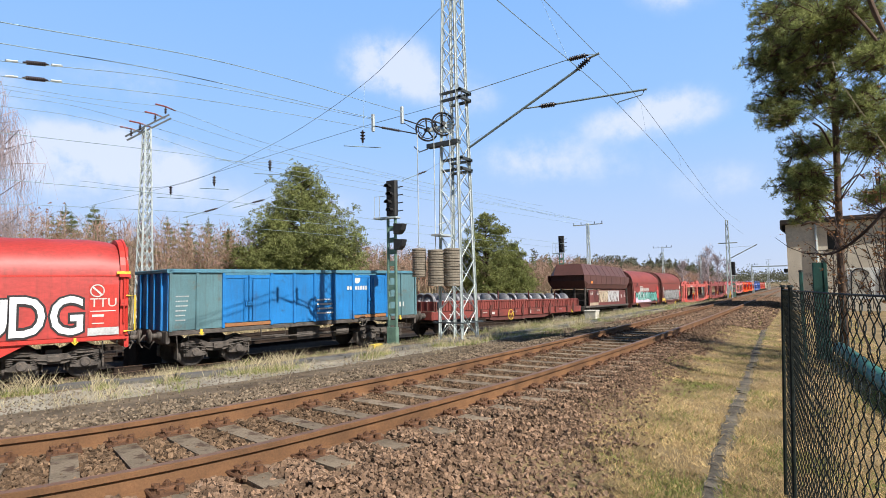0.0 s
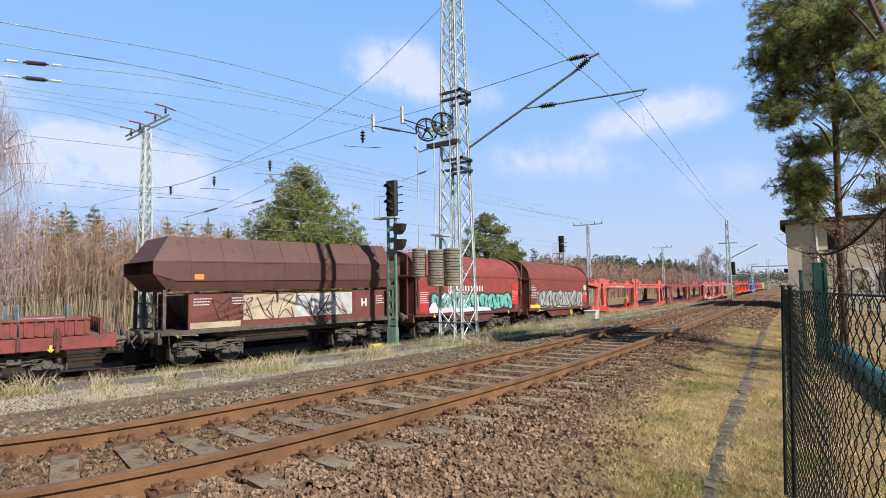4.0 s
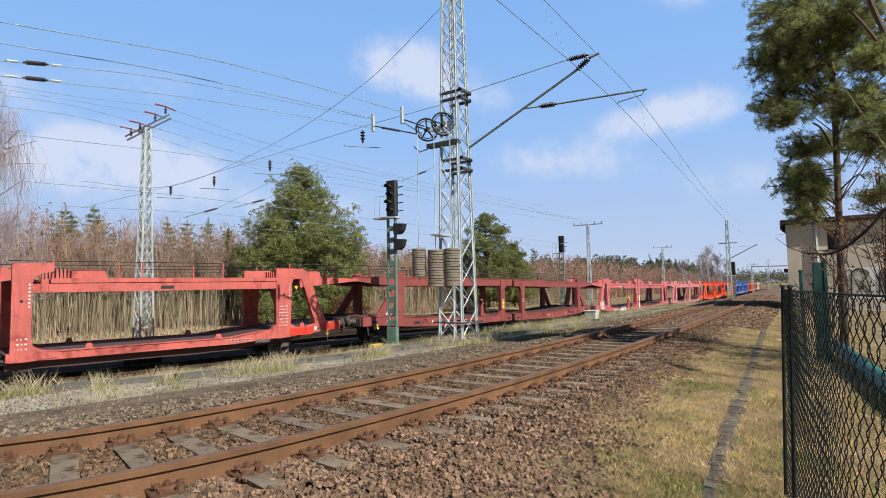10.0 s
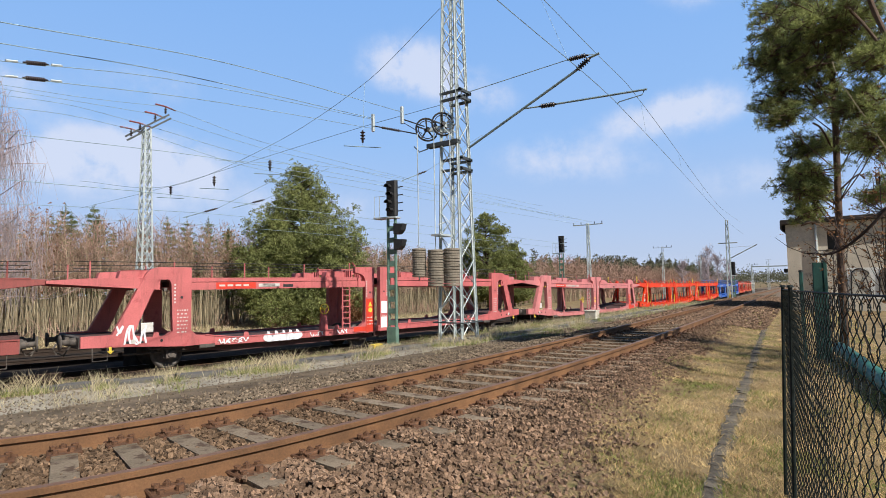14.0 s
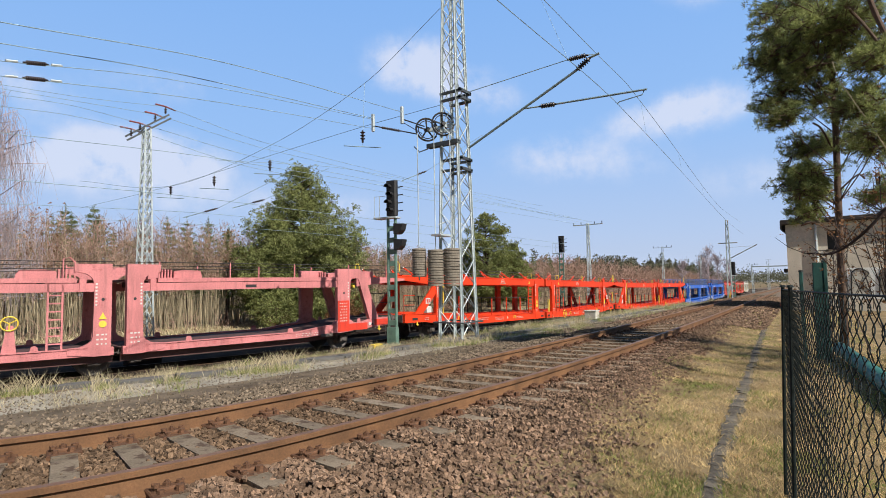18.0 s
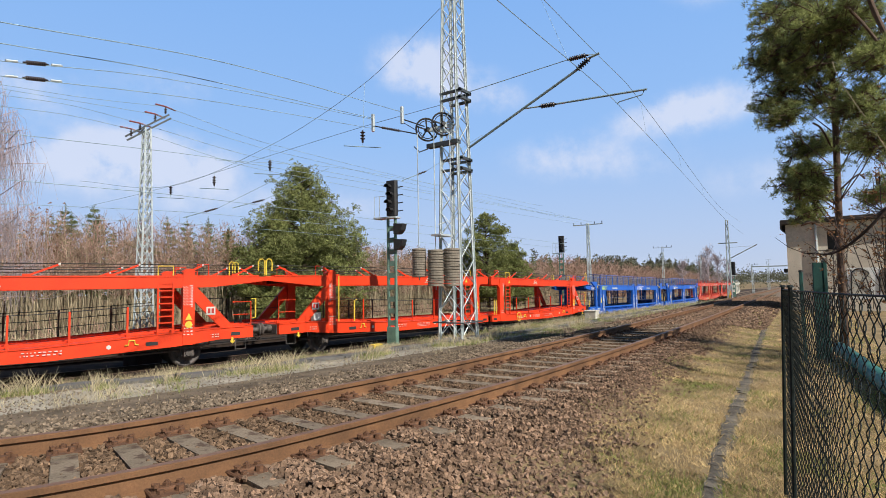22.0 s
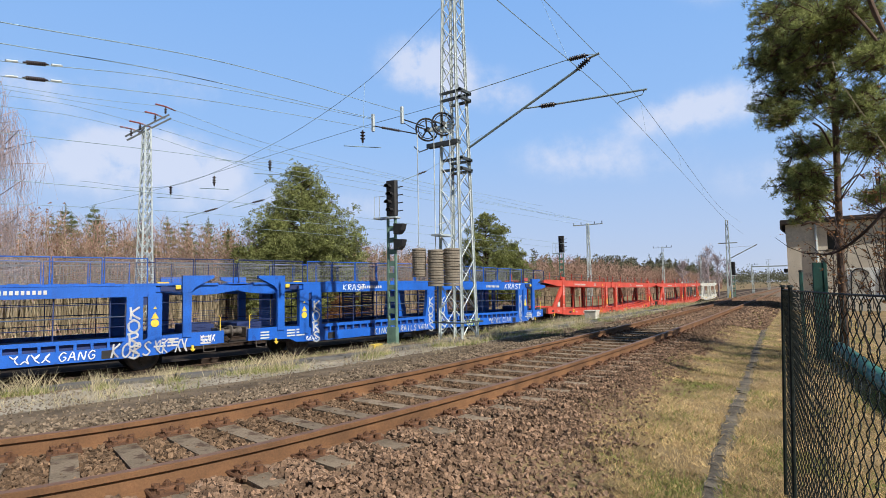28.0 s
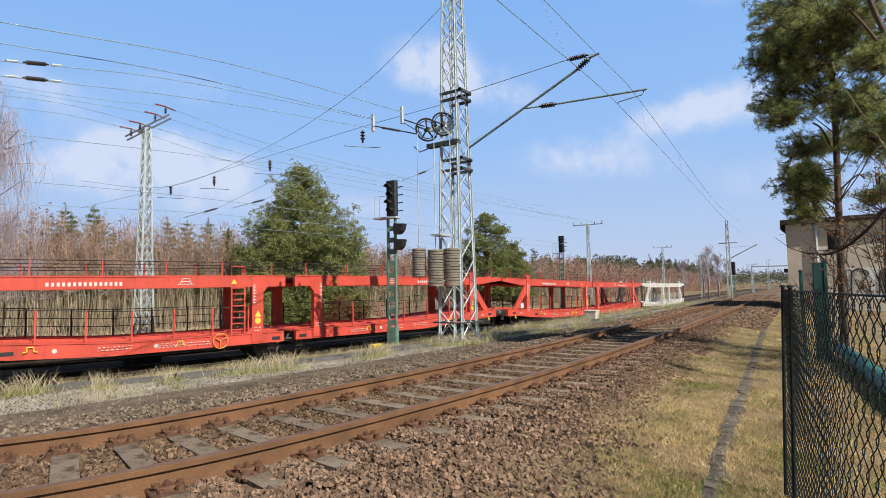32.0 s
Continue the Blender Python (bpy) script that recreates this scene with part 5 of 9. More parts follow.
for k in range(400):
    yv = 2.0 + 40 * rng.random() ** 1.5
    nx, (mx_, mz_) = near_x(yv), main_xz(yv)
    fr = rng.choice([rng.uniform(0.2, 0.54), rng.normal(0.68, 0.03)], p=[0.88, 0.12])
    sg_ = rng.uniform(0.06, 0.3)
    cnt = int(20 + 150 * sg_)
    q = np.stack([mx_ + (nx - mx_) * fr + rng.normal(size=cnt) * sg_, yv + rng.normal(size=cnt) * sg_, np.full(cnt, rng.uniform(0.08, 0.24))], 1)
    (tg if rng.random() < 0.22 else tc).append(q)
for k in range(30):
    yv = 2.6 + 20 * rng.random() ** 1.6
    sg_ = rng.uniform(0.09, 0.2)
    cx_, hgt = float(np.interp(yv, kl[:, 1], kl[:, 0])) + rng.uniform(0.25, 1.0), rng.uniform(0.14, 0.3)
    for out, cnt, f_ in ((tg, 130, 0.62), (tc, 80, 1.3)):
        out.append(np.stack([cx_ + rng.normal(size=cnt) * sg_, yv + rng.normal(size=cnt) * sg_ * 1.3, np.full(cnt, hgt * f_)], 1))
for k in range(260):
    yv = rng.uniform(14.5, 48)
    nx, (mx_, mz_) = near_x(yv), main_xz(yv)
    cnt, sg_ = int(rng.integers(30, 60)), rng.uniform(0.12, 0.35)
    q = np.stack([mx_ + (nx - mx_) * rng.uniform(0.36, 0.8) + rng.normal(size=cnt) * sg_, yv + rng.normal(size=cnt) * sg_ * 1.6, np.full(cnt, rng.uniform(0.16, 0.34))], 1)
    (tg if rng.random() < 0.5 else tc).append(q)
tc, tg = np.concatenate(tc), np.concatenate(tg)
solid("dry_grass_tufts", soup("dry_grass_tufts", *blades(rng, lift(tc[:, :2]), tc[:, 2:], 0.0028, 0.35), M_straw), None, "tall dry grass tufts beside the main track", "grass", kind="stuff")
solid("green_grass_tufts", soup("green_grass_tufts", *blades(rng, lift(tg[:, :2]), tg[:, 2:] * 0.8, 0.0034, 0.4), M_blade), None, "green grass tufts along the kerb", "grass", kind="stuff")
n = 34000
y = 2.0 + 50 * rng.random(n) ** 1.6
MXZ = np.array([main_xz(float(q))[0] for q in y])
fr = 0.13 + 0.5 * rng.random(n) ** 1.5
x = MXZ + (NX(y) - MXZ) * fr
keep = (np.abs(x - np.interp(y, kl[:, 1], kl[:, 0])) > 0.24) & (rng.random(n) < 1.1 - fr * 1.5)
x, y = x[keep], y[keep]
solid("rough_grass", soup("rough_grass", *blades(rng, lift(np.stack([x, y], 1)), 0.075, 0.005, 0.9), M_straw), None, "rough dry grass between the tracks", "grass", kind="stuff")
n = 20000
y = rng.uniform(2, 70, n)
MXZ = np.array([main_xz(float(q))[0] for q in y])
x = MXZ - rng.uniform(12.5, 24, n)
solid("far_rough_grass", soup("far_rough_grass", *blades(rng, lift(np.stack([x, y], 1)), 0.22, 0.02, 0.7), M_straw), None, "rough dry grass behind the train", "grass", kind="stuff")

n = 9000
y = 1.5 + 34 * rng.random(n) ** 1.5
MXZ = np.array([main_xz(float(q))[0] for q in y])
x = MXZ + (NX(y) - MXZ) * rng.uniform(0.56, 0.71, n)
keep = np.array([noise.noise((a * 0.9, b * 0.9, 5.0)) for a, b in zip(x.tolist(), y.tolist())]) > 0.02
solid("path_grass", soup("path_grass", *blades(rng, lift(np.stack([x, y], 1)[keep]), 0.055, 0.0035, 0.9), M_straw), None, "thin dry grass on the gravel path", "grass", kind="stuff")

n = 22000
x, y = rng.uniform(-2.2, 9.0, n), rng.uniform(-9.0, 14.0, n)
keep = (x > EDGE(y) + 0.2) & ((x > 0.9) | (y < 2.9)) & (np.abs(x - np.interp(y, SLAB_Y, SLAB_X)) > 0.1)
solid("outer_verge_grass", soup("outer_verge_grass", *blades(rng, lift(np.stack([x, y], 1)[keep]), 0.055, 0.007, 0.95), M_gold), None, "short matted dry grass behind the fence", "grass", kind="stuff")

CUBE = np.array([(a, b, c) for a in (-1, 1) for b in (-1, 1) for c in (-1, 1)], float)
CFACE = np.array([(0, 1, 3, 2), (4, 6, 7, 5), (0, 4, 5, 1), (2, 3, 7, 6), (0, 2, 6, 4), (1, 5, 7, 3)])


def stones(rng, pts, r0, r1):
    n = len(pts)
    r = rng.uniform(r0, r1, (n, 1, 1))
    v = CUBE[None] * r * rng.uniform(0.62, 1.08, (n, 1, 3)) + rng.normal(size=(n, 8, 3)) * r * 0.25
    q, _ = np.linalg.qr(rng.normal(size=(n, 3, 3)))
    v = np.einsum("nij,nkj->nki", q, v) + pts[:, None]
    return v.reshape(-1, 3), (CFACE[None] + 8 * np.arange(n)[:, None, None]).reshape(-1, 4)


WEDGE = np.array([(x, y, z) for z in (-1, 1) for x, y in ((-1.1, -0.9), (1.2, -0.8), (0.1, 1.3))], float)
WFACE = np.array([(0, 2, 1), (3, 4, 5), (0, 1, 4), (0, 4, 3), (1, 2, 5), (1, 5, 4), (2, 0, 3), (2, 3, 5)])


def wedges(rng, pts, r0, r1):
    """Broken three-cornered stones."""
    n = len(pts)
    r = rng.uniform(r0, r1, (n, 1, 1))
    v = WEDGE[None] * r * rng.uniform(0.7, 1.1, (n, 1, 3)) + rng.normal(size=(n, 6, 3)) * r * 0.22
    q, _ = np.linalg.qr(rng.normal(size=(n, 3, 3)))
    v = np.einsum("nij,nkj->nki", q, v) + pts[:, None]
    return v.reshape(-1, 3), (WFACE[None] + 6 * np.arange(n)[:, None, None]).reshape(-1, 3)


rng = np.random.default_rng(61)
n = 150000
y = -0.8 + 20 * rng.random(n) ** 1.6
o = np.where(rng.random(n) < 0.93, rng.uniform(-2.6, 2.9, n), rng.uniform(-3.5, -2.6, n))
bank = np.sin(y * 1.7) * 0.25 + np.sin(y * 4.1) * 0.12
ok = (NX(y) + o < EDGE(y) + 0.25 + 0.3 * bank + rng.normal(size=n) * 0.26)
sl_y = np.array([float(np.interp(0.05 + 0.6 * i, SLEEP_T, SLEEP_Y)) for i in range(40)] + [0.87 + (0.05 + 0.6 * i) * 0.74 for i in range(-4, 0)])
turn = np.arctan((NX(y - 0.3) - NX(y + 0.3)) / 0.6)
gap = np.abs((y - o * np.sin(turn) * np.cos(turn))[:, None] - sl_y[None]).min(1) * np.cos(turn)
ok &= np.abs(np.abs(o * np.cos(turn)) - 0.7525) > 0.07
ok &= ~((np.abs(o) < 1.34) & (gap < 0.095) & (rng.random(n) < 0.95))
x = NX(y) + o
p = lift(np.stack([x, y], 1)) + np.array([0, 0, 0.012])
ends_up = (np.abs(o) > 0.92) & (np.abs(o) < 1.6)
p[:, 2] += np.where(ends_up, np.where(gap < 0.16, 0.008, 0.026) + 0.015 * rng.random(n), rng.random(n) * 0.016 - 0.008)
p, o = p[ok], o[ok]
near_ = (p[:, 1] < 4.6) & (p[:, 0] > NX(p[:, 1]) + 0.9)
first = np.flatnonzero(near_)[:280]
rest = np.ones(len(p), bool)
rest[first] = False
inner, left = np.abs(o) < 0.72, o < -0.8
beyond = p[rest & (p[:, 1] > 5.2) & ~inner & ~left]
solid("dirty_ballast", soup("dirty_ballast", *stones(rng, p[rest & inner & (rng.random(len(p)) < 0.7)], 0.0095, 0.018), M_dirtstone), None, "dark dirty ballast between the rails", "ballast", kind="stuff")
solid("shoulder_gravel", soup("shoulder_gravel", *stones(rng, p[rest & left & (rng.random(len(p)) < 0.36)], 0.009, 0.0175), M_greystone), None, "grey gravel on the track's far shoulder", "gravel", kind="stuff")
solid("ballast", soup("ballast", *stones(rng, p[rest & (p[:, 1] <= 5.2) & ~inner & ~left], 0.0090, 0.0180), M_stone), None, "brown broken ballast stones", "ballast", kind="stuff")
SM = []
for k in range(6):
    v, f = stones(rng, np.zeros((1, 3)), 0.017, 0.026)
    SM.append(soup("stone", v, f, M_stone))
for k, i in enumerate(first):
    part("stone", SM[k % 6], None, ground).matrix_world = pose(*p[i], *(rng.uniform(0, 360, 3)))
n = 5000
y = rng.uniform(-9.0, -0.7, n)
o = rng.uniform(-2.5, 2.3, n)
ok = np.abs(np.abs(o) - 0.7525) > 0.09
p = lift(np.stack([NX(y) + o, y], 1)[ok]) + np.array([0, 0, 0.02])
solid("outer_ballast", soup("outer_ballast", *wedges(rng, p, 0.022, 0.04), M_stone), None, "brown broken ballast stones beside the camera", "ballast", kind="stuff")
n = 9000
y = 19 + 40 * rng.random(n) ** 1.4
o = rng.uniform(-2.4, 2.5, n)
ok = (np.abs(np.abs(o) - 0.7525) > 0.09)
p = lift(np.stack([NX(y) + o, y], 1)[ok]) + np.array([0, 0, 0.02])
solid("far_ballast", soup("far_ballast", *merge(stones(rng, p, 0.022, 0.042), stones(rng, beyond, 0.0080, 0.0155)), M_stone), None, "brown broken ballast stones further along", "ballast", kind="stuff")
n = 9000
y = 1.0 + 30 * rng.random(n) ** 1.6
MXZ = np.array([main_xz(float(q))[0] for q in y])
fr = rng.uniform(0.60, 0.84, n)
p = lift(np.stack([MXZ + (NX(y) - MXZ) * fr, y], 1)) + np.array([0, 0, 0.005])
solid("path_gravel", soup("path_gravel", *wedges(rng, p, 0.006, 0.012), M_greystone), None, "loose grey gravel beside the path", "gravel", kind="stuff")

# ---- drifting clouds, far behind everything ----
def build_clouds():
    s, uv = Shape(), []
    na, ne, rad = 60, 24, 3200.0
    for i in range(na + 1):
        az = -110 + 150 * i / na
        for j in range(ne + 1):
            el = -1 + 46 * j / ne
            a, e = radians(az), radians(el)
            s.v.append((rad * math.sin(a) * math.cos(e), rad * math.cos(a) * math.cos(e), rad * math.sin(e)))
            uv.append((az, el))
    s.f = [(i * (ne + 1) + j, (i + 1) * (ne + 1) + j, (i + 1) * (ne + 1) + j + 1, i * (ne + 1) + j + 1) for i in range(na) for j in range(ne)]
    me = s.mesh("cloud_backdrop", True)
    lay = me.uv_layers.new(name="sky")
    lay.data.foreach_set("uv", [c for lp in me.loops for c in uv[lp.vertex_index]])
    m = bpy.data.materials.new("soft_clouds")
    m.use_nodes = True
    nt, nd = m.node_tree, m.node_tree.nodes
    nd.remove(nd["Principled BSDF"])
    link = nt.links.new
    um = nd.new("ShaderNodeUVMap")
    um.uv_map = "sky"

    def calc(op, a, b=None):
        q = nd.new("ShaderNodeMath")
        q.operation = op
        for k, w in enumerate((a, b)):
            if w is not None:
                if isinstance(w, (int, float)):
                    q.inputs[k].default_value = w
                else:
                    link(w, q.inputs[k])
        return q.outputs[0]

    wob = nd.new("ShaderNodeTexNoise")
    wob.inputs["Scale"].default_value, wob.inputs["Detail"].default_value, wob.inputs["Roughness"].default_value = 0.24, 8, 0.62
    link(um.outputs[0], wob.inputs["Vector"])
    sep = nd.new("ShaderNodeSeparateXYZ")
    link(um.outputs[0], sep.inputs[0])
    u, v_ = sep.outputs[0], sep.outputs[1]
    total = None
    for u0, v0, a, b, k in ((-38.5, 22.3, 4.2, 2.2, 1.1), (-35.5, 20.3, 5.5, 1.8, 0.8), (-30, 18.3, 3.4, 1.7, 0.55), (-10.5, 16.0, 4.6, 1.9, 1.0), (-14.5, 15.2, 4.5, 1.5, 0.7), (-24, 13, 6, 2, 0.55), (-19.5, 11.3, 8, 1.8, 0.5), (-64, 12.6, 5.5, 2.0, 1.1), (-60, 11, 5.5, 2.0, 0.8), (-69, 10.6, 6, 2.4, 0.85), (-58, 8.2, 8, 1.6, 0.5),
                            (-73, 16.5, 5, 2.2, 0.55), (-62, 18.3, 5, 1.7, 0.45), (-9, 26.6, 4.2, 2.2, 0.9), (-46, 8.3, 6, 1.8, 0.5), (-6.5, 9, 5, 1.8, 0.55), (-84, 14, 7, 3, 0.8), (14, 20, 8, 3.5, 0.9), (30, 12, 7, 3, 0.8)):
        dx, dy = calc("DIVIDE", calc("SUBTRACT", u, u0), a), calc("DIVIDE", calc("SUBTRACT", v_, v0), b)
        d2 = calc("ADD", calc("MULTIPLY", dx, dx), calc("MULTIPLY", dy, dy))
        blob = calc("MULTIPLY", calc("POWER", 2.718, calc("MULTIPLY", d2, -1.0)), k)
        total = blob if total is None else calc("ADD", total, blob)
    fac = calc("MULTIPLY", total, calc("ADD", calc("MULTIPLY", wob.outputs["Fac"], 3.0), -0.6))
    ramp = nd.new("ShaderNodeMapRange")
    ramp.interpolation_type = "SMOOTHSTEP"
    ramp.inputs[1].default_value, ramp.inputs[2].default_value, ramp.inputs[4].default_value = 0.10, 1.0, 0.85
    link(fac, ramp.inputs[0])
    grad = nd.new("ShaderNodeValToRGB")
    for k, (pos_, c_) in enumerate(((0.0, (0.43, 0.49, 0.62)), (0.16, (0.36, 0.47, 0.675)), (0.45, (0.25, 0.42, 0.72)), (1.0, (0.170, 0.35, 0.70)))):
        el_ = grad.color_ramp.elements[k] if k < 2 else grad.color_ramp.elements.new(pos_)
        el_.position, el_.color = pos_, (*c_, 1)
    link(calc("DIVIDE", v_, 32.0), grad.inputs[0])
    tint = nd.new("ShaderNodeMixRGB")
    tint.inputs[2].default_value = (0.55, 0.60, 0.735, 1)
    link(ramp.outputs[0], tint.inputs[0])
    link(grad.outputs[0], tint.inputs[1])
    edge = calc("MINIMUM", calc("DIVIDE", calc("SUBTRACT", 45.0, v_), 9.0), calc("MINIMUM", calc("DIVIDE", calc("ADD", u, 110.0), 12.0), calc("DIVIDE", calc("SUBTRACT", 40.0, u), 12.0)))
    alpha = calc("MULTIPLY", calc("MAXIMUM", calc("MINIMUM", edge, 1.0), 0.0), 0.97)
    em, tr, mx, out = nd.new("ShaderNodeEmission"), nd.new("ShaderNodeBsdfTransparent"), nd.new("ShaderNodeMixShader"), nd["Material Output"]
    em.inputs[1].default_value = 1.02
    link(tint.outputs[0], em.inputs[0])
    link(alpha, mx.inputs[0])
    link(tr.outputs[0], mx.inputs[1])
    link(em.outputs[0], mx.inputs[2])
    link(mx.outputs[0], out.inputs[0])
    me.materials.append(m)
    return tagged(new("cloud_backdrop", me), "soft white clouds drifting on a pale blue sky", "sky", kind="structure")


clouds = build_clouds()
# ---- the train ----
RUN = spline([(0, 10.16), (1, 3.28), (2, -3.83), (3, -11.44), (4.5, -22.67), (6, -33.64), (7, -41.01), (8, -48.43), (9, -55.89), (10, -63.42), (11, -71.3), (12, -79.71), (13, -88.25), (14, -96.43), (15.5, -108.46), (17, -120.45), (18, -128.52), (19, -136.43), (20, -144.19), (21, -152.15), (22, -160.21), (23, -168.15), (24, -176.43), (25, -184.79), (26.5, -196.85), (28, -208.45), (29, -215.72), (30, -223.38), (31, -231.2), (32, -238.46)])


def run(t):
    """How far along the main track the train's origin is at t seconds."""
    return float(np.interp(t, RUN[:, 0], RUN[:, 1]))


def wagon_pose(u0, u1, t):
    c, h = (u0 + u1) / 2 + run(t), (u1 - u0) * 0.34
    a, b = main_at(c - h), main_at(c + h)
    d = b - a
    mid = (a + b) / 2
    return Matrix.LocRotScale(mid, Euler((0, -math.atan2(d.z, math.hypot(d.x, d.y)), math.atan2(d.y, d.x))), None)


WAGONS = []
TIMES = [i * 0.5 for i in range(65)]


def wagon(name, u0, u1, label, category):
    ob = thing(name, label, category, "wagons of the freight train")
    WAGONS.append((ob, u0, u1))
    return ob


PAINTS = {}


def paint(name, base, **kw):
    if name not in PAINTS:
        PAINTS[name] = surface(name, base, **{**dict(rough=0.5, var=0.15, scale=1.2, fine=30, bump=0.06, streak=0.45, second=(base[0] * 0.5, base[1] * 0.6, base[2] * 0.6), amount=0.3), **kw})
    return PAINTS[name]


M_under = surface("oily_running_gear", (0.085, 0.073, 0.064), 0.8, 0.1, var=0.45, scale=5, fine=40, bump=0.3, second=(0.16, 0.125, 0.10), amount=0.4)
M_wheel = surface("worn_wheel_steel", (0.10, 0.088, 0.08), 0.7, 0.25, var=0.3, scale=6, fine=50, bump=0.1)
M_tread = surface("grey_wheel_face", (0.20, 0.20, 0.215), 0.5, 0.4, var=0.3, scale=6, fine=50, bump=0.1, second=(0.07, 0.05, 0.04), amount=0.4)
M_mark = surface("white_marking", (0.54, 0.53, 0.50), 0.6, var=0.1, scale=9, fine=60, bump=0)
M_silver = surface("silver_spray", (0.47, 0.475, 0.48), 0.5, 0.2, var=0.25, scale=3, fine=30, bump=0)
M_cream = surface("cream_spray", (0.42, 0.35, 0.25), 0.7, var=0.2, scale=2, fine=30, bump=0)
M_mint = surface("mint_spray", (0.09, 0.36, 0.30), 0.6, var=0.4, scale=3.5, fine=30, bump=0, second=(0.32, 0.46, 0.43), amount=0.5)
M_lilac = surface("lilac_spray", (0.60, 0.50, 0.60), 0.6, var=0.15, scale=2.5, fine=30, bump=0)
M_spray = surface("white_spray", (0.72, 0.73, 0.76), 0.6, var=0.12, scale=2.5, fine=30, bump=0)
M_lime = surface("lime_spray", (0.60, 0.75, 0.06), 0.6, var=0.12, scale=2.5, fine=30, bump=0)
M_ink = surface("black_spray", (0.02, 0.02, 0.022), 0.7, var=0.2, scale=2.5, fine=30, bump=0)
M_planks = surface("deck_boards", (0.10, 0.075, 0.055), 0.9, var=0.3, scale=2, fine=30, bump=0.3)
M_grille = surface("blue_grey_grille", (0.06, 0.09, 0.16), 0.6, 0.2, var=0.2, scale=4, fine=40, bump=0)

wb = Shape()
for sy in (-1, 1):
    wb.disc((0, sy * 0.72, 0), (0, sy, 0), [(-0.04, 0.49), (-0.012, 0.49), (-0.01, 0.46), (0.07, 0.455), (0.07, 0.38), (0.03, 0.36), (0.02, 0.2), (0.08, 0.15), (0.1, 0.13)], 28)
    for k in range(6):
        a = k * math.pi / 3
        wb.disc((0.27 * math.cos(a), sy * 0.74, 0.27 * math.sin(a)), (0, sy, 0), [(0, 0.035), (0.012, 0.03)], 8)
wb.tube([(0, -0.95, 0), (0, 0.95, 0)], 0.085, 12)
WHEELS = wb.mesh("wheelset", True)
WHEELS.materials.append(M_wheel)
ROLLING = []


def wheelset(parent, x):
    w = part("wheelset", WHEELS, None, parent, "worn steel wheels on one axle")
    w.matrix_basis = pose(x, 0, 0.46)
    ROLLING.append((w, x))
    return w


def bogie_shape():
    """Side frames cut out over the axle boxes, coil springs in pairs, brake beams and a bolster."""
    s = Shape()
    for sy in (-1, 1):
        y0, y1 = sorted((sy * 0.95, sy * 1.05))
        s.prism([(-1.2, 0.66), (-1.2, 0.78), (-0.95, 0.86), (-0.5, 0.84), (-0.3, 0.74), (0.3, 0.74), (0.5, 0.84), (0.95, 0.86), (1.2, 0.78), (1.2, 0.66), (0.98, 0.72), (0.52, 0.72), (0.36, 0.5), (0.2, 0.46), (-0.2, 0.46), (-0.36, 0.5), (-0.52, 0.72), (-0.98, 0.72)], y0, y1)
        s.box(-0.95, -0.53, *sorted((sy * 0.93, sy * 1.09)), 0.80, 0.87, c=0.01).box(0.53, 0.95, *sorted((sy * 0.93, sy * 1.09)), 0.80, 0.87, c=0.01)
        for x in (-0.74, 0.74):
            s.disc((x, sy * 1.0, 0.46), (0, sy, 0), [(-0.08, 0.15), (0.09, 0.15), (0.11, 0.12), (0.14, 0.11)], 14)
            s.prism([(x - 0.36, 0.36), (x - 0.36, 0.42), (x - 0.15, 0.52), (x + 0.15, 0.52), (x + 0.36, 0.42), (x + 0.36, 0.36), (x + 0.12, 0.33), (x - 0.12, 0.33)], *sorted((sy * 0.97, sy * 1.09)))
            for dx in (-0.27, 0.27):
                for k in range(5):
                    s.disc((x + dx, sy * 1.03, 0.43 + k * 0.058), (0, 0, 1), [(0, 0.055), (0.012, 0.085), (0.026, 0.085), (0.038, 0.055)], 10)
            s.box(x - 0.5, x - 0.46, *sorted((sy * 0.6, sy * 0.86)), 0.25, 0.6).box(x + 0.46, x + 0.5, *sorted((sy * 0.6, sy * 0.86)), 0.25, 0.6)
        s.tube([(-1.15, sy * 1.06, 0.70), (-0.4, sy * 1.09, 0.6), (0, sy * 1.09, 0.56), (0.4, sy * 1.09, 0.6), (1.15, sy * 1.06, 0.70)], 0.02, 5)
        s.box(-0.16, 0.16, *sorted((sy * 1.04, sy * 1.14)), 0.52, 0.7, c=0.02)
    s.box(-0.2, 0.2, -0.95, 0.95, 0.55, 0.85, c=0.03)
    for x in (-1.14, 1.14):
        s.box(x - 0.05, x + 0.05, -0.95, 0.95, 0.64, 0.76, c=0.02)
    return s


BOGIE = bogie_shape().mesh("bogie")
BOGIE.materials.append(M_under)


def bogie(parent, x):
    b = part("bogie", BOGIE, None, parent, "black two-axle bogie with coil springs")
    b.matrix_basis = pose(x, 0, 0)
    for dx in (-0.74, 0.74):
        w = wheelset(b, dx)
        ROLLING[-1] = (w, dx, x)
    return b


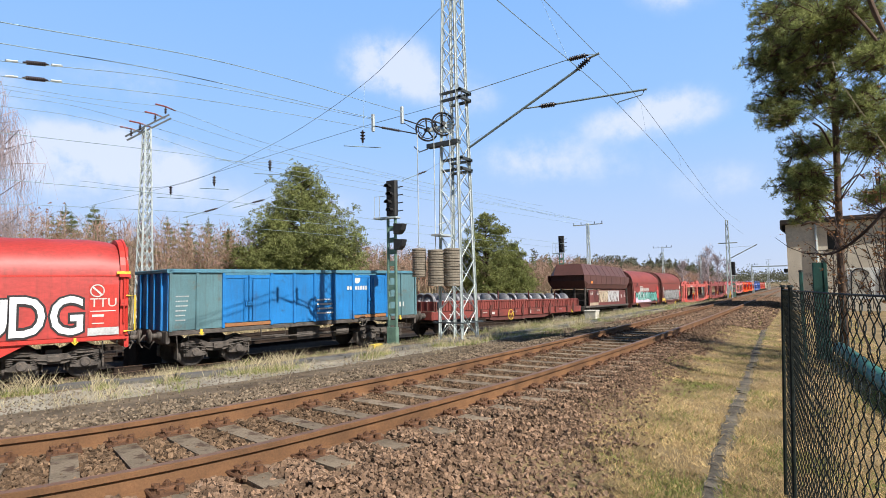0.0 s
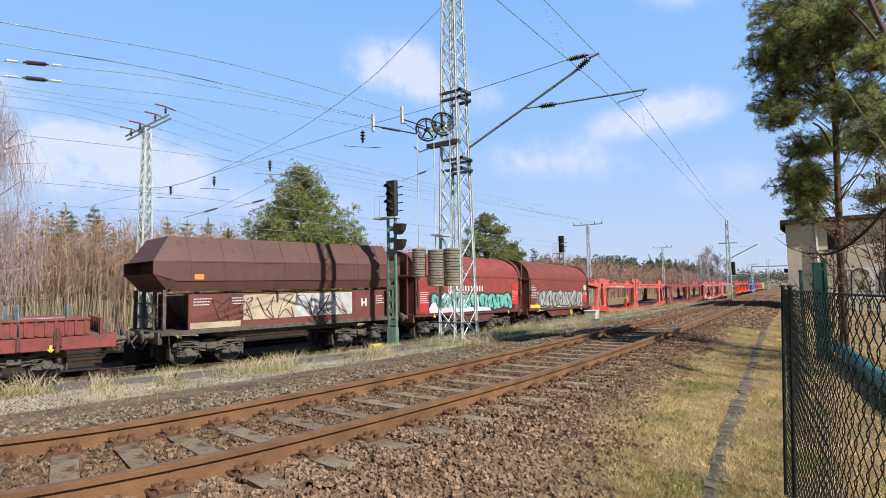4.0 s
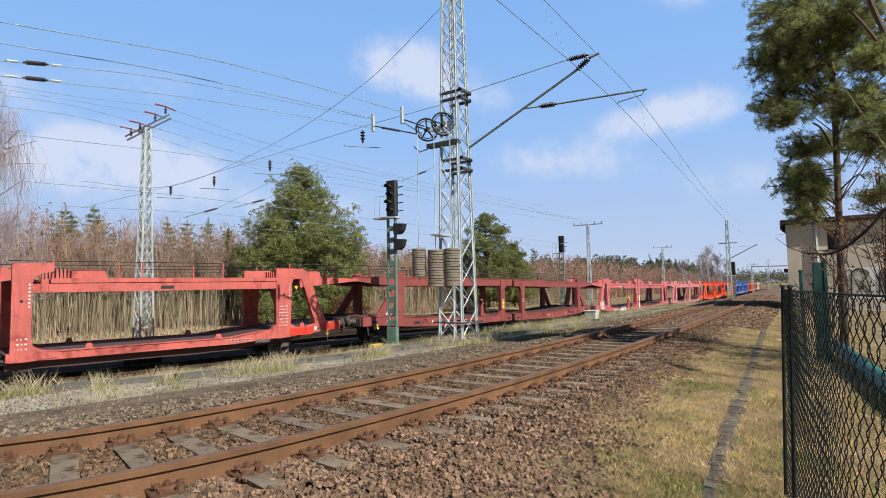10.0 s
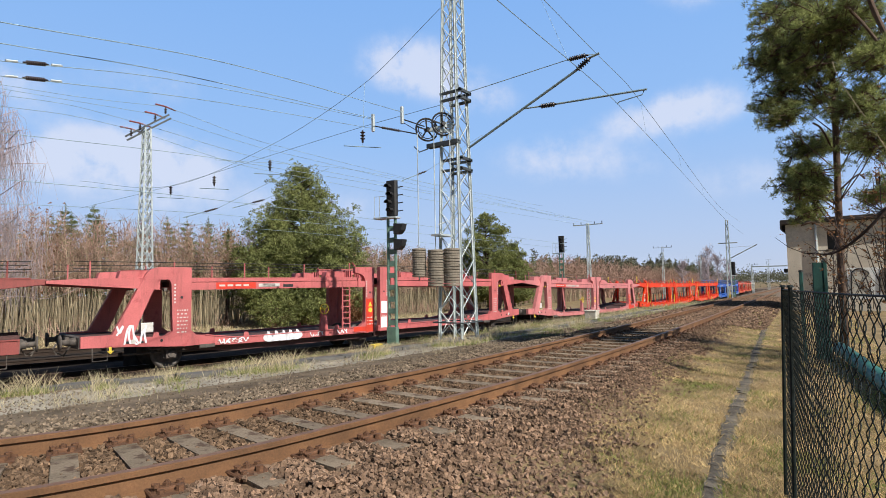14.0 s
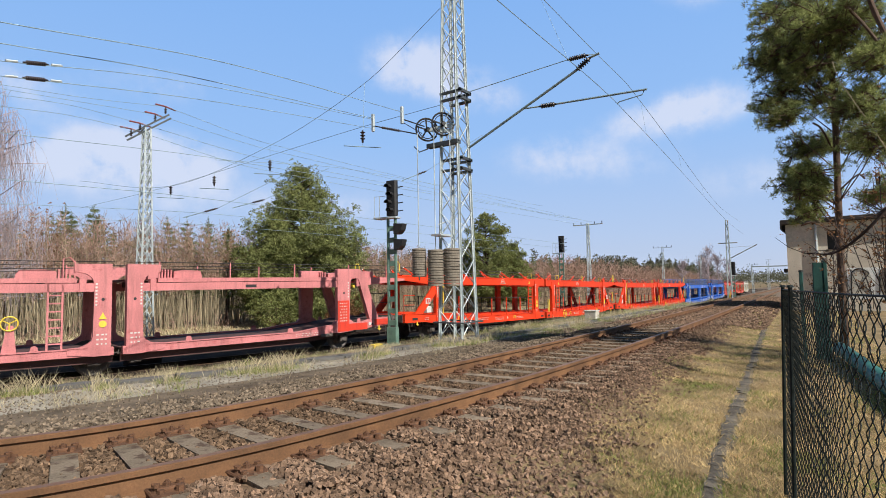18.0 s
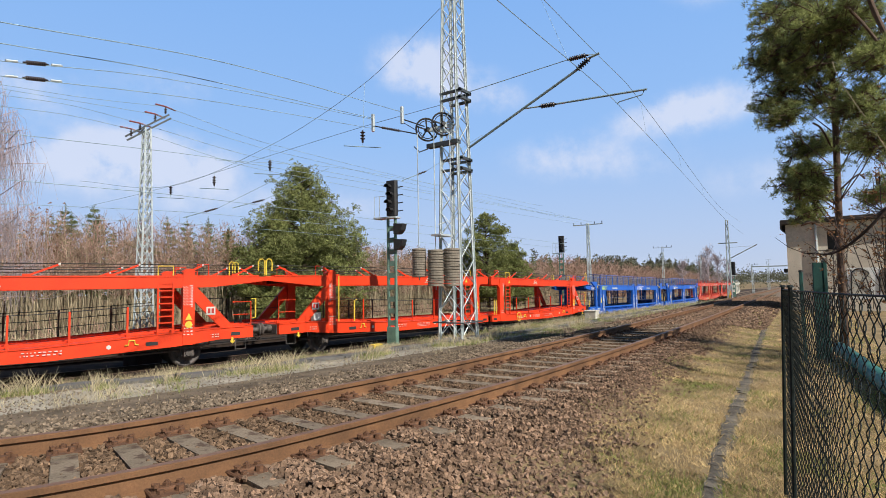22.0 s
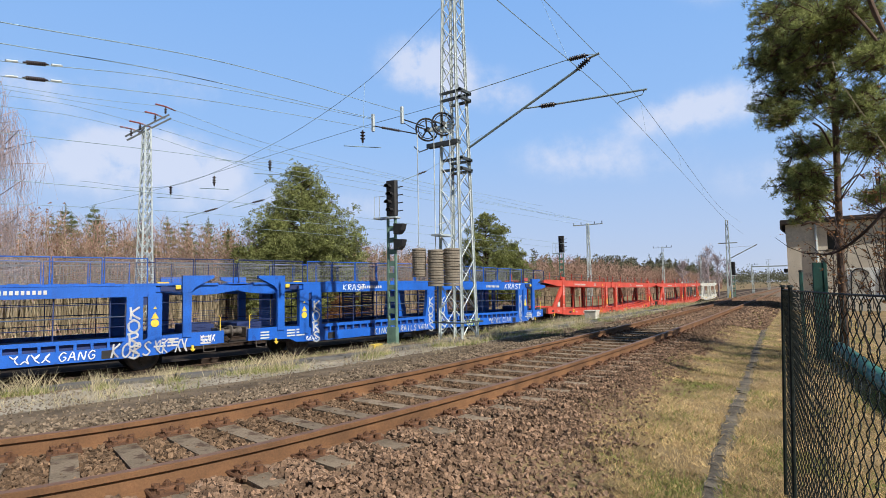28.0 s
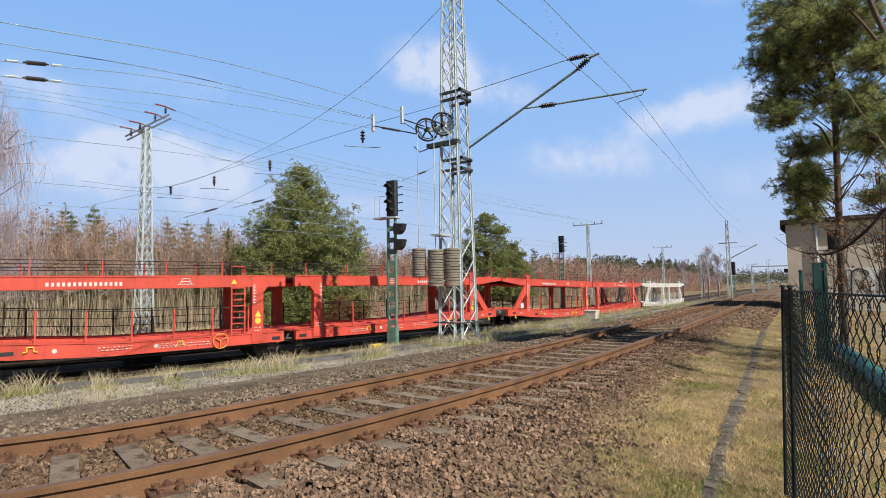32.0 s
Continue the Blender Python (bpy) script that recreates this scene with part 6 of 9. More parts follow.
bs = Shape()
bs.disc((0, 0, 0), (1, 0, 0), [(0, 0.13), (0.16, 0.12), (0.17, 0.08), (0.36, 0.08), (0.37, 0.2), (0.39, 0.225), (0.42, 0.21)], 16)
BUFFER = bs.mesh("buffer", True)
BUFFER.materials.append(M_under)
hk = Shape()
hk.tube([(0, 0, 0), (0.25, 0, -0.02), (0.4, 0, -0.22), (0.3, 0, -0.4)], 0.03, 6)
hk.box(0.0, 0.12, -0.1, 0.1, -0.1, 0.1, c=0.02)
COUPLER = hk.mesh("coupling")
COUPLER.materials.append(M_under)
HOSE = Shape().tube([(0.0, 0.35, -0.08), (0.06, 0.35, -0.2), (0.2, 0.36, -0.42), (0.38, 0.36, -0.3)], 0.025, 6).mesh("brake_hose")
HOSE.materials.append(M_under)


def ends(w, half, reach=0.42):
    """Buffers and couplings at both ends of a wagon."""
    for sx in (-1, 1):
        for sy in (-1, 1):
            b = part("buffer", BUFFER, None, w)
            b.matrix_basis = pose(sx * (half + reach - 0.42), sy * 0.875, 1.06, 0, 0, 0 if sx > 0 else 180)
        part("coupling", COUPLER, None, w).matrix_basis = pose(sx * (half + reach - 0.42), 0, 1.05, 0, 0, 0 if sx > 0 else 180)
        part("brake_hose", HOSE, None, w).matrix_basis = pose(sx * (half + reach - 0.42), 0, 1.05, 0, 0, 0 if sx > 0 else 180)


def plate(x0, x1, z0, z1, y=-1.412, t=0.006):
    """A thin painted patch on the side that faces the camera's side of the line."""
    return Shape().box(x0, x1, y - t, y + 0.004, z0, z1)


def lettering(text, x, z, size, material, parent, y=-1.42, name="lettering", label="", lean=0.0, bold=0.0, vertical=False, fit=None):
    cu = bpy.data.curves.new(name, "FONT")
    cu.body, cu.size, cu.extrude, cu.offset, cu.shear = text, size, 0.004, bold, lean
    cu.resolution_u = 3
    tmp = bpy.data.objects.new(name, cu)
    scene.collection.objects.link(tmp)
    bpy.context.view_layer.update()
    me = bpy.data.meshes.new_from_object(tmp)
    bpy.data.objects.remove(tmp)
    bpy.data.curves.remove(cu)
    me.materials.clear()
    if fit:
        xs_, ys_ = [q.co.x for q in me.vertices], [q.co.y for q in me.vertices]
        for q in me.vertices:
            q.co.x = fit[0] + (q.co.x - min(xs_)) / (max(xs_) - min(xs_)) * (fit[1] - fit[0])
            q.co.y = fit[2] + (q.co.y - min(ys_)) / (max(ys_) - min(ys_)) * (fit[3] - fit[2])
    ob = part(name, me, material, parent, label)
    ob.matrix_basis = pose(x, y, z, 90, 0, 0) @ (pose(0, 0, 0, 0, 0, -90) if vertical else Matrix())
    return ob


def small_print(w, x, z, rows, width, h=0.05, gap=0.045, seed=1, material=None, name="marking", y=-1.412):
    """Rows of short bars in the size of the small print on a wagon."""
    rr, s = random.Random(seed), Shape()
    for r in range(rows):
        u = 0.0
        end = width * rr.uniform(0.6, 1.0)
        while u < end:
            l = rr.uniform(0.025, 0.08)
            s.box(x + u, x + min(u + l, width), y - 0.006, y + 0.004, z - r * (h + gap) - h * 0.75, z - r * (h + gap))
            u += l + 0.022
    return part(name, s, material or M_mark, w, "small white lettering")


def scrawl(w, x0, x1, z0, z1, material, n=6, seed=1, r=0.022, y=-1.425, name="graffiti_tag", label="sprayed graffiti tag"):
    """A line of looping spray strokes."""
    rr = random.Random(seed)
    for i in range(n):
        a = x0 + (x1 - x0) * i / n
        b = x0 + (x1 - x0) * (i + 0.8) / n
        pts = [(rr.uniform(a, b), y, rr.uniform(z0, z1)) for _ in range(2)]
        pts = [(a, y, z0 if i % 2 else z1), ((a + b) / 2, y, rr.uniform(z0, z1)), (b, y, z1 if rr.random() < 0.5 else z0), (a + (b - a) * rr.random(), y, (z0 + z1) / 2), (b, y, rr.choice((z0, z1)))]
        s = Shape().tube([(a_, c_, b_) for a_, b_, c_ in spline([(q[0], q[2], q[1]) for q in pts], 4).tolist()], r, 5)
        s.v = [(q[0], y + (q[1] - y) * 0.2, q[2]) for q in s.v]
        part(name, s, material, w, label)


STROKES = {"K": [[(0.1, 1), (0.14, 0.5), (0.1, 0)], [(0.75, 1), (0.2, 0.5), (0.8, 0)]], "O": [[(0.45, 1), (0.1, 0.75), (0.12, 0.25), (0.45, 0), (0.8, 0.3), (0.78, 0.75), (0.45, 1), (0.3, 0.95)]], "R": [[(0.15, 0), (0.18, 0.5), (0.12, 1)], [(0.0, 0.9), (0.6, 1.0), (0.75, 0.72), (0.25, 0.48), (0.5, 0.3), (0.85, 0)]],
           "S": [[(0.8, 0.88), (0.5, 1.0), (0.15, 0.8), (0.45, 0.52), (0.8, 0.28), (0.5, 0.0), (0.08, 0.14)]], "I": [[(0.45, 1), (0.42, 0.5), (0.45, 0)]], "N": [[(0.1, 0), (0.14, 0.95), (0.5, 0.4), (0.75, 0.05), (0.8, 1)]], "G": [[(0.8, 0.85), (0.45, 1.0), (0.1, 0.5), (0.45, 0.0), (0.8, 0.2), (0.78, 0.45), (0.5, 0.45)]],
           "F": [[(0.2, 0), (0.22, 0.95)], [(0.1, 0.95), (0.5, 1.0), (0.8, 0.95)], [(0.22, 0.52), (0.6, 0.55)]], "A": [[(0.05, 0), (0.42, 1), (0.82, 0)], [(0.2, 0.36), (0.7, 0.4)]], "L": [[(0.2, 1), (0.18, 0.1), (0.4, 0.02), (0.75, 0.06)]], "T": [[(0.05, 0.95), (0.45, 1.0), (0.85, 0.94)], [(0.45, 1), (0.42, 0)]], "C": [[(0.8, 0.85), (0.45, 1.0), (0.1, 0.5), (0.45, 0.0), (0.8, 0.15)]], "'": [[(0.45, 1.05), (0.4, 0.8)]], "U": [[(0.1, 1), (0.14, 0.2), (0.45, 0), (0.75, 0.2), (0.8, 1)]], "P": [[(0.2, 0), (0.18, 1)], [(0.1, 0.95), (0.65, 1.0), (0.75, 0.7), (0.22, 0.48)]]}


STROKES["-"] = [[(0.05, 0.3), (0.95, 0.3)], [(0.05, 0.62), (0.95, 0.62)]]


def sprayed(w, text, x, z, wide, high, r, material, stacked=False, label="sprayed graffiti letter", y=-1.425, lean=0.0):
    """Hand-sprayed letters, one part each, in a row or stacked downwards."""
    rr = random.Random(text)
    for i, c in enumerate(text):
        if c not in STROKES:
            continue
        ox, oz = (x + rr.uniform(-0.03, 0.03), z - i * high * 1.04) if stacked else (x + i * wide * 1.06, z + rr.uniform(-0.02, 0.02) * high)
        s = Shape()
        for k, line in enumerate(STROKES[c]):
            s.tube([(a_, c_, b_) for a_, b_, c_ in spline([(ox + u * wide + lean * v * high, oz + v * high, y - 0.001 * k) for u, v in line], 5).tolist()], r, 6)
        s.v = [(q[0], y + (q[1] - y) * 0.15, q[2]) for q in s.v]
        part("graffiti_letter", s, material, w, label)


def bubble(w, x0, x1, z0, z1, fill, edge, n=6, seed=1, y=-1.41, label="sprayed graffiti letters", holes=None):
    """Swollen graffiti letters: lumpy shapes with a dark outline behind them."""
    rr = random.Random(seed)
    wd = (x1 - x0) / n
    for i in range(n):
        back, front, cut = Shape(), Shape(), Shape()
        cx, cz = x0 + wd * (i + 0.5), (z0 + z1) / 2
        k = 18
        ph = [rr.uniform(0, 6.28) for _ in range(3)]
        def ring(grow, m=1.0):
            out = []
            for j in range(k):
                a = j * 2 * math.pi / k
                ca, sa = math.cos(a), math.sin(a)
                q = 1 / max(abs(ca), abs(sa)) ** 0.75
                f = q * (1 + 0.13 * math.sin(2 * a + ph[0]) + 0.10 * math.sin(3 * a + ph[1]) + 0.06 * math.sin(5 * a + ph[2]))
                px = cx + ca * (wd * 0.46 * f * m + grow)
                pz = cz + sa * ((z1 - z0) * 0.44 * f * m + grow)
                out.append((px, max(z0 - 0.05, min(z1 + 0.05, pz))))
            return out
        back.prism(ring(0.07), y - 0.006, y + 0.002)
        front.prism(ring(0.0), y - 0.012, y + 0.001)
        ox = rr.uniform(-0.1, 0.1) * wd
        cut.prism([(cx + ox - 0.035, cz - 0.10 * rr.random() - 0.05), (cx + ox + 0.05, cz), (cx + ox + 0.05, cz + 0.2), (cx + ox - 0.05, cz + 0.24)], y - 0.017, y)
        a = rr.uniform(-0.3, 0.3)
        cut.beam((cx + wd * 0.1, y - 0.015, z0 + 0.08), (cx + wd * (0.1 + a), y - 0.015, cz - 0.05), 0.006, 0.04)
        for _ in range(3):
            u_, v_ = cx + rr.uniform(-0.4, 0.4) * wd, z0 + rr.uniform(0.1, 0.9) * (z1 - z0)
            cut.beam((u_, y - 0.0155, v_), (u_ + rr.uniform(-0.3, 0.3) * wd, y - 0.0155, min(z1, max(z0, v_ + rr.uniform(-0.45, 0.45) * (z1 - z0)))), 0.005, 0.026)
        g = part("graffiti_letter", back, edge, w, label)
        part("letter_fill", front, fill, g)
        part("letter_gap", cut, edge, g)


def hood(half, hw, z0, zs, zt, n=14):
    """The cross-section of a tarpaulin hood: upright sides under a round top."""
    out = [(-hw, z0), (-hw, zs)]
    for i in range(1, n):
        a = math.pi * i / n
        out.append((-hw * math.cos(a), zs + (zt - zs) * math.sin(a) ** 0.9))
    return out + [(hw, zs), (hw, z0)]


def loft(sections, closed=False):
    """A skin through sections of (x, [(y, z), ...])."""
    s, n = Shape(), len(sections[0][1])
    for x, sec in sections:
        s.v.extend((x, y, z) for y, z in sec)
    for i in range(len(sections) - 1):
        for k in range(n - (0 if closed else 1)):
            s.f.append((i * n + k, i * n + (k + 1) % n, (i + 1) * n + (k + 1) % n, (i + 1) * n + k))
    return s


def underframe(w, half, col, deep=True, z=1.2):
    s = Shape()
    for sy in (-1, 1):
        s.box(-half, half, min(sy * 1.22, sy * 1.38), max(sy * 1.22, sy * 1.38), z - 0.14, z, c=0.015)
        if deep:
            y0, y1 = sorted((sy * 1.2, sy * 1.3))
            s.prism([(-half * 0.46, z - 0.14), (-half * 0.30, z - 0.52), (half * 0.30, z - 0.52), (half * 0.46, z - 0.14)], y0, y1)
    s.box(-half, half, -1.2, 1.2, z - 0.12, z - 0.04)
    part("underframe", s, col, w, "long steel side sill")
    for sx in (-1, 1):
        part("headstock", Shape().box(sx * half - 0.06, sx * half + 0.06, -1.3, 1.3, z - 0.38, z, c=0.02), col, w)
        st = Shape()
        for k in (0, 1):
            st.tube([(sx * (half - 0.25), -1.36, z - 0.15), (sx * (half - 0.25), -1.40, z - 0.6), (sx * (half - 0.62), -1.40, z - 0.6), (sx * (half - 0.62), -1.36, z - 0.15)], 0.02, 5)
        part("step", st, M_under, w)


def handwheel(w, x, z, r, material, y=-1.45):
    s = Shape()
    k = 18
    s.tube([(x + r * math.cos(i * 2 * math.pi / k), y, z + r * math.sin(i * 2 * math.pi / k)) for i in range(k + 1)], 0.02, 6, False)
    for a in (0.5, 2.6, 4.7):
        s.tube([(x, y, z), (x + r * math.cos(a), y, z + r * math.sin(a))], 0.016, 5)
    s.tube([(x, y, z), (x, y + 0.25, z)], 0.022, 6)
    return part("handwheel", s, material, w, "round brake handwheel")


def hook(w, x, z):
    s = Shape()
    s.box(x - 0.035, x + 0.035, -1.43, -1.40, z - 0.15, z, c=0.008)
    s.tube([(x - 0.075, -1.43, z - 0.11), (x, -1.44, z - 0.19), (x + 0.075, -1.43, z - 0.11)], 0.018, 5)
    return part("rope_hook", s, M_yellow, w, "yellow rope hook")


def coil_wagon(u0, u1, label, col, endcol, art):
    w = wagon("covered_coil_wagon", u0, u1, label, "freight wagon")
    half = (u1 - u0) / 2
    zs, zt, hw = 2.95, 4.08, 1.4
    xs = np.linspace(-half + 0.22, half - 0.22, 72)
    secs = []
    for i, x in enumerate(xs):
        edge = min(i, len(xs) - 1 - i)
        drop = (0.05, 0.03, 0.015, 0.006)[edge] if edge < 4 else 0.0
        rib = 0.030 * (abs(math.sin((x + half) * math.pi / 1.32)) ** 0.7 - 0.6)
        row = []
        for y, z in hood(half, hw, 1.2, zs, zt):
            up_ = max(0.0, (z - zs) / (zt - zs))
            fold = noise.noise((float(x) * 2.2, y * 1.6, z * 1.3 + u0)) * 0.022 * (0.25 + up_)
            k = -rib * min(1.0, up_ * 2.5) + fold
            row.append((y * (1 + k * 0.35), z - drop * up_ * 2.2 + k * up_))
        secs.append((float(x), row))
    part("tarpaulin_hood", loft(secs), col, w, "sliding tarpaulin hood with soft folds", True)
    seam = Shape()
    for sy in (-1, 1):
        seam.box(-half + 0.3, half - 0.3, min(sy * 1.395, sy * 1.412), max(sy * 1.395, sy * 1.412), zs - 0.035, zs + 0.01)
    part("seam", seam, endcol, w)
    for sx in (-1, 1):
        ew = Shape()
        sec = hood(half, hw + 0.012, 1.2, zs, zt + 0.02)
        ew.v = [(sx * (half - 0.20 * k), y, z) for k in (0, 1) for y, z in sec]
        n = len(sec)
        ew.f = [tuple(range(n)), tuple(range(2 * n - 1, n - 1, -1))] + [(i, i + n, (i + 1) % n + n, (i + 1) % n) for i in range(n)]
        e = part("end_wall", ew, endcol, w, "red steel end wall with rounded top")
        rim = Shape()
        rim.tube([(sx * (half - 0.02), y, z) for y, z in sec], 0.04, 6)
        part("rim", rim, endcol, e)
        rb = Shape()
        for y in (-0.9, -0.35, 0.35, 0.9):
            rb.box(sx * half - 0.07, sx * half + 0.07, y - 0.06, y + 0.06, 1.2, zt - 0.25, c=0.015)
        rb.box(sx * half - 0.08, sx * half + 0.08, -1.4, 1.4, zs - 0.1, zs + 0.02, c=0.015)
        part("stiffener", rb, endcol, e)
        lk = Shape()
        lk.tube([(sx * (half - 0.1), -1.46, 1.55), (sx * (half - 0.1), -1.5, 2.2), (sx * (half - 0.1), -1.46, 2.85)], 0.028, 6)
        lk.box(sx * (half - 0.1) - 0.14, sx * (half - 0.1) + 0.14, -1.52, -1.43, zs - 0.06, zs + 0.03, c=0.01)
        lk.box(sx * (half - 0.1) - 0.1, sx * (half - 0.1) + 0.1, -1.52, -1.43, 2.05, 2.25, c=0.01)
        part("locking_lever", lk, endcol, w)
    underframe(w, half, endcol)
    for sx in (-1, 1):
        bogie(w, sx * (half - 1.75))
        hook(w, sx * (half - 1.3), 1.18)
    ends(w, half)
    art(w, half)
    return w


M_hood = paint("red_tarpaulin", (0.225, 0.041, 0.031), rough=0.65, bump=0.25, fine=9, second=(0.22, 0.05, 0.042), amount=0.5, streak=0.35, stretch=(0.5, 1, 1))
M_dullsilver = surface("dull_silver_spray", (0.29, 0.29, 0.285), 0.7, var=0.35, scale=3, fine=30, bump=0, second=(0.13, 0.13, 0.13), amount=0.4)
M_hood2 = paint("faded_red_tarpaulin", (0.18, 0.038, 0.026), rough=0.7, bump=0.25, fine=9, second=(0.17, 0.045, 0.03), amount=0.5, stretch=(0.5, 1, 1))
M_hood3 = paint("bright_red_tarpaulin", (0.40, 0.042, 0.036), rough=0.5, bump=0.12, fine=14, second=(0.34, 0.045, 0.04), amount=0.3, stretch=(0.5, 1, 1))
M_ox = paint("oxide_red_steel", (0.11, 0.034, 0.027), rough=0.65, second=(0.09, 0.04, 0.03), amount=0.45)
M_sig = paint("signal_red_steel", (0.50, 0.035, 0.025), rough=0.5, second=(0.2, 0.04, 0.03), amount=0.2)


def lead_art(w, half):
    for grow, mt, yy in ((0.085, M_ink, -1.414), (0.02, M_spray, -1.424)):
        for c_, x0, x1 in (("T", -4.35, -3.6), ("U", -3.62, -2.78), ("D", -2.85, -1.95), ("G", -1.95, -1.06)):
            k_ = 0.0 if mt is M_ink else 0.055
            lettering(c_, half, 0, 1.36, mt, w, y=yy, name="graffiti_letter", label="fat white graffiti letter with black outline", bold=grow, fit=(x0 + k_, x1 - k_, 1.22 + k_, 2.42 - k_ - 0.06 * (c_ == "U")))
    bubble(w, -half + 0.6, half - 4.5, 1.24, 2.3, M_spray, M_ink, 3, 4, label="white bubble graffiti letters with black outlines")
    part("marking_panel", plate(half - 0.98, half - 0.25, 1.45, 2.68), M_sig, w, "red panel with white markings")
    s = Shape()
    k = 20
    s.tube([(half - 0.78 + 0.17 * math.cos(i * 2 * math.pi / k), -1.424, 2.5 + 0.17 * math.sin(i * 2 * math.pi / k)) for i in range(k + 1)], 0.02, 5, False)
    s.beam((half - 0.9, -1.425, 2.62), (half - 0.66, -1.425, 2.38), 0.01, 0.05)
    part("symbol", s, M_mark, w)
    lettering("TTU", half - 0.96, 2.04, 0.36, M_mark, w)
    part("panel_lines", Shape().box(half - 0.95, half - 0.3, -1.425, -1.41, 1.9, 1.93).box(half - 0.9, half - 0.6, -1.425, -1.41, 1.75, 1.82).box(half - 0.9, half - 0.6, -1.425, -1.41, 1.55, 1.58), M_mark, w)
    part("sprayed_patch", plate(half - 1.0, half - 0.22, 1.22, 1.44), M_silver, w, "silver sprayed patch")
    part("grab_rail", Shape().tube([(half - 0.1, -1.47, 1.3), (half + 0.18, -1.5, 1.32), (half + 0.18, -1.5, 2.35), (half - 0.05, -1.47, 2.35)], 0.025, 6), M_yellow, w, "yellow grab rail")
    part("latch", Shape().box(half - 0.3, half + 0.05, -1.5, -1.42, 2.98, 3.06, c=0.01), M_yellow, w, "yellow latch")


def first_art(w, half):
    bubble(w, -half + 1.1, half - 0.95, 1.24, 2.14, M_mint, M_ink, 9, 7, label="mint green graffiti letters with dark outlines")
    part("sprayed_cloud", Shape().prism([(-half + 0.95, 1.215), (-half + 0.9, 1.4), (-half + 1.1, 1.66), (-half + 1.35, 1.72), (-half + 1.5, 1.5), (-half + 1.9, 1.42), (-half + 2.6, 1.46), (-half + 3.3, 1.38), (half * 0.05, 1.45), (half * 0.3, 1.36), (half * 0.34, 1.215)], -1.432, -1.424), M_lilac, w, "lilac sprayed base")
    scrawl(w, -half + 1.7, half * 0.1, 1.4, 2.18, M_spray, 7, 3, 0.02, y=-1.44, label="white sprayed outline strokes")
    part("sprayed_shadow", plate(-half + 0.9, half - 0.6, 1.24, 2.1, y=-1.404), M_ink, w, "black sprayed background")
    fr = Shape()
    a, b = -half + 2.35, -half + 3.25
    fr.box(a, b, -1.425, -1.405, 2.60, 2.65).box(a, b, -1.425, -1.405, 2.12, 2.17).box(a, a + 0.05, -1.425, -1.405, 2.12, 2.65).box(b - 0.05, b, -1.425, -1.405, 2.12, 2.65)
    fr.box(a + 0.14, a + 0.4, -1.425, -1.405, 2.22, 2.54).box(a + 0.5, a + 0.76, -1.425, -1.405, 2.22, 2.54)
    part("company_sign", fr, M_mark, w, "white company sign as plain shapes")
    sg = Shape()
    for i in range(8):
        sg.box(b + 0.18 + i * 0.24, b + 0.18 + i * 0.24 + 0.12, -1.425, -1.405, 2.22, 2.5)
    part("company_sign", sg, M_mark, w, "white company sign as plain shapes")
    part("marking_panel", plate(half - 0.9, half - 0.25, 1.5, 2.62), M_sig, w, "red panel with white markings")
    lettering("TTU", half - 0.88, 2.03, 0.3, M_mark, w)
    small_print(w, half - 0.85, 1.95, 3, 0.5, seed=3)
    part("sign_board", plate(-half + 0.25, -half + 0.85, 1.3, 2.25), M_hood3, w)
    small_print(w, -half + 0.3, 2.2, 6, 0.62 - half + 0.3 + half - 0.3, seed=5, y=-1.422)
    scrawl(w, -half + 0.75, -half + 1.9, 2.55, 2.95, M_ink, 5, 11, 0.016, label="thin black graffiti tag")


def second_art(w, half):
    part("sprayed_cloud", plate(-half + 0.9, half - 1.02, 1.23, 2.2, y=-1.404), M_dullsilver, w, "silver sprayed field")
    scrawl(w, -half + 1.0, half - 1.1, 1.3, 2.15, M_ink, 9, 31, 0.014, y=-1.428, label="thin black outline strokes")
    bubble(w, -half + 1.2, half - 1.05, 1.24, 2.3, M_dullsilver, M_ink, 7, 21, label="silver graffiti letters with black outlines")
    part("marking_panel", plate(half - 0.9, half - 0.3, 1.5, 2.05), M_sig, w, "red panel with white markings")
    lettering("TTU", half - 0.88, 1.98, 0.3, M_mark, w)
    s = Shape()
    s.disc((half - 0.6, -1.412, 2.5), (0, -1, 0), [(0, 0.2), (0.012, 0.2)], 20)
    part("symbol", s, M_mark, w)
    part("sign_board", plate(-half + 0.2, -half + 1.0, 1.5, 2.6), M_ox, w)
    small_print(w, -half + 0.25, 2.55, 8, 0.7, seed=8, y=-1.422)
    part("yellow_board", plate(-half + 0.15, -half + 1.4, 1.22, 1.42), M_yellow, w, "yellow sill board")
    handwheel(w, 1.4, 0.85, 0.17, M_yellow)


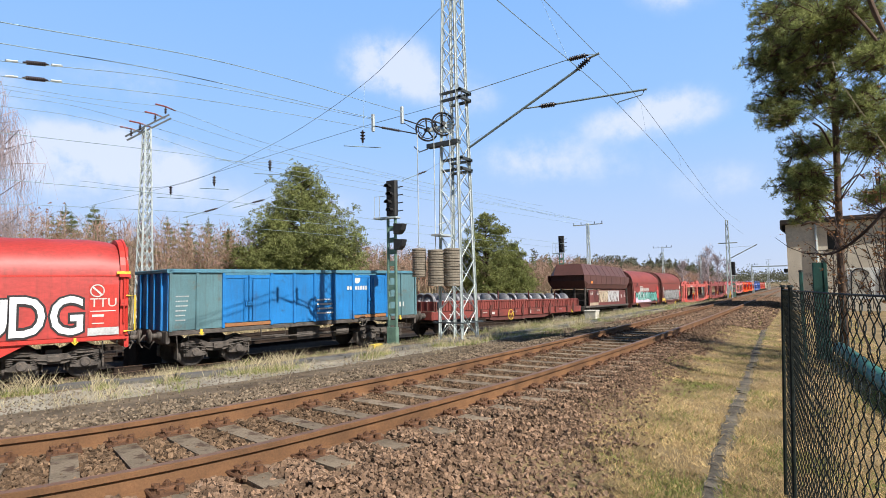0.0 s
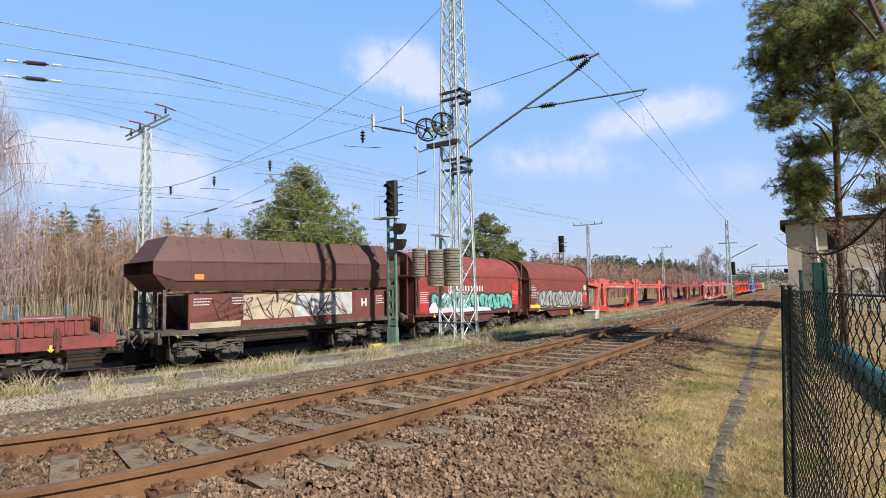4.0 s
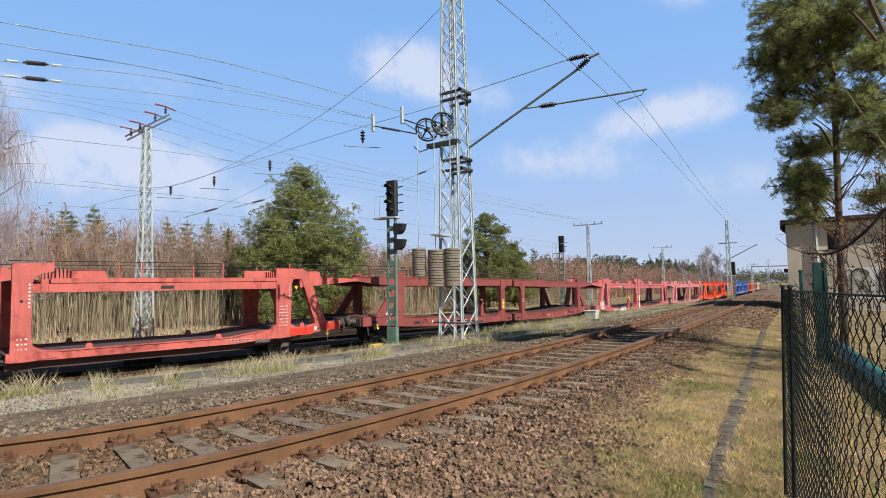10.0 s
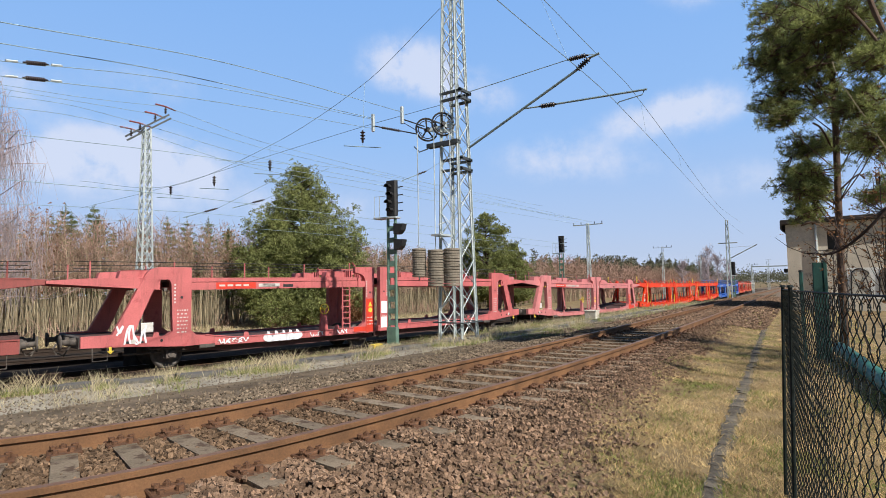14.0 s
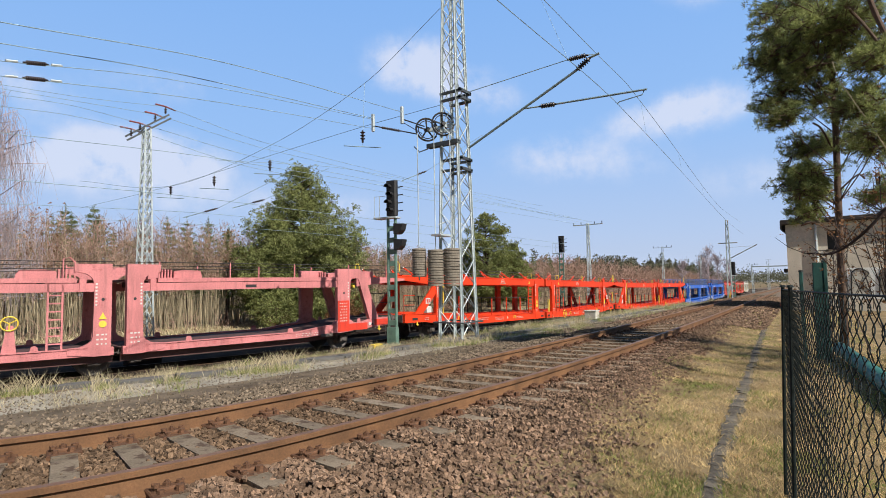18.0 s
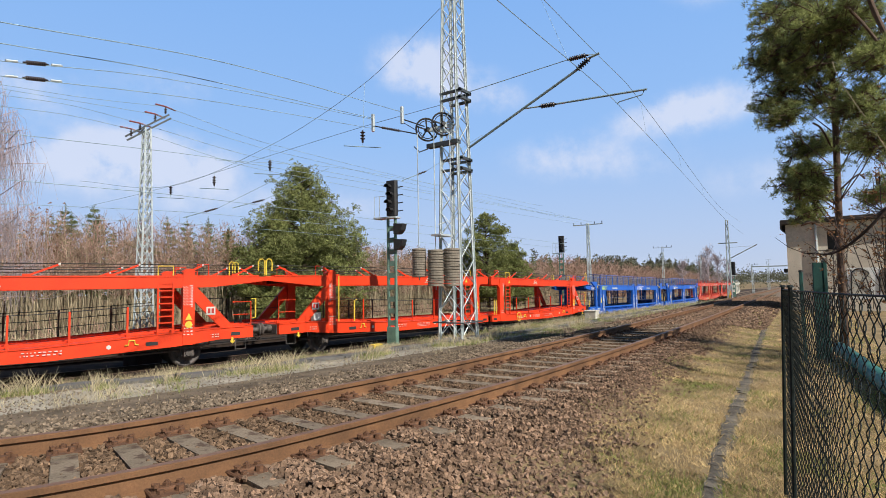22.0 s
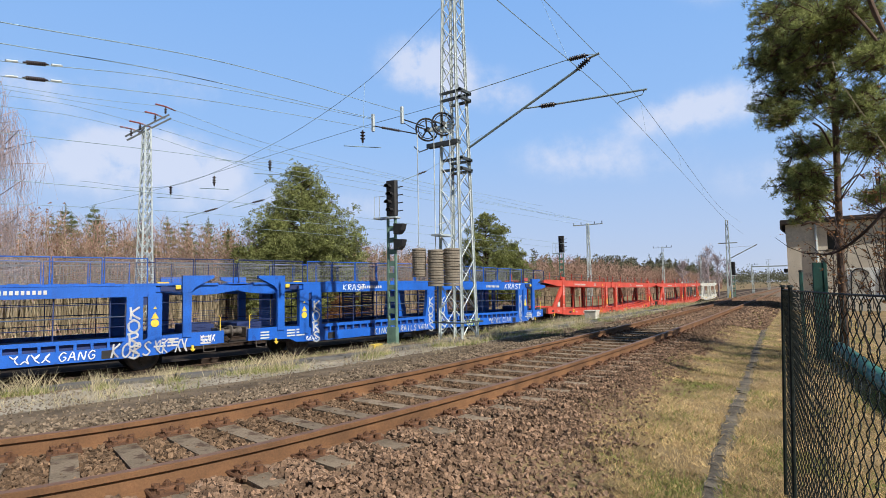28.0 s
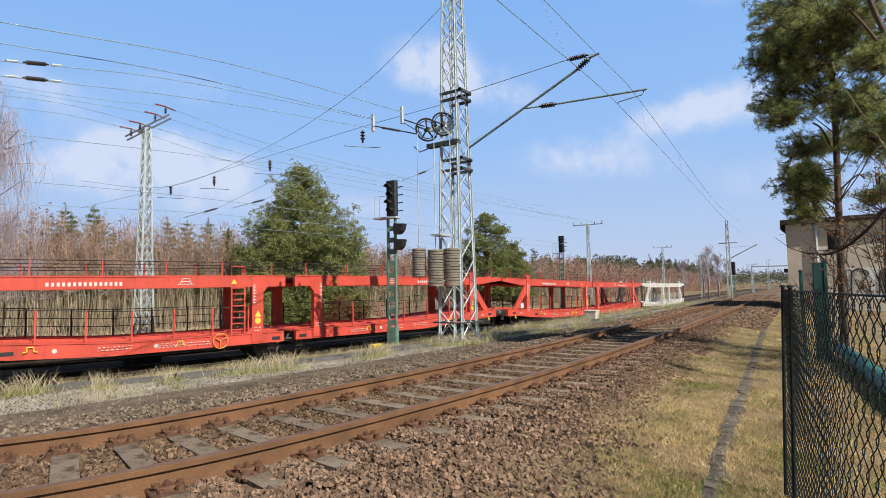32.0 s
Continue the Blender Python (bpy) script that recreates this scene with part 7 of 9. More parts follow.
def gondola(u0, u1):
    w = wagon("open_gondola_wagon", u0, u1, "blue open gondola wagon with patched grey-green end panels", "freight wagon")
    half = (u1 - u0) / 2
    blue = paint("gondola_blue", (0.010, 0.165, 0.45), rough=0.5, second=(0.02, 0.11, 0.27), amount=0.3)
    grey = paint("faded_teal_grey", (0.085, 0.175, 0.20), rough=0.75, second=(0.10, 0.125, 0.12), amount=0.4)
    rim = paint("pale_blue_rim", (0.07, 0.20, 0.27), rough=0.6)
    board = paint("orange_brown_board", (0.30, 0.13, 0.05), rough=0.8)
    z0, z1, L = 1.22, 3.12, 2 * half
    cuts = [0, 0.082, 0.164, 0.33, 0.416, 0.5, 0.584, 0.67, 0.836, 0.918, 1.0]
    for sy in (-1, 1):
        for i in range(10):
            a, b = -half + cuts[i] * L, -half + cuts[i + 1] * L
            col = grey if i in (0, 1, 8, 9) else blue
            door = i in (2, 7)
            y = sy * 1.33
            if door:
                for k in (0, 1):
                    c0, c1 = a + (b - a) * k / 2 + 0.02, a + (b - a) * (k + 1) / 2 - 0.02
                    d = part("side_door", Shape().box(c0, c1, min(y, y + sy * 0.05), max(y, y + sy * 0.05), z0 + 0.14, z1 - 0.16, c=0.012), blue, w, "pressed blue side door leaf")
                    fr = Shape()
                    for q in (c0 + 0.04, c1 - 0.04):
                        fr.box(q - 0.03, q + 0.03, min(y, y + sy * 0.075), max(y, y + sy * 0.075), z0 + 0.16, z1 - 0.2)
                    fr.box(c0 + 0.05, c1 - 0.05, min(y, y + sy * 0.07), max(y, y + sy * 0.07), z1 - 0.27, z1 - 0.2)
                    part("door_frame", fr, blue, d)
                    part("door_bar", Shape().tube([(c1 - 0.14 if k == 0 else c0 + 0.14, y + sy * 0.1, z0 + 0.2), (c1 - 0.14 if k == 0 else c0 + 0.14, y + sy * 0.1, z1 - 0.3)], 0.018, 5).box((c1 if k == 0 else c0) - 0.1, (c1 if k == 0 else c0) + 0.1, min(y, y + sy * 0.12), max(y, y + sy * 0.12), 1.9, 2.02, c=0.01), blue, d)
                part("threshold_board", Shape().box(a, b, min(y, y + sy * 0.07), max(y, y + sy * 0.07), z0, z0 + 0.12, c=0.01), board, w, "worn orange-brown threshold board")
            else:
                part("side_panel", Shape().box(a, b, min(y, y + sy * 0.03), max(y, y + sy * 0.03), z0, z1 - 0.1), col, w, "dented faded grey-green panel" if col is grey else "")
        for i in range(11):
            x = -half + cuts[i] * L
            x = min(max(x, -half + 0.04), half - 0.04)
            s = Shape()
            s.box(x - 0.045, x + 0.045, min(sy * 1.32, sy * 1.42), max(sy * 1.32, sy * 1.42), z0 - 0.02, z1 - 0.08, c=0.012)
            part("post", s, grey if i in (0, 1, 9, 10) else blue, w)
        part("top_rim", Shape().box(-half - 0.02, half + 0.02, min(sy * 1.28, sy * 1.43), max(sy * 1.28, sy * 1.43), z1 - 0.10, z1 + 0.03, c=0.02), rim, w, "pale blue top rim")
    for sx in (-1, 1):
        e = part("end_wall", Shape().box(sx * half - 0.03, sx * half + 0.03, -1.33, 1.33, z0, z1 - 0.06), blue if sx < 0 else grey, w)
        rb = Shape()
        for y in (-0.9, -0.3, 0.3, 0.9):
            rb.box(sx * half - 0.09, sx * half + 0.09, y - 0.05, y + 0.05, z0, z1 - 0.1, c=0.015)
        part("stiffener", rb, blue if sx < 0 else grey, e)
        part("top_rim", Shape().box(sx * half - 0.09, sx * half + 0.09, -1.43, 1.43, z1 - 0.1, z1 + 0.025, c=0.02), rim, w)
    part("floor", Shape().box(-half, half, -1.3, 1.3, z0 - 0.05, z0 + 0.02), M_planks, w)
    underframe(w, half, M_under, False, 1.2)
    part("brake_box", Shape().box(-0.6, 0.4, -1.1, -0.5, 0.55, 1.0, c=0.03).tube([(-1.6, -1.25, 0.75), (1.6, -1.25, 0.75)], 0.03, 6).disc((1.2, -0.9, 0.75), (1, 0, 0), [(0, 0.2), (0.6, 0.2)], 14), M_under, w, "black brake gear under the floor")
    part("step_frame", Shape().tube([(-half * 0.42, -1.4, 1.1), (-half * 0.42, -1.42, 0.82), (-half * 0.24, -1.42, 0.82), (-half * 0.24, -1.4, 1.1)], 0.03, 6), M_under, w)
    handwheel(w, half * 0.42, 1.1, 0.2, M_under)
    for sx in (-1, 1):
        bogie(w, sx * (half - 1.7))
        hook(w, sx * (half - 1.0), 1.22)
    ends(w, half)
    small_print(w, 0.1, 2.05, 4, 0.85, 0.08, 0.09, 4, y=-1.375)
    small_print(w, -half + 0.2, 2.3, 6, 0.4, 0.05, 0.1, 6, M_silver, y=-1.375)
    em = Shape()
    k = 16
    em.disc((half * 0.38, -1.375, 2.78), (0, -1, 0), [(0, 0.16), (0.01, 0.16)], 18)
    part("emblem", em, M_mark, w, "round white emblem as plain shape")
    sg = Shape()
    for i in range(8):
        sg.box(half * 0.38 - 0.5 + i * 0.13, half * 0.38 - 0.5 + i * 0.13 + 0.09, -1.385, -1.365, 2.36, 2.52)
    part("company_sign", sg, M_mark, w, "white company sign as plain shapes")
    part("notice", plate(half * 0.42, half * 0.42 + 0.25, 1.42, 1.55, y=-1.37), M_mark, w)
    part("notice", plate(half - 1.0, half - 0.75, 1.6, 1.8, y=-1.37), M_mark, w)
    return w


LOADS = []


def stake_wagon(u0, u1):
    w = wagon("stake_wagon", u0, u1, "red-brown stake wagon with low ribbed sides", "freight wagon")
    half = (u1 - u0) / 2
    col = paint("red_brown_steel", (0.20, 0.044, 0.036), rough=0.65, second=(0.10, 0.04, 0.03), amount=0.5)
    dark = paint("dark_red_brown", (0.11, 0.035, 0.03), rough=0.75)
    part("deck", Shape().box(-half + 0.1, half - 0.1, -1.25, 1.25, 1.2, 1.28), M_planks, w, "dark wooden deck")
    n = 9
    for sy in (-1, 1):
        part("sill", Shape().box(-half, half, min(sy * 1.24, sy * 1.38), max(sy * 1.24, sy * 1.38), 0.86, 1.24, c=0.02), col, w)
        y0, y1 = sorted((sy * 1.2, sy * 1.32))
        part("truss", Shape().prism([(-half * 0.5, 0.86), (-half * 0.35, 0.66), (half * 0.35, 0.66), (half * 0.5, 0.86)], y0, y1), dark, w)
        for i in range(n):
            a, b = -half + 0.55 + (2 * half - 1.1) * i / n + 0.03, -half + 0.55 + (2 * half - 1.1) * (i + 1) / n - 0.03
            d = part("side_board", Shape().box(a, b, min(sy * 1.36, sy * 1.4), max(sy * 1.36, sy * 1.4), 1.26, 1.74), col, w, "low hinged steel side board")
            for j in range(7):
                x = a + (b - a) * (j + 0.5) / 7
                part("rib", Shape().box(x - 0.035, x + 0.035, min(sy * 1.38, sy * 1.44), max(sy * 1.38, sy * 1.44), 1.3, 1.68, c=0.01), col, d)
            part("top_edge", Shape().box(a, b, min(sy * 1.37, sy * 1.45), max(sy * 1.37, sy * 1.45), 1.68, 1.76, c=0.01), col, d)
            st = Shape()
            st.box(a - 0.07, a + 0.02, min(sy * 1.38, sy * 1.48), max(sy * 1.38, sy * 1.48), 0.9, 1.3, c=0.015)
            if i % 2 == 1:
                st.box(a - 0.06, a + 0.0, min(sy * 1.36, sy * 1.43), max(sy * 1.36, sy * 1.43), 1.2, 2.25, c=0.012)
            part("stake", st, dark, w)
            if i % 2 == 0:
                part("stake_pocket", Shape().box(a + 0.75, a + 0.95, min(sy * 1.36, sy * 1.46), max(sy * 1.36, sy * 1.46), 0.98, 1.36, c=0.02).box(a + 0.8, a + 0.9, min(sy * 1.4, sy * 1.5), max(sy * 1.4, sy * 1.5), 0.82, 1.5, c=0.02), dark, w, "folded stake in its pocket")
    for sx in (-1, 1):
        e = part("end_board", Shape().box(sx * (half - 0.3) - 0.03, sx * (half - 0.3) + 0.03, -1.35, 1.35, 1.26, 1.72, c=0.01), col, w)
        for i in range(7):
            y = -1.2 + i * 0.4
            part("rib", Shape().box(sx * (half - 0.3) - 0.06, sx * (half - 0.3) + 0.06, y - 0.05, y + 0.05, 1.2, 1.7, c=0.01), dark, e)
        part("headstock", Shape().box(sx * half - 0.08, sx * half + 0.08, -1.35, 1.35, 0.86, 1.26, c=0.02), col, w)
        bogie(w, sx * (half - 2.3))
        hook(w, sx * (half - 1.5), 1.02)
    ends(w, half + 0.06)
    handwheel(w, -half * 0.16, 0.93, 0.27, M_yellow)
    part("notice", plate(-half + 1.0, -half + 1.35, 0.62, 0.84), M_mark, w, "white notice plate")
    part("notice", plate(-half * 0.42, -half * 0.42 + 0.5, 1.0, 1.12), M_mark, w)
    part("notice", plate(half * 0.1, half * 0.1 + 0.25, 0.95, 1.15), M_mark, w)
    for k in range(5):
        small_print(w, -half + 1.2 + k * 2.9, 1.12, 1, 0.5, 0.05, seed=k)
    part("brake_gear", Shape().box(-1.0, 0.2, -0.9, 0.4, 0.5, 0.9, c=0.03).disc((1.4, 0, 0.72), (1, 0, 0), [(0, 0.22), (0.9, 0.22)], 14), M_under, w)
    rr = random.Random(5)
    xs = -half + 1.3
    while xs < half - 1.1:
        LOADS.append((xs, -0.52 + rr.uniform(-0.05, 0.05), u0, u1))
        if xs + 0.75 < half - 1.1:
            LOADS.append((xs + rr.uniform(0.45, 0.8), 0.5 + rr.uniform(-0.05, 0.05), u0, u1))
        xs += rr.uniform(1.75, 2.0)
    return w


def hopper(u0, u1):
    w = wagon("hopper_wagon", u0, u1, "dark brown hopper wagon with hipped steel roof and cream graffiti", "freight wagon")
    half = (u1 - u0) / 2
    col = paint("dark_brown_steel", (0.095, 0.04, 0.033), rough=0.6, second=(0.06, 0.03, 0.025), amount=0.4)
    col2 = paint("maroon_steel", (0.14, 0.04, 0.035), rough=0.6, second=(0.08, 0.03, 0.03), amount=0.4)
    sec = lambda g, top: [(-1.30 + g, 2.44), (-1.42 + g, 2.80), (-1.42 + g, 3.40), (-0.95 + g * 0.5, top), (0.95 - g * 0.5, top), (1.42 - g, 3.40), (1.42 - g, 2.80), (1.30 - g, 2.44)]
    body = loft([(-half + 0.25, sec(0.05, 3.42)), (-half - 0.25, [(y, 3.40 + (z - 3.40) * 0.02 if z > 3.4 else max(z, 3.0)) for y, z in sec(0.02, 3.42)]), (-half + 0.35, sec(0, 4.22)), (half - 0.35, sec(0, 4.22)), (half + 0.25, [(y, 3.40 + (z - 3.40) * 0.02 if z > 3.4 else max(z, 3.0)) for y, z in sec(0.02, 3.42)]), (half - 0.25, sec(0.05, 3.42))], True)
    body.f += [tuple(range(8)), tuple(range(len(body.v) - 1, len(body.v) - 9, -1))]
    up = part("upper_hopper", body, col, w, "hipped dark brown steel hopper top")
    bands = Shape()
    for i in range(8):
        x = -half + 0.9 + (2 * half - 1.8) * i / 7
        bands.box(x - 0.015, x + 0.015, -1.432, -1.415, 2.82, 3.39)
        bands.beam((x, -1.425, 3.40), (x, -0.955, 4.23), 0.03, 0.02)
    bands.box(-half + 0.4, half - 0.4, -1.435, -1.41, 3.375, 3.42)
    bands.box(-half + 0.4, half - 0.4, -1.435, -1.41, 2.77, 2.815)
    part("weld_seam", bands, col, up)
    low = Shape()
    for sy in (-1, 1):
        low.box(-half + 0.85, half - 0.6, min(sy * 1.25, sy * 1.33), max(sy * 1.25, sy * 1.33), 1.2, 2.34)
    part("side_skirt", low, col2, w, "maroon steel side skirt")
    fn = Shape()
    fn.prism([(-half + 0.85, 2.36), (-half + 1.9, 0.9), (half - 1.9, 0.9), (half - 0.6, 2.36)], -1.1, 1.1)
    part("funnel", fn, M_under, w)
    for a, b, mt, lb in ((-half + 2.7, -half + 4.7, M_cream, "cream sprayed graffiti field"), (-half + 4.7, half - 2.3, M_silver, "white sprayed graffiti field"), (-half + 0.9, -half + 2.6, M_cream, "cream sprayed base strip")):
        if lb.endswith("strip"):
            part("graffiti", plate(a, b, 1.22, 1.42, y=-1.336), mt, w, lb)
        else:
            part("graffiti", plate(a, b, 1.42, 2.28, y=-1.336), mt, w, lb)
    scrawl(w, -half + 1.6, half - 2.4, 1.45, 2.2, M_ink, 7, 12, 0.014, y=-1.345, label="thin black graffiti strokes")
    scrawl(w, -half + 1.6, half - 2.4, 1.4, 2.2, col2, 7, 17, 0.02, y=-1.35, label="maroon graffiti strokes")
    part("letter_panel", plate(half - 2.2, half - 1.2, 1.5, 2.25, y=-1.338), col2, w)
    lettering("H", half - 1.85, 1.7, 0.42, M_mark, w, y=-1.35, bold=0.02)
    small_print(w, -half + 1.0, 2.2, 3, 0.6, seed=2, y=-1.34)
    small_print(w, half - 1.05, 2.1, 4, 0.4, seed=9, y=-1.34)
    small_print(w, -half + 2.3, 2.2, 3, 0.5, seed=12, y=-1.345)
    part("company_sign", plate(-half + 1.0, -half + 1.3, 2.8, 2.98, y=-1.425), M_orange, w, "small red company sign")
    for sx in (-1, 1):
        fr = Shape()
        for y in (-1.28, -0.5, 0.5, 1.28):
            fr.box(sx * (half - 0.12) - 0.05, sx * (half - 0.12) + 0.05, y - 0.05, y + 0.05, 1.2, 2.5)
        for z in (1.6, 2.05):
            fr.tube([(sx * (half - 0.1), -1.3, z), (sx * (half - 0.1), 1.3, z)], 0.022, 5)
        fr.tube([(sx * (half - 0.12), -1.3, 2.32), (sx * (half - 0.7), -1.3, 2.32)], 0.022, 5)
        part("end_platform", fr, M_under, w, "black end platform frame")
        bogie(w, sx * (half - 1.7))
    underframe(w, half, M_under, False, 1.2)
    ends(w, half)
    return w


def rounded(pts, n=4):
    """A polygon of (x, z) or (x, z, radius) corners, with the corners that have a radius rounded off."""
    out = []
    for i, p in enumerate(pts):
        if len(p) == 2 or not p[2]:
            out.append((p[0], p[1]))
            continue
        a, b = pts[i - 1], pts[(i + 1) % len(pts)]
        c = Vector((p[0], p[1]))
        da, db = Vector((a[0], a[1])) - c, Vector((b[0], b[1])) - c
        r = min(p[2], da.length * 0.48, db.length * 0.48)
        p0, p1 = c + da.normalized() * r, c + db.normalized() * r
        for k in range(n + 1):
            t = k / n
            q = p0 * (1 - t) ** 2 + c * 2 * t * (1 - t) + p1 * t * t
            out.append((q.x, q.y))
    return out


class Unit:
    """One half of an articulated car transporter; d runs from its outer end to the joint."""

    def __init__(self, outer, joint, label):
        self.w = wagon("car_transporter_wagon", min(outer, joint), max(outer, joint), label, "car transporter")
        self.L, self.s, self.nose = abs(outer - joint), 1 if outer > joint else -1, 0.0

    def X(self, d):
        """nose: by how much the end portal stands nearer to the outer end."""
        ease = max(0.0, min(1.0, d / 2.0)) * (1 - max(0.0, min(1.0, (d - 3.6) / 2.4)))
        return self.s * (self.L / 2 - d + self.nose * ease)

    def plate(self, name, pts, y0, y1, mat, label="", parent=None):
        """A rounded plate on a side, with pts in d and z."""
        poly = [(self.X(d), z) for d, z in rounded(pts)]
        lo, hi = sorted((y0, y1))
        return part(name, Shape().prism(poly, lo, hi), mat, parent or self.w, label)

    def box(self, sh, d0, d1, y0, y1, z0, z1, c=0.0):
        x0, x1 = sorted((self.X(d0), self.X(d1)))
        return sh.box(x0, x1, min(y0, y1), max(y0, y1), z0, z1, c=c)

    def bar(self, name, d0, d1, y0, y1, z0, z1, mat, label="", c=0.0, parent=None):
        return part(name, self.box(Shape(), d0, d1, y0, y1, z0, z1, c), mat, parent or self.w, label)

    def pipe(self, pts, r, n=5):
        return Shape().tube([(self.X(d), y, z) for d, y, z in pts], r, n)


FACE = -1.432


def side_marks(u, d0, d1, z0, z1, seed, mat=None, rows=3):
    """Framed rows of small print on the side that faces the path."""
    rr, s = random.Random(seed), Shape()
    h = (z1 - z0) / rows
    for r in range(rows):
        d = min(d0, d1)
        while d < max(d0, d1):
            l = rr.uniform(0.02, 0.08)
            u.box(s, d, min(d + l, max(d0, d1)), FACE - 0.006, FACE + 0.004, z0 + r * h + h * 0.34, z0 + r * h + h * 0.66)
            d += l + rr.uniform(0.03, 0.07)
    part("marking", s, mat or M_mark, u.w, "small white lettering")


def dot_strip(u, d, z0, z1, n):
    s = Shape()
    for k in range(n):
        s.disc((u.X(d), FACE + 0.003, z0 + (z1 - z0) * k / (n - 1)), (0, -1, 0), [(0, 0.03), (0.01, 0.03)], 8)
    part("reflector_strip", s, M_mark, u.w, "column of white reflector dots")


def running_gear(u, d, mid_wheel=True):
    """Single axle under the outer portal and the shared axle by the joint, with boxes, springs and hangers."""
    for dd, own in ((d, True), (u.L - 0.45, mid_wheel)):
        x = u.X(dd)
        if own:
            wheelset(u.w, x)
        for sy in (-1, 1):
            ax = part("axle_box", Shape().box(x - 0.15, x + 0.15, min(sy * 0.94, sy * 1.12), max(sy * 0.94, sy * 1.12), 0.32, 0.6, c=0.03).disc((x, sy * 1.1, 0.46), (0, sy, 0), [(0, 0.12), (0.05, 0.1)], 12), M_under, u.w)
            sp = Shape()
            for k in range(4):
                sp.beam((x - 0.62 + k * 0.11, sy * 1.03, 0.66 + k * 0.0 - 0.022 * k), (x + 0.62 - k * 0.11, sy * 1.03, 0.66 - 0.022 * k), 0.1, 0.02)
            for dx in (-0.62, 0.62):
                sp.beam((x + dx, sy * 1.03, 0.66), (x + dx * 1.12, sy * 1.03, 0.84), 0.06, 0.05)
            part("leaf_spring", sp, M_under, ax)
            part("axle_guard", Shape().prism([(x - 0.3, 0.82), (x - 0.2, 0.36), (x - 0.16, 0.36), (x - 0.16, 0.7), (x + 0.16, 0.7), (x + 0.16, 0.36), (x + 0.2, 0.36), (x + 0.3, 0.82)], min(sy * 0.95, sy * 0.99), max(sy * 0.95, sy * 0.99)), M_under, u.w)


def coupling_end(u, drop=1.04):
    """Buffers, drawgear, hoses and shunter's grip at the outer end."""
    turn = 0 if u.s > 0 else 180
    for sy in (-1, 1):
        part("buffer", BUFFER, None, u.w).matrix_basis = pose(u.X(0), sy * 0.875, drop, 0, 0, turn)
    part("coupling", COUPLER, None, u.w).matrix_basis = pose(u.X(0), 0, drop, 0, 0, turn)
    part("brake_hose", HOSE, None, u.w).matrix_basis = pose(u.X(0), 0, drop, 0, 0, turn)
    part("headstock", u.box(Shape(), -0.02, 0.14, -1.27, 1.27, 0.84, 1.18, 0.02), M_under, u.w)
    part("step", u.pipe([(0.3, -1.36, 0.86), (0.3, -1.4, 0.48), (0.68, -1.4, 0.48), (0.68, -1.36, 0.86)], 0.02), M_under, u.w)


def joint_gear(u):
    part("joint_coupling", u.box(u.box(Shape(), u.L - 0.5, u.L + 0.1, -0.3, 0.3, 0.5, 0.8, 0.04), u.L - 0.9, u.L - 0.5, -1.1, 1.1, 0.5, 0.7, 0.03), M_under, u.w, "black joint coupling")
    part("pipe_run", u.pipe([(1.2, -0.9, 0.55), (u.L * 0.5, -0.95, 0.45), (u.L - 0.2, -0.9, 0.5)], 0.03), M_under, u.w)


def cross_members(u, z0, z1, d0, d1, n, mat):
    me = Shape().box(-0.05, 0.05, -1.27, 1.27, z0, z1).mesh("cross_member")
    for k in range(n):
        part("cross_member", me, mat, u.w).matrix_basis = pose(u.X(d0 + (d1 - d0) * (k + 0.5) / n), 0, 0)


M_patch = paint("fresh_red_patch", (0.60, 0.042, 0.02), rough=0.5, second=(0.46, 0.04, 0.02), amount=0.25)
# Car decks and webs: the shade between the decks is put into this colour.
M_shadedeck = paint("shaded_deck_steel", (0.085, 0.04, 0.036), rough=0.85)
M_dull = surface("worn_dark_cable", (0.035, 0.033, 0.033), 0.7, var=0.2, scale=5, fine=40, bump=0)


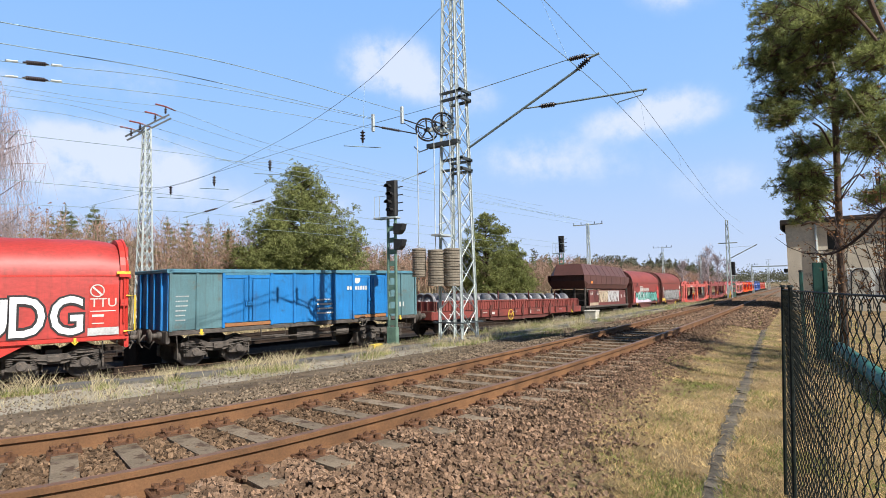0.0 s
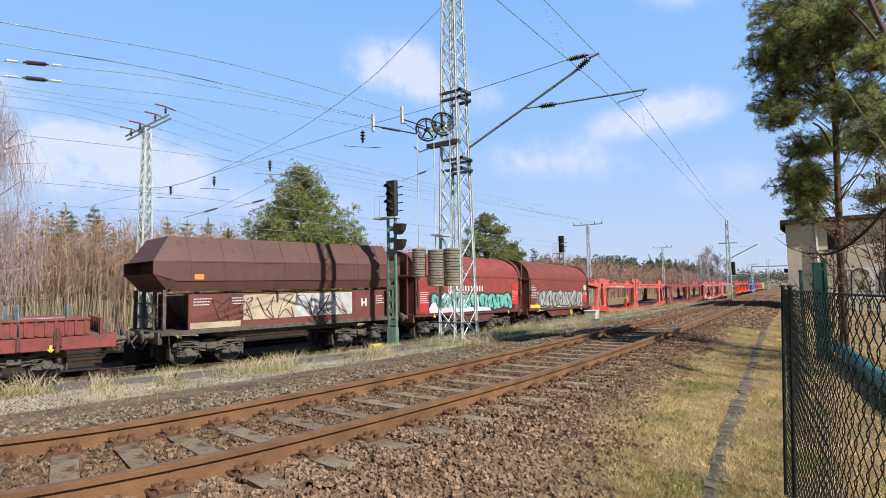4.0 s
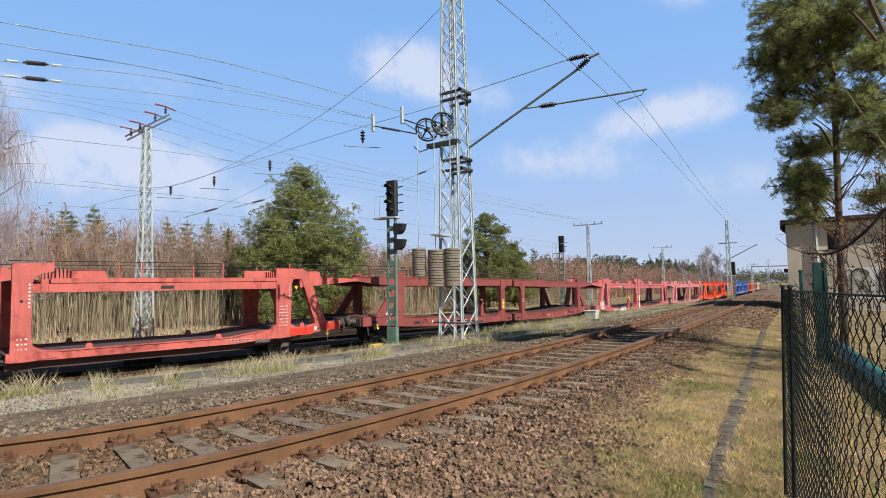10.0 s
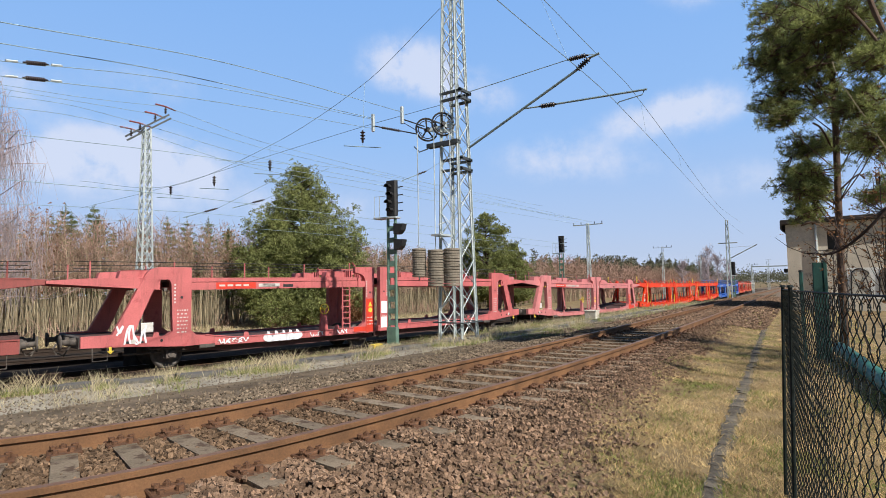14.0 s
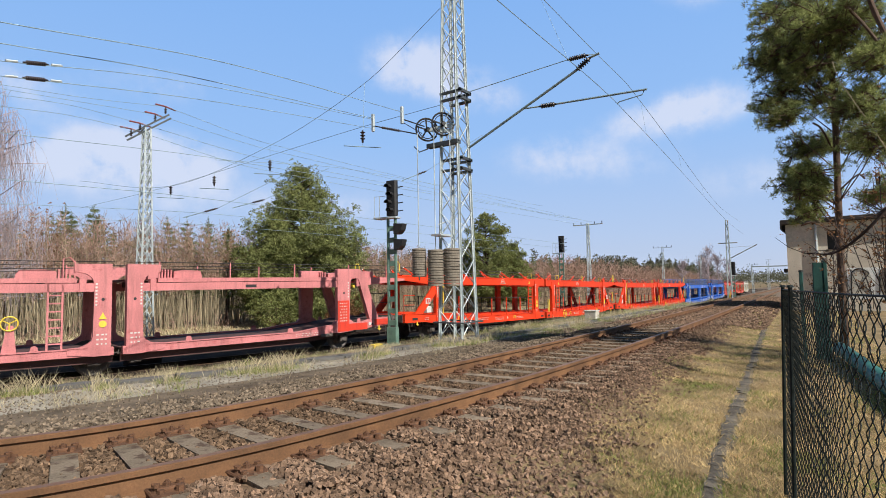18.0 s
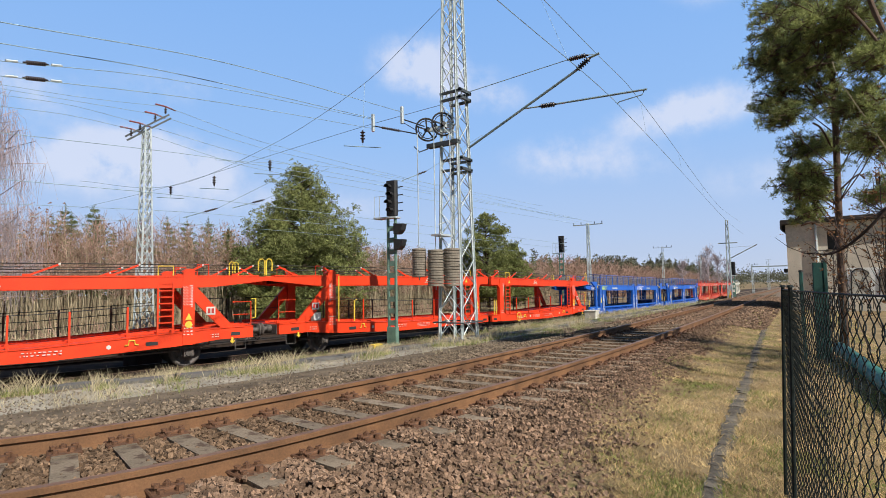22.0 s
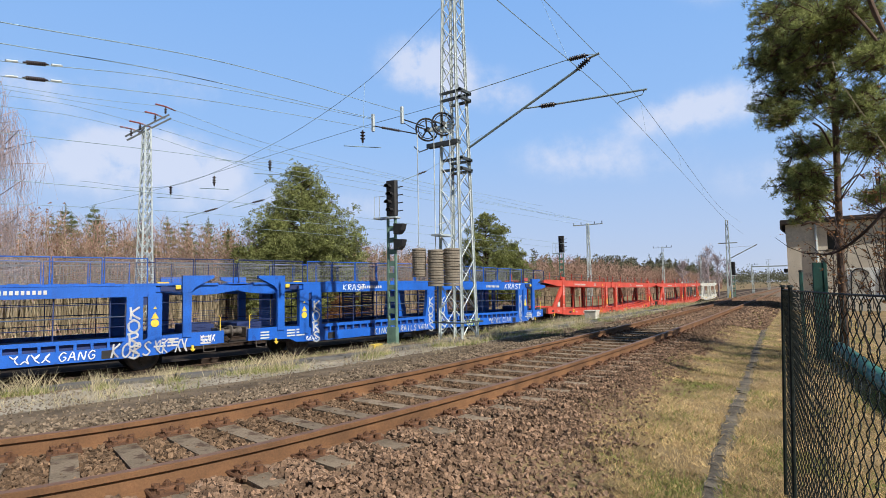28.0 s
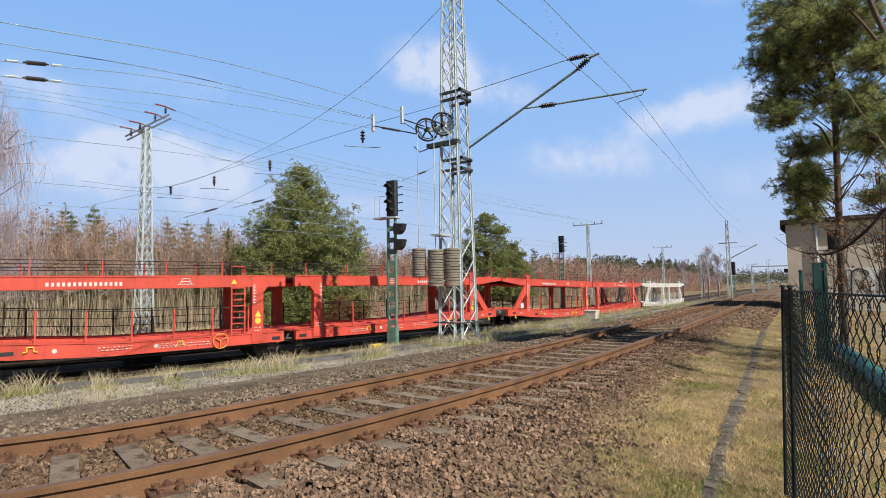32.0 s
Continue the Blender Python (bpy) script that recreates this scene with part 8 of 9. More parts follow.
def cap_unit(outer, joint, col, label, patches=(), ladder=False, sign=False, tags=0):
    """Older type: cut-out end portals with a slanted leg, and capped columns at the joint."""
    u = Unit(outer, joint, label)
    L = u.L
    u.nose = 0.36 if u.s > 0 else 0.0
    for sy in (-1, 1):
        y0, y1, yo = sy * 1.27, sy * 1.40, sy * 1.43
        u.plate("side_sill", [(0, 0.88), (0, 1.2), (1.2, 1.2, 0.1), (1.75, 1.06, 0.2), (2.7, 1.06), (3.5, 1.02, 0.3), (4.6, 0.86), (L, 0.86), (L, 0.63), (4.4, 0.63), (3.3, 0.70), (1.1, 0.82)], y0, y1, col, "bowed lower side sill")
        u.plate("sill_flange", [(3.5, 1.0), (4.6, 0.845), (L - 0.65, 0.845), (L - 0.65, 0.875), (4.6, 0.875), (3.5, 1.03)], y0, yo, col)
        # Recessed web, its colour darkened for the shadow below the sill.
        u.plate("lower_web", [(2.8, 0.8), (L, 0.7), (L, 0.40), (4.5, 0.40), (3.0, 0.56)], sy * 1.1, sy * 1.16, M_shadedeck, "recessed lower web in shade-dark steel")
        u.plate("portal", [(0.78, 1.18), (1.36, 1.18), (2.0, 2.74), (2.06, 2.82, 0.06), (2.36, 2.82, 0.08), (2.42, 2.7), (2.48, 1.18), (3.04, 1.18), (3.04, 3.2, 0.04), (1.96, 3.2, 0.12), (1.72, 3.06, 0.1)], sy * 1.24, yo, col, "end portal with slanted leg")
        u.plate("portal_foot", [(0.6, 0.88), (0.78, 1.19), (1.3, 1.19, 0.05), (1.48, 1.06, 0.15), (2.26, 1.06, 0.15), (2.44, 1.19, 0.05), (3.04, 1.19), (3.26, 1.0, 0.2), (3.4, 0.9), (3.4, 0.72), (2.84, 0.70)], sy * 1.25, yo - sy * 0.004, col)
        u.plate("joint_column", [(L - 0.08, 0.62), (L - 0.08, 3.28), (L - 1.02, 3.28), (L - 1.02, 3.06), (L - 0.72, 3.0, 0.1), (L - 0.55, 2.86, 0.12), (L - 0.52, 2.5), (L - 0.54, 1.2, 0.0), (L - 0.56, 1.06, 0.2), (L - 0.8, 0.9, 0.15), (L - 1.15, 0.88), (L - 1.15, 0.70), (L - 0.5, 0.62)], sy * 1.24, yo, col, "capped joint column with flared foot")
        u.plate("upper_beam", [(3.04, 2.48), (3.04, 2.72), (L - 0.1, 2.72), (L - 0.1, 2.48)], y0, y1, col, "upper side beam")
        u.plate("upper_flange", [(3.04, 2.74), (3.04, 2.87), (L - 0.95, 2.87), (L - 0.95, 2.74)], sy * 1.2, sy * 1.42, col, "upper deck edge")
        u.plate("end_beam", [(-0.85, 2.72), (-0.85, 2.80), (0.1, 2.86), (2.1, 2.87), (2.1, 2.5)], y0, y1, col, "tapering end of the upper deck")
        # brackets, lugs, slots, lashing eyes
        u.bar("hinge_block", L - 0.9, L - 0.72, y0, sy * 1.44, 2.48, 2.84, col, c=0.02)
        for d in (2.0, 4.9, L - 1.9):
            z = 1.06 if d < 3 else 0.87
            u.plate("lashing_lug", [(d - 0.1, z), (d - 0.07, z + 0.15, 0.05), (d + 0.07, z + 0.15, 0.05), (d + 0.1, z)], sy * 1.38, sy * 1.41, col)
        # Black discs paint the shade inside the eyelet holes.
        for d, z in ((1.6, 0.94), (2.15, 0.94), (1.2, 0.95), (2.74, 2.25), (L - 0.3, 2.25)):
            part("eyelet", Shape().disc((u.X(d), yo - sy * 0.002, z), (0, sy, 0), [(0, 0.045), (0.004, 0.045)], 10), M_ink, u.w)
        s = Shape()
        u.box(s, 3.3, 3.8, yo, sy * 1.46, 0.6, 0.72, 0.02)
        part("jack_pad", s, M_under, u.w)
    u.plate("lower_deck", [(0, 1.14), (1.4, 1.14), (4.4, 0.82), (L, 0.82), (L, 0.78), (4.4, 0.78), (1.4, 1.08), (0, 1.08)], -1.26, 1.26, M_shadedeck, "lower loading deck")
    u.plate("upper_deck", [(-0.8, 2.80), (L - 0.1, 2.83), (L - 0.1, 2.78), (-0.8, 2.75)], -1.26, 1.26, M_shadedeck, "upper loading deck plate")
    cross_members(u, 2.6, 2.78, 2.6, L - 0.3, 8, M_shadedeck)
    for d, w_ in ((0.95, 0.85), (L - 2.35, 0.9)):
        for sy in (-1, 1):
            u.plate("wheel_stop", [(d, 2.87), (d + 0.06, 3.1, 0.04), (d + w_ - 0.3, 3.12, 0.04), (d + w_, 3.08), (d + w_, 2.87)], sy * 1.0, sy * 1.3, col)
            s = Shape()
            for k in range(4):
                u.box(s, d + w_ + 0.05 + k * 0.09, d + w_ + 0.09 + k * 0.09, sy * 1.1, sy * 1.28, 2.87, 3.14)
            part("stop_rack", s, col, u.w)
    for k in range(5):
        d = 0.2 + (L - 1.2) * k / 4
        for sy in (-1, 1):
            part("rail_post", u.box(Shape(), d - 0.018, d + 0.018, sy * 1.36 - 0.018, sy * 1.36 + 0.018, 2.86, 3.36), col, u.w)
    for sy in (-1, 1):
        part("safety_line", u.pipe([(-0.2, sy * 1.36, 3.35), (L, sy * 1.36, 3.35)], 0.011, 4).tube([(u.X(-0.2), sy * 1.36, 3.14), (u.X(L), sy * 1.36, 3.14)], 0.009, 4), M_dull, u.w)
    if ladder:
        s = Shape()
        for dd in (L - 1.62, L - 1.28):
            u.box(s, dd - 0.025, dd + 0.025, -1.40, -1.35, 0.84, 2.84)
        for k in range(8):
            u.box(s, L - 1.62, L - 1.28, -1.39, -1.36, 1.02 + k * 0.225, 1.06 + k * 0.225)
        ld_ = part("ladder", s, col, u.w, "steel ladder to the upper deck")
        part("grab_loop", u.pipe([(L - 1.28, -1.37, 2.8), (L - 1.28, -1.37, 3.42), (L - 1.12, -1.37, 3.46), (L - 1.0, -1.37, 3.3)], 0.02), col, ld_)
        ped = u.plate("handwheel_pedestal", [(L - 2.62, 0.86), (L - 2.5, 1.6), (L - 2.36, 1.6), (L - 2.28, 0.86)], -1.36, -1.22, M_patch if patches and not tags else col)
        handwheel(u.w, u.X(L - 2.45), 1.66, 0.19, M_orange if patches and not tags else M_yellow, y=-1.38)
    for nm in patches:
        d0, d1, z0, z1 = {"portal": (2.5, 3.03, 0.74, 1.95), "joint": (L - 0.5, L - 0.1, 0.66, 2.0), "sill": (0.05, 1.05, 0.9, 1.14), "foot": (1.5, 2.5, 0.76, 1.03), "flare": (L - 1.12, L - 0.5, 0.7, 0.88)}[nm]
        u.bar("repainted_patch", d0, d1, FACE - 0.005, FACE + 0.004, z0, z1, M_patch, "fresh red repainted patch")
    if sign:
        u.bar("name_board", 3.85, 5.25, -1.408, -1.396, 2.5, 2.71, M_patch, "red board on the upper beam")
        for k in range(3 if tags else 17):
            side = Shape()
            l = 0.07 if not tags else 0.5
            u.box(side, 5.35 + k * 0.12 + 0.06 * (k > 1) + 0.06 * (k > 11), 5.35 + k * 0.12 + 0.06 * (k > 1) + 0.06 * (k > 11) + l, -1.412, -1.398, 2.55, 2.66)
            part("sign_block", side, M_mark, u.w)
        s = Shape()
        for k in range(4):
            u.box(s, 3.95 + k * 0.28, 4.15 + k * 0.28, -1.414, -1.40, 2.58, 2.64)
        part("marking", s, M_mark, u.w, "small white lettering")
    # No opening here: a black plate paints the slot's shade.
    u.bar("beam_slot", L - 4.2, L - 3.8, -1.405, -1.39, 2.53, 2.63, M_ink, "black plate for the shade in a beam slot")
    side_marks(u, 2.6, 2.94, 1.1, 1.9, int(outer), rows=7)
    side_marks(u, L - 0.45, L - 0.18, 0.9, 1.3, int(outer) + 3, rows=3)
    side_marks(u, 3.9, 4.7, 0.68, 0.82, int(outer) + 5, rows=2)
    dot_strip(u, 2.53, 2.1, 2.65, 6)
    dot_strip(u, L - 0.47, 2.1, 2.7, 7)
    part("lamp", Shape().disc((u.X(1.35), FACE, 0.97), (0, -1, 0), [(0, 0.07), (0.02, 0.07)], 12), M_mark, u.w)
    if ladder:
        part("warning_sign", Shape().prism([(u.X(L - 0.4), 1.68), (u.X(L - 0.2), 1.68), (u.X(L - 0.3), 1.88)], FACE - 0.012, FACE).disc((u.X(L - 0.3), FACE, 1.54), (0, -1, 0), [(0, 0.1), (0.01, 0.1)], 12), M_yellow, u.w, "yellow warning signs")
    u.bar("valve_lamp", 2.2, 2.3, -1.42, -1.3, 2.46, 2.56, M_yellow if not tags else M_under, "yellow lever box in the portal", c=0.02)
    if u.s < 0:
        u.bar("notice_box", 1.6, 1.95, -1.3, -1.2, 1.2, 1.5, M_mark if outer > 80 else M_under, c=0.02)
    hook(u.w, u.X(0.75), 0.86)
    running_gear(u, 2.55, u.s < 0)
    coupling_end(u)
    joint_gear(u)
    return u


def beam_unit(outer, joint, col, label, fresh=False, old=False, ladder_end=False, wheel_at=None):
    """Later type: upright columns with a slanted brace, a deep upper beam and open sides with hand lines."""
    u = Unit(outer, joint, label)
    L = u.L
    u.nose = 0.22 if u.s > 0 else 0.0
    c0, c1 = (1.95, 2.38) if old else (2.14, 2.5)
    bz0, bz1 = (2.5, 2.84) if old else (2.55, 2.9)
    top = 3.02 if old else 3.06
    floor_mat = M_shadedeck if old else col
    jd = 1.0 if old else 1.08
    for sy in (-1, 1):
        y0, y1, yo = sy * 1.27, sy * 1.40, sy * 1.43
        u.plate("side_sill", [(0, 0.84), (0, 1.2, 0.03), (1.2, 1.2), (c1, 1.14), (c1 + 3.6, 0.93), (L - 0.1, 0.93), (L - 0.1, 0.60), (c1 + 3.4, 0.57), (c1, 0.72), (c0 - 0.9, 0.84)], y0, y1, col, "bowed lower side sill")
        u.plate("sill_flange", [(0, 1.2), (1.2, 1.2), (c1, 1.14), (c1 + 3.6, 0.93), (L - 0.12, 0.93), (L - 0.12, 0.96), (c1 + 3.6, 0.96), (c1, 1.17), (1.2, 1.23), (0, 1.23)], sy * 1.2, sy * 1.425, col)
        u.plate("column", [(c0, 0.74), (c0, top, 0.05), (c1, top, 0.05), (c1, 0.74)], sy * 1.25, yo, col, "upright side column")
        u.plate("column_cap", [(c0 - 0.05, top), (c0 + 0.1, top + 0.1), (c1 - 0.1, top + 0.1), (c1 + 0.05, top)], sy * 1.24, sy * 1.44, col)
        u.plate("brace", [(0.72, 1.2), (1.2, 1.2), (c0 + 0.02, bz0 - 0.42), (c0 + 0.02, bz0 + 0.12)], sy * 1.29, sy * 1.39, col, "slanted brace")
        u.plate("upper_beam", [(c0, bz0), (c0, bz1), (L - 0.05, bz1), (L - 0.05, bz0)], y0, y1, col, "deep upper side beam")
        u.plate("beam_lip", [(-0.2, bz1), (L - 0.08, bz1), (L - 0.08, bz1 + 0.045), (-0.2, bz1 + 0.045)], sy * 1.2, sy * 1.42, col)
        u.plate("end_beam", [(-0.55, bz1 - 0.14), (-0.55, bz1), (c0, bz1), (c0, bz0), (c0 - 0.7, bz0 + 0.02)], y0, y1, col, "tapering end of the upper beam")
        u.plate("joint_column", [(L - jd - 0.2, 0.66), (L - jd - 0.2, bz0 + 0.3), (L - jd + 0.2, bz0 + 0.3), (L - jd + 0.2, 0.66)], sy * 1.25, yo, col, "upright joint column")
        u.plate("gusset", [(L - jd + 0.2, bz0), (L - jd + 0.38, bz0), (L - jd + 0.2, bz0 - 0.2)], y0, y1, col)
        u.plate("gusset", [(L - jd - 0.2, 0.93), (L - jd - 0.45, 0.93), (L - jd - 0.2, 1.15)], y0, y1, col)
        # Sill slots are flat black plates, painted as shaded openings.
        for d, wd in ((0.5, 0.34), (c1 + 0.7, 0.34), (L - 0.55, 0.3)):
            z = 1.0 if d < 1 else 0.86 if d < 5 else 0.74
            u.bar("sill_slot", d, d + wd, yo - sy * 0.035, yo - sy * 0.02, z - 0.06, z + 0.05, M_ink, "black plate for the shade in a sill slot")
        for d in (c1 + 1.4, L - 3.6):
            z = 0.9 if d < 6 else 0.78
            part("lashing_eye", u.pipe([(d - 0.17, yo, z - 0.05), (d - 0.08, yo, z - 0.03), (d - 0.07, yo, z + 0.09), (d + 0.07, yo, z + 0.09), (d + 0.08, yo, z - 0.03), (d + 0.17, yo, z - 0.05)], 0.02), M_yellow if not old else col, u.w, "yellow lashing eye" if not old else "")
        # tread edges and wheel guides on both decks
        for dy in (0.45, 1.1):
            u.plate("wheel_guide", [(0, 1.24), (1.4, 1.23), (c1 + 3.6, 0.98), (L - 0.2, 0.98), (L - 0.2, 1.02), (c1 + 3.6, 1.03), (1.4, 1.29), (0, 1.3)], sy * dy, sy * (dy + 0.04), floor_mat)
    u.plate("lower_deck", [(0, 1.2), (1.2, 1.2), (c1 + 3.6, 0.94), (L - 0.15, 0.94), (L - 0.15, 0.88), (c1 + 3.6, 0.88), (1.2, 1.13), (0, 1.13)], -1.26, 1.26, floor_mat, "lower loading deck")
    u.bar("centre_sill", c1, L - 0.1, -0.35, 0.35, 0.52, 0.88, M_under)
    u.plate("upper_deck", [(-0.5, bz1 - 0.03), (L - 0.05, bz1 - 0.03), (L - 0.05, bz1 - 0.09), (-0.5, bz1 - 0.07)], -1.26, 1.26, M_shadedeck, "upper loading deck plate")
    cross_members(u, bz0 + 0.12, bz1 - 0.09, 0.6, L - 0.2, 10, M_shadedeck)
    # upper deck lines
    n = 7 if not old else 5
    for k in range(n):
        d = 0.35 + (L - 0.9) * k / (n - 1)
        for sy in (-1, 1):
            if fresh:
                arm = part("cable_arm", Shape().beam((u.X(d + 0.33), sy * 1.34, bz1 + 0.05), (u.X(d - 0.33), sy * 1.31, bz1 + 0.36), 0.045, 0.055), col, u.w, "slanted red cable arm")
                part("arm_tip", u.box(u.box(Shape(), d - 0.385, d - 0.33, sy * 1.31 - 0.025, sy * 1.31 + 0.025, bz1 + 0.35, bz1 + 0.405, 0.008), d - 0.05, d - 0.01, sy * 1.31 - 0.02, sy * 1.31 + 0.02, bz1 + 0.18, bz1 + 0.225, 0.008), M_mark, arm, "pale clamp at the arm's tip")
                part("arm_foot", u.box(Shape(), d + 0.25, d + 0.45, sy * 1.3 - 0.05, sy * 1.3 + 0.05, bz1 + 0.04, bz1 + 0.1, 0.01), col, arm)
            else:
                part("rail_post", u.box(Shape(), d - 0.018, d + 0.018, sy * 1.35 - 0.018, sy * 1.35 + 0.018, bz1, bz1 + 0.5), col, u.w)
    for sy in (-1, 1):
        hs = (0.22, 0.39) if fresh else (0.28, 0.49)
        part("safety_line", u.pipe([(-0.2, sy * 1.31, bz1 + hs[0]), (L - 0.1, sy * 1.31, bz1 + hs[0])], 0.013, 4).tube([(u.X(-0.2), sy * 1.31, bz1 + hs[1]), (u.X(L - 0.1), sy * 1.31, bz1 + hs[1])], 0.013, 4), M_dull, u.w)
    if fresh:
        for sy in (-1, 1):
            part("stanchion_frame", u.pipe([(c0 - 0.5, sy * 1.3, bz1 + 0.04), (c0 - 0.5, sy * 1.3, bz1 + 0.4), (c0 - 0.1, sy * 1.3, bz1 + 0.4), (c0 - 0.1, sy * 1.3, bz1 + 0.04)], 0.022).tube([(u.X(L - 0.9), sy * 1.3, bz1 + 0.04), (u.X(L - 0.9), sy * 1.3, bz1 + 0.42), (u.X(L - 0.55), sy * 1.3, bz1 + 0.42), (u.X(L - 0.55), sy * 1.3, bz1 + 0.04)], 0.022), col, u.w)
            part("end_hoop", u.pipe([(0.0 - 0.45, sy * 1.28, bz1 + 0.04), (-0.45, sy * 1.28, bz1 + 0.55), (-0.37, sy * 1.28, bz1 + 0.62), (-0.27, sy * 1.28, bz1 + 0.6), (-0.22, sy * 1.28, bz1 + 0.5), (-0.22, sy * 1.28, bz1 + 0.2)], 0.024), M_yellow, u.w, "yellow hoop at the deck's end")
    # lower hand lines
    if not old:
        n = 6
        for k in range(n):
            d = c1 + 1.5 + (L - jd - 0.3 - c1 - 1.5) * k / (n - 1)
            z = 0.96 + max(0.0, (c1 + 3.6 - d) / 3.6) * 0.2
            for sy in (-1, 1):
                m_ = M_dull if sy > 0 else col
                part("rail_post", u.box(Shape(), d - 0.024, d + 0.024, sy * 1.33 - 0.02, sy * 1.33 + 0.02, z, z + 0.92), m_, u.w)
        for sy in (-1, 1):
            ln = Shape()
            for h in ((0.9, 0.6, 0.34) if sy > 0 else (0.9,)):
                ln.tube([(u.X(c1 + 0.3), sy * 1.33, 1.16 + h), (u.X(c1 + 3.6), sy * 1.33, 0.97 + h), (u.X(L - jd), sy * 1.33, 0.96 + h)], 0.012, 4)
            part("hand_line", ln, M_dull, u.w)
        fr = Shape()
        fr.tube([(u.X(0.2), 1.2, 1.2), (u.X(0.2), 1.2, 2.15), (u.X(1.6), 1.2, 2.15), (u.X(1.6), 1.2, 1.2)], 0.02, 5).tube([(u.X(0.2), 1.2, 1.7), (u.X(1.6), 1.2, 1.7)], 0.014, 4)
        part("end_railing", fr, M_dull, u.w)
        if fresh:
            part("end_railing", u.pipe([(0.05, -1.3, 1.2), (0.05, -1.3, 2.05), (0.75, -1.3, 2.05)], 0.022).tube([(u.X(0.05), -1.3, 1.62), (u.X(0.75), -1.3, 1.62)], 0.015, 4), col, u.w)
    # ladders
    lad = [(L - jd - 0.9, L - jd - 0.45)] if (u.s < 0 or fresh) else []
    if ladder_end:
        lad.append((c1 + 0.28, c1 + 0.72))
    for d0, d1 in ([] if old else lad):
        s = Shape()
        zb = 1.0 if d0 > 5 else 1.15
        for dd in (d0, d1):
            u.box(s, dd - 0.025, dd + 0.025, -1.41, -1.36, zb - 0.06, bz0 + 0.2)
        for k in range(8):
            u.box(s, d0, d1, -1.40, -1.37, zb + 0.1 + k * 0.2, zb + 0.14 + k * 0.2)
        part("ladder", s, col, u.w, "steel ladder to the upper deck")
        part("grab_rail", u.pipe([(d0, -1.38, bz1), (d0, -1.38, bz1 + 0.34), (d1, -1.38, bz1 + 0.34), (d1, -1.38, bz1)], 0.02), M_yellow if fresh else col, u.w)
    if fresh and u.s < 0:
        part("grab_rail", u.pipe([(c1 + 0.16, -1.42, 1.16), (c1 + 0.16, -1.42, 2.92)], 0.025), M_yellow, u.w, "yellow grab rail")
        part("grab_rail", u.pipe([(c1 + 1.0, -1.36, 1.12), (c1 + 1.0, -1.36, 1.95), (c1 + 1.12, -1.36, 1.98)], 0.025), M_yellow, u.w, "yellow grab rail")
    if fresh and u.s > 0:
        part("grab_rail", u.pipe([(L - jd + 0.5, -1.36, 0.97), (L - jd + 0.5, -1.36, 1.75), (L - jd + 0.7, -1.36, 1.75), (L - jd + 0.7, -1.36, 0.97)], 0.026), M_yellow, u.w, "yellow grab rail")
        part("grab_rail", u.pipe([(0.0, -1.3, 1.5), (-0.12, -1.3, 1.5), (-0.12, -1.3, 2.15), (0.05, -1.3, 2.15)], 0.026), M_yellow, u.w, "yellow grab rail")
    # signs and small print
    if not old:
        for d in (c0 + 0.06, L - jd - 0.16):
            s = Shape()
            for k in range(14):
                u.box(s, d, d + 0.05 + 0.05 * (k % 2), FACE - 0.006, FACE + 0.004, 1.95 + k * 0.05, 1.975 + k * 0.05)
            part("height_scale", s, M_mark, u.w, "white height scale")
        s = Shape()
        for k in range(7):
            for j in (0, 1):
                dd, z = c0 + 0.2 + 0.09 * j, 2.0 + k * 0.09
                s.beam((u.X(dd), FACE, z), (u.X(dd + 0.07), FACE, z + 0.05), 0.008, 0.014)
        part("marking", s, M_mark, u.w)
        sg = u.plate("company_sign", [(1.42, 1.66), (1.42, 1.92), (1.74, 1.92), (1.74, 1.66)], -1.40, -1.385, M_mark, "white company sign as plain shapes") if fresh else None
        if sg:
            u.box(s := Shape(), 1.47, 1.56, -1.404, -1.39, 1.71, 1.87)
            u.box(s, 1.60, 1.69, -1.404, -1.39, 1.71, 1.87)
            part("letter_block", s, M_sig, sg)
        s = Shape()
        d = c1 + 5.4 if u.s < 0 else L - jd - 3.9
        s.tube([(u.X(d - 0.26), -1.41, 2.66), (u.X(d + 0.26), -1.41, 2.66)], 0.016, 4).tube([(u.X(d - 0.18), -1.41, 2.66), (u.X(d - 0.1), -1.41, 2.84), (u.X(d + 0.1), -1.41, 2.84), (u.X(d + 0.18), -1.41, 2.66)], 0.016, 4).tube([(u.X(d - 0.13), -1.41, 2.75), (u.X(d + 0.13), -1.41, 2.75)], 0.014, 4)
        part("symbol", s, M_mark if not fresh else M_pale, u.w, "white outline symbol on the beam")
        part("warning_sign", Shape().prism([(u.X(L - 1.9) - 0.1, 2.66), (u.X(L - 1.9) + 0.1, 2.66), (u.X(L - 1.9), 2.82)], -1.414, -1.40), M_yellow, u.w, "yellow warning triangle")
    if ladder_end or u.s < 0:
        dd = (c0 + c1) / 2 if ladder_end and u.s > 0 else L - jd
        part("warning_sign", Shape().prism([(u.X(dd) - 0.11, 1.52), (u.X(dd) + 0.11, 1.52), (u.X(dd), 1.74)], FACE - 0.012, FACE).disc((u.X(dd), FACE, 1.38), (0, -1, 0), [(0, 0.11), (0.01, 0.11)], 12), M_yellow, u.w, "yellow warning signs")
    if u.s < 0:
        u.bar("notice_box", c0 - 0.62, c0 - 0.28, -1.36, -1.2, 1.24, 1.54, M_mark, "white notice box", c=0.02)
    side_marks(u, 1.3, 1.6, 0.9, 1.06, int(outer) + 2, rows=2)
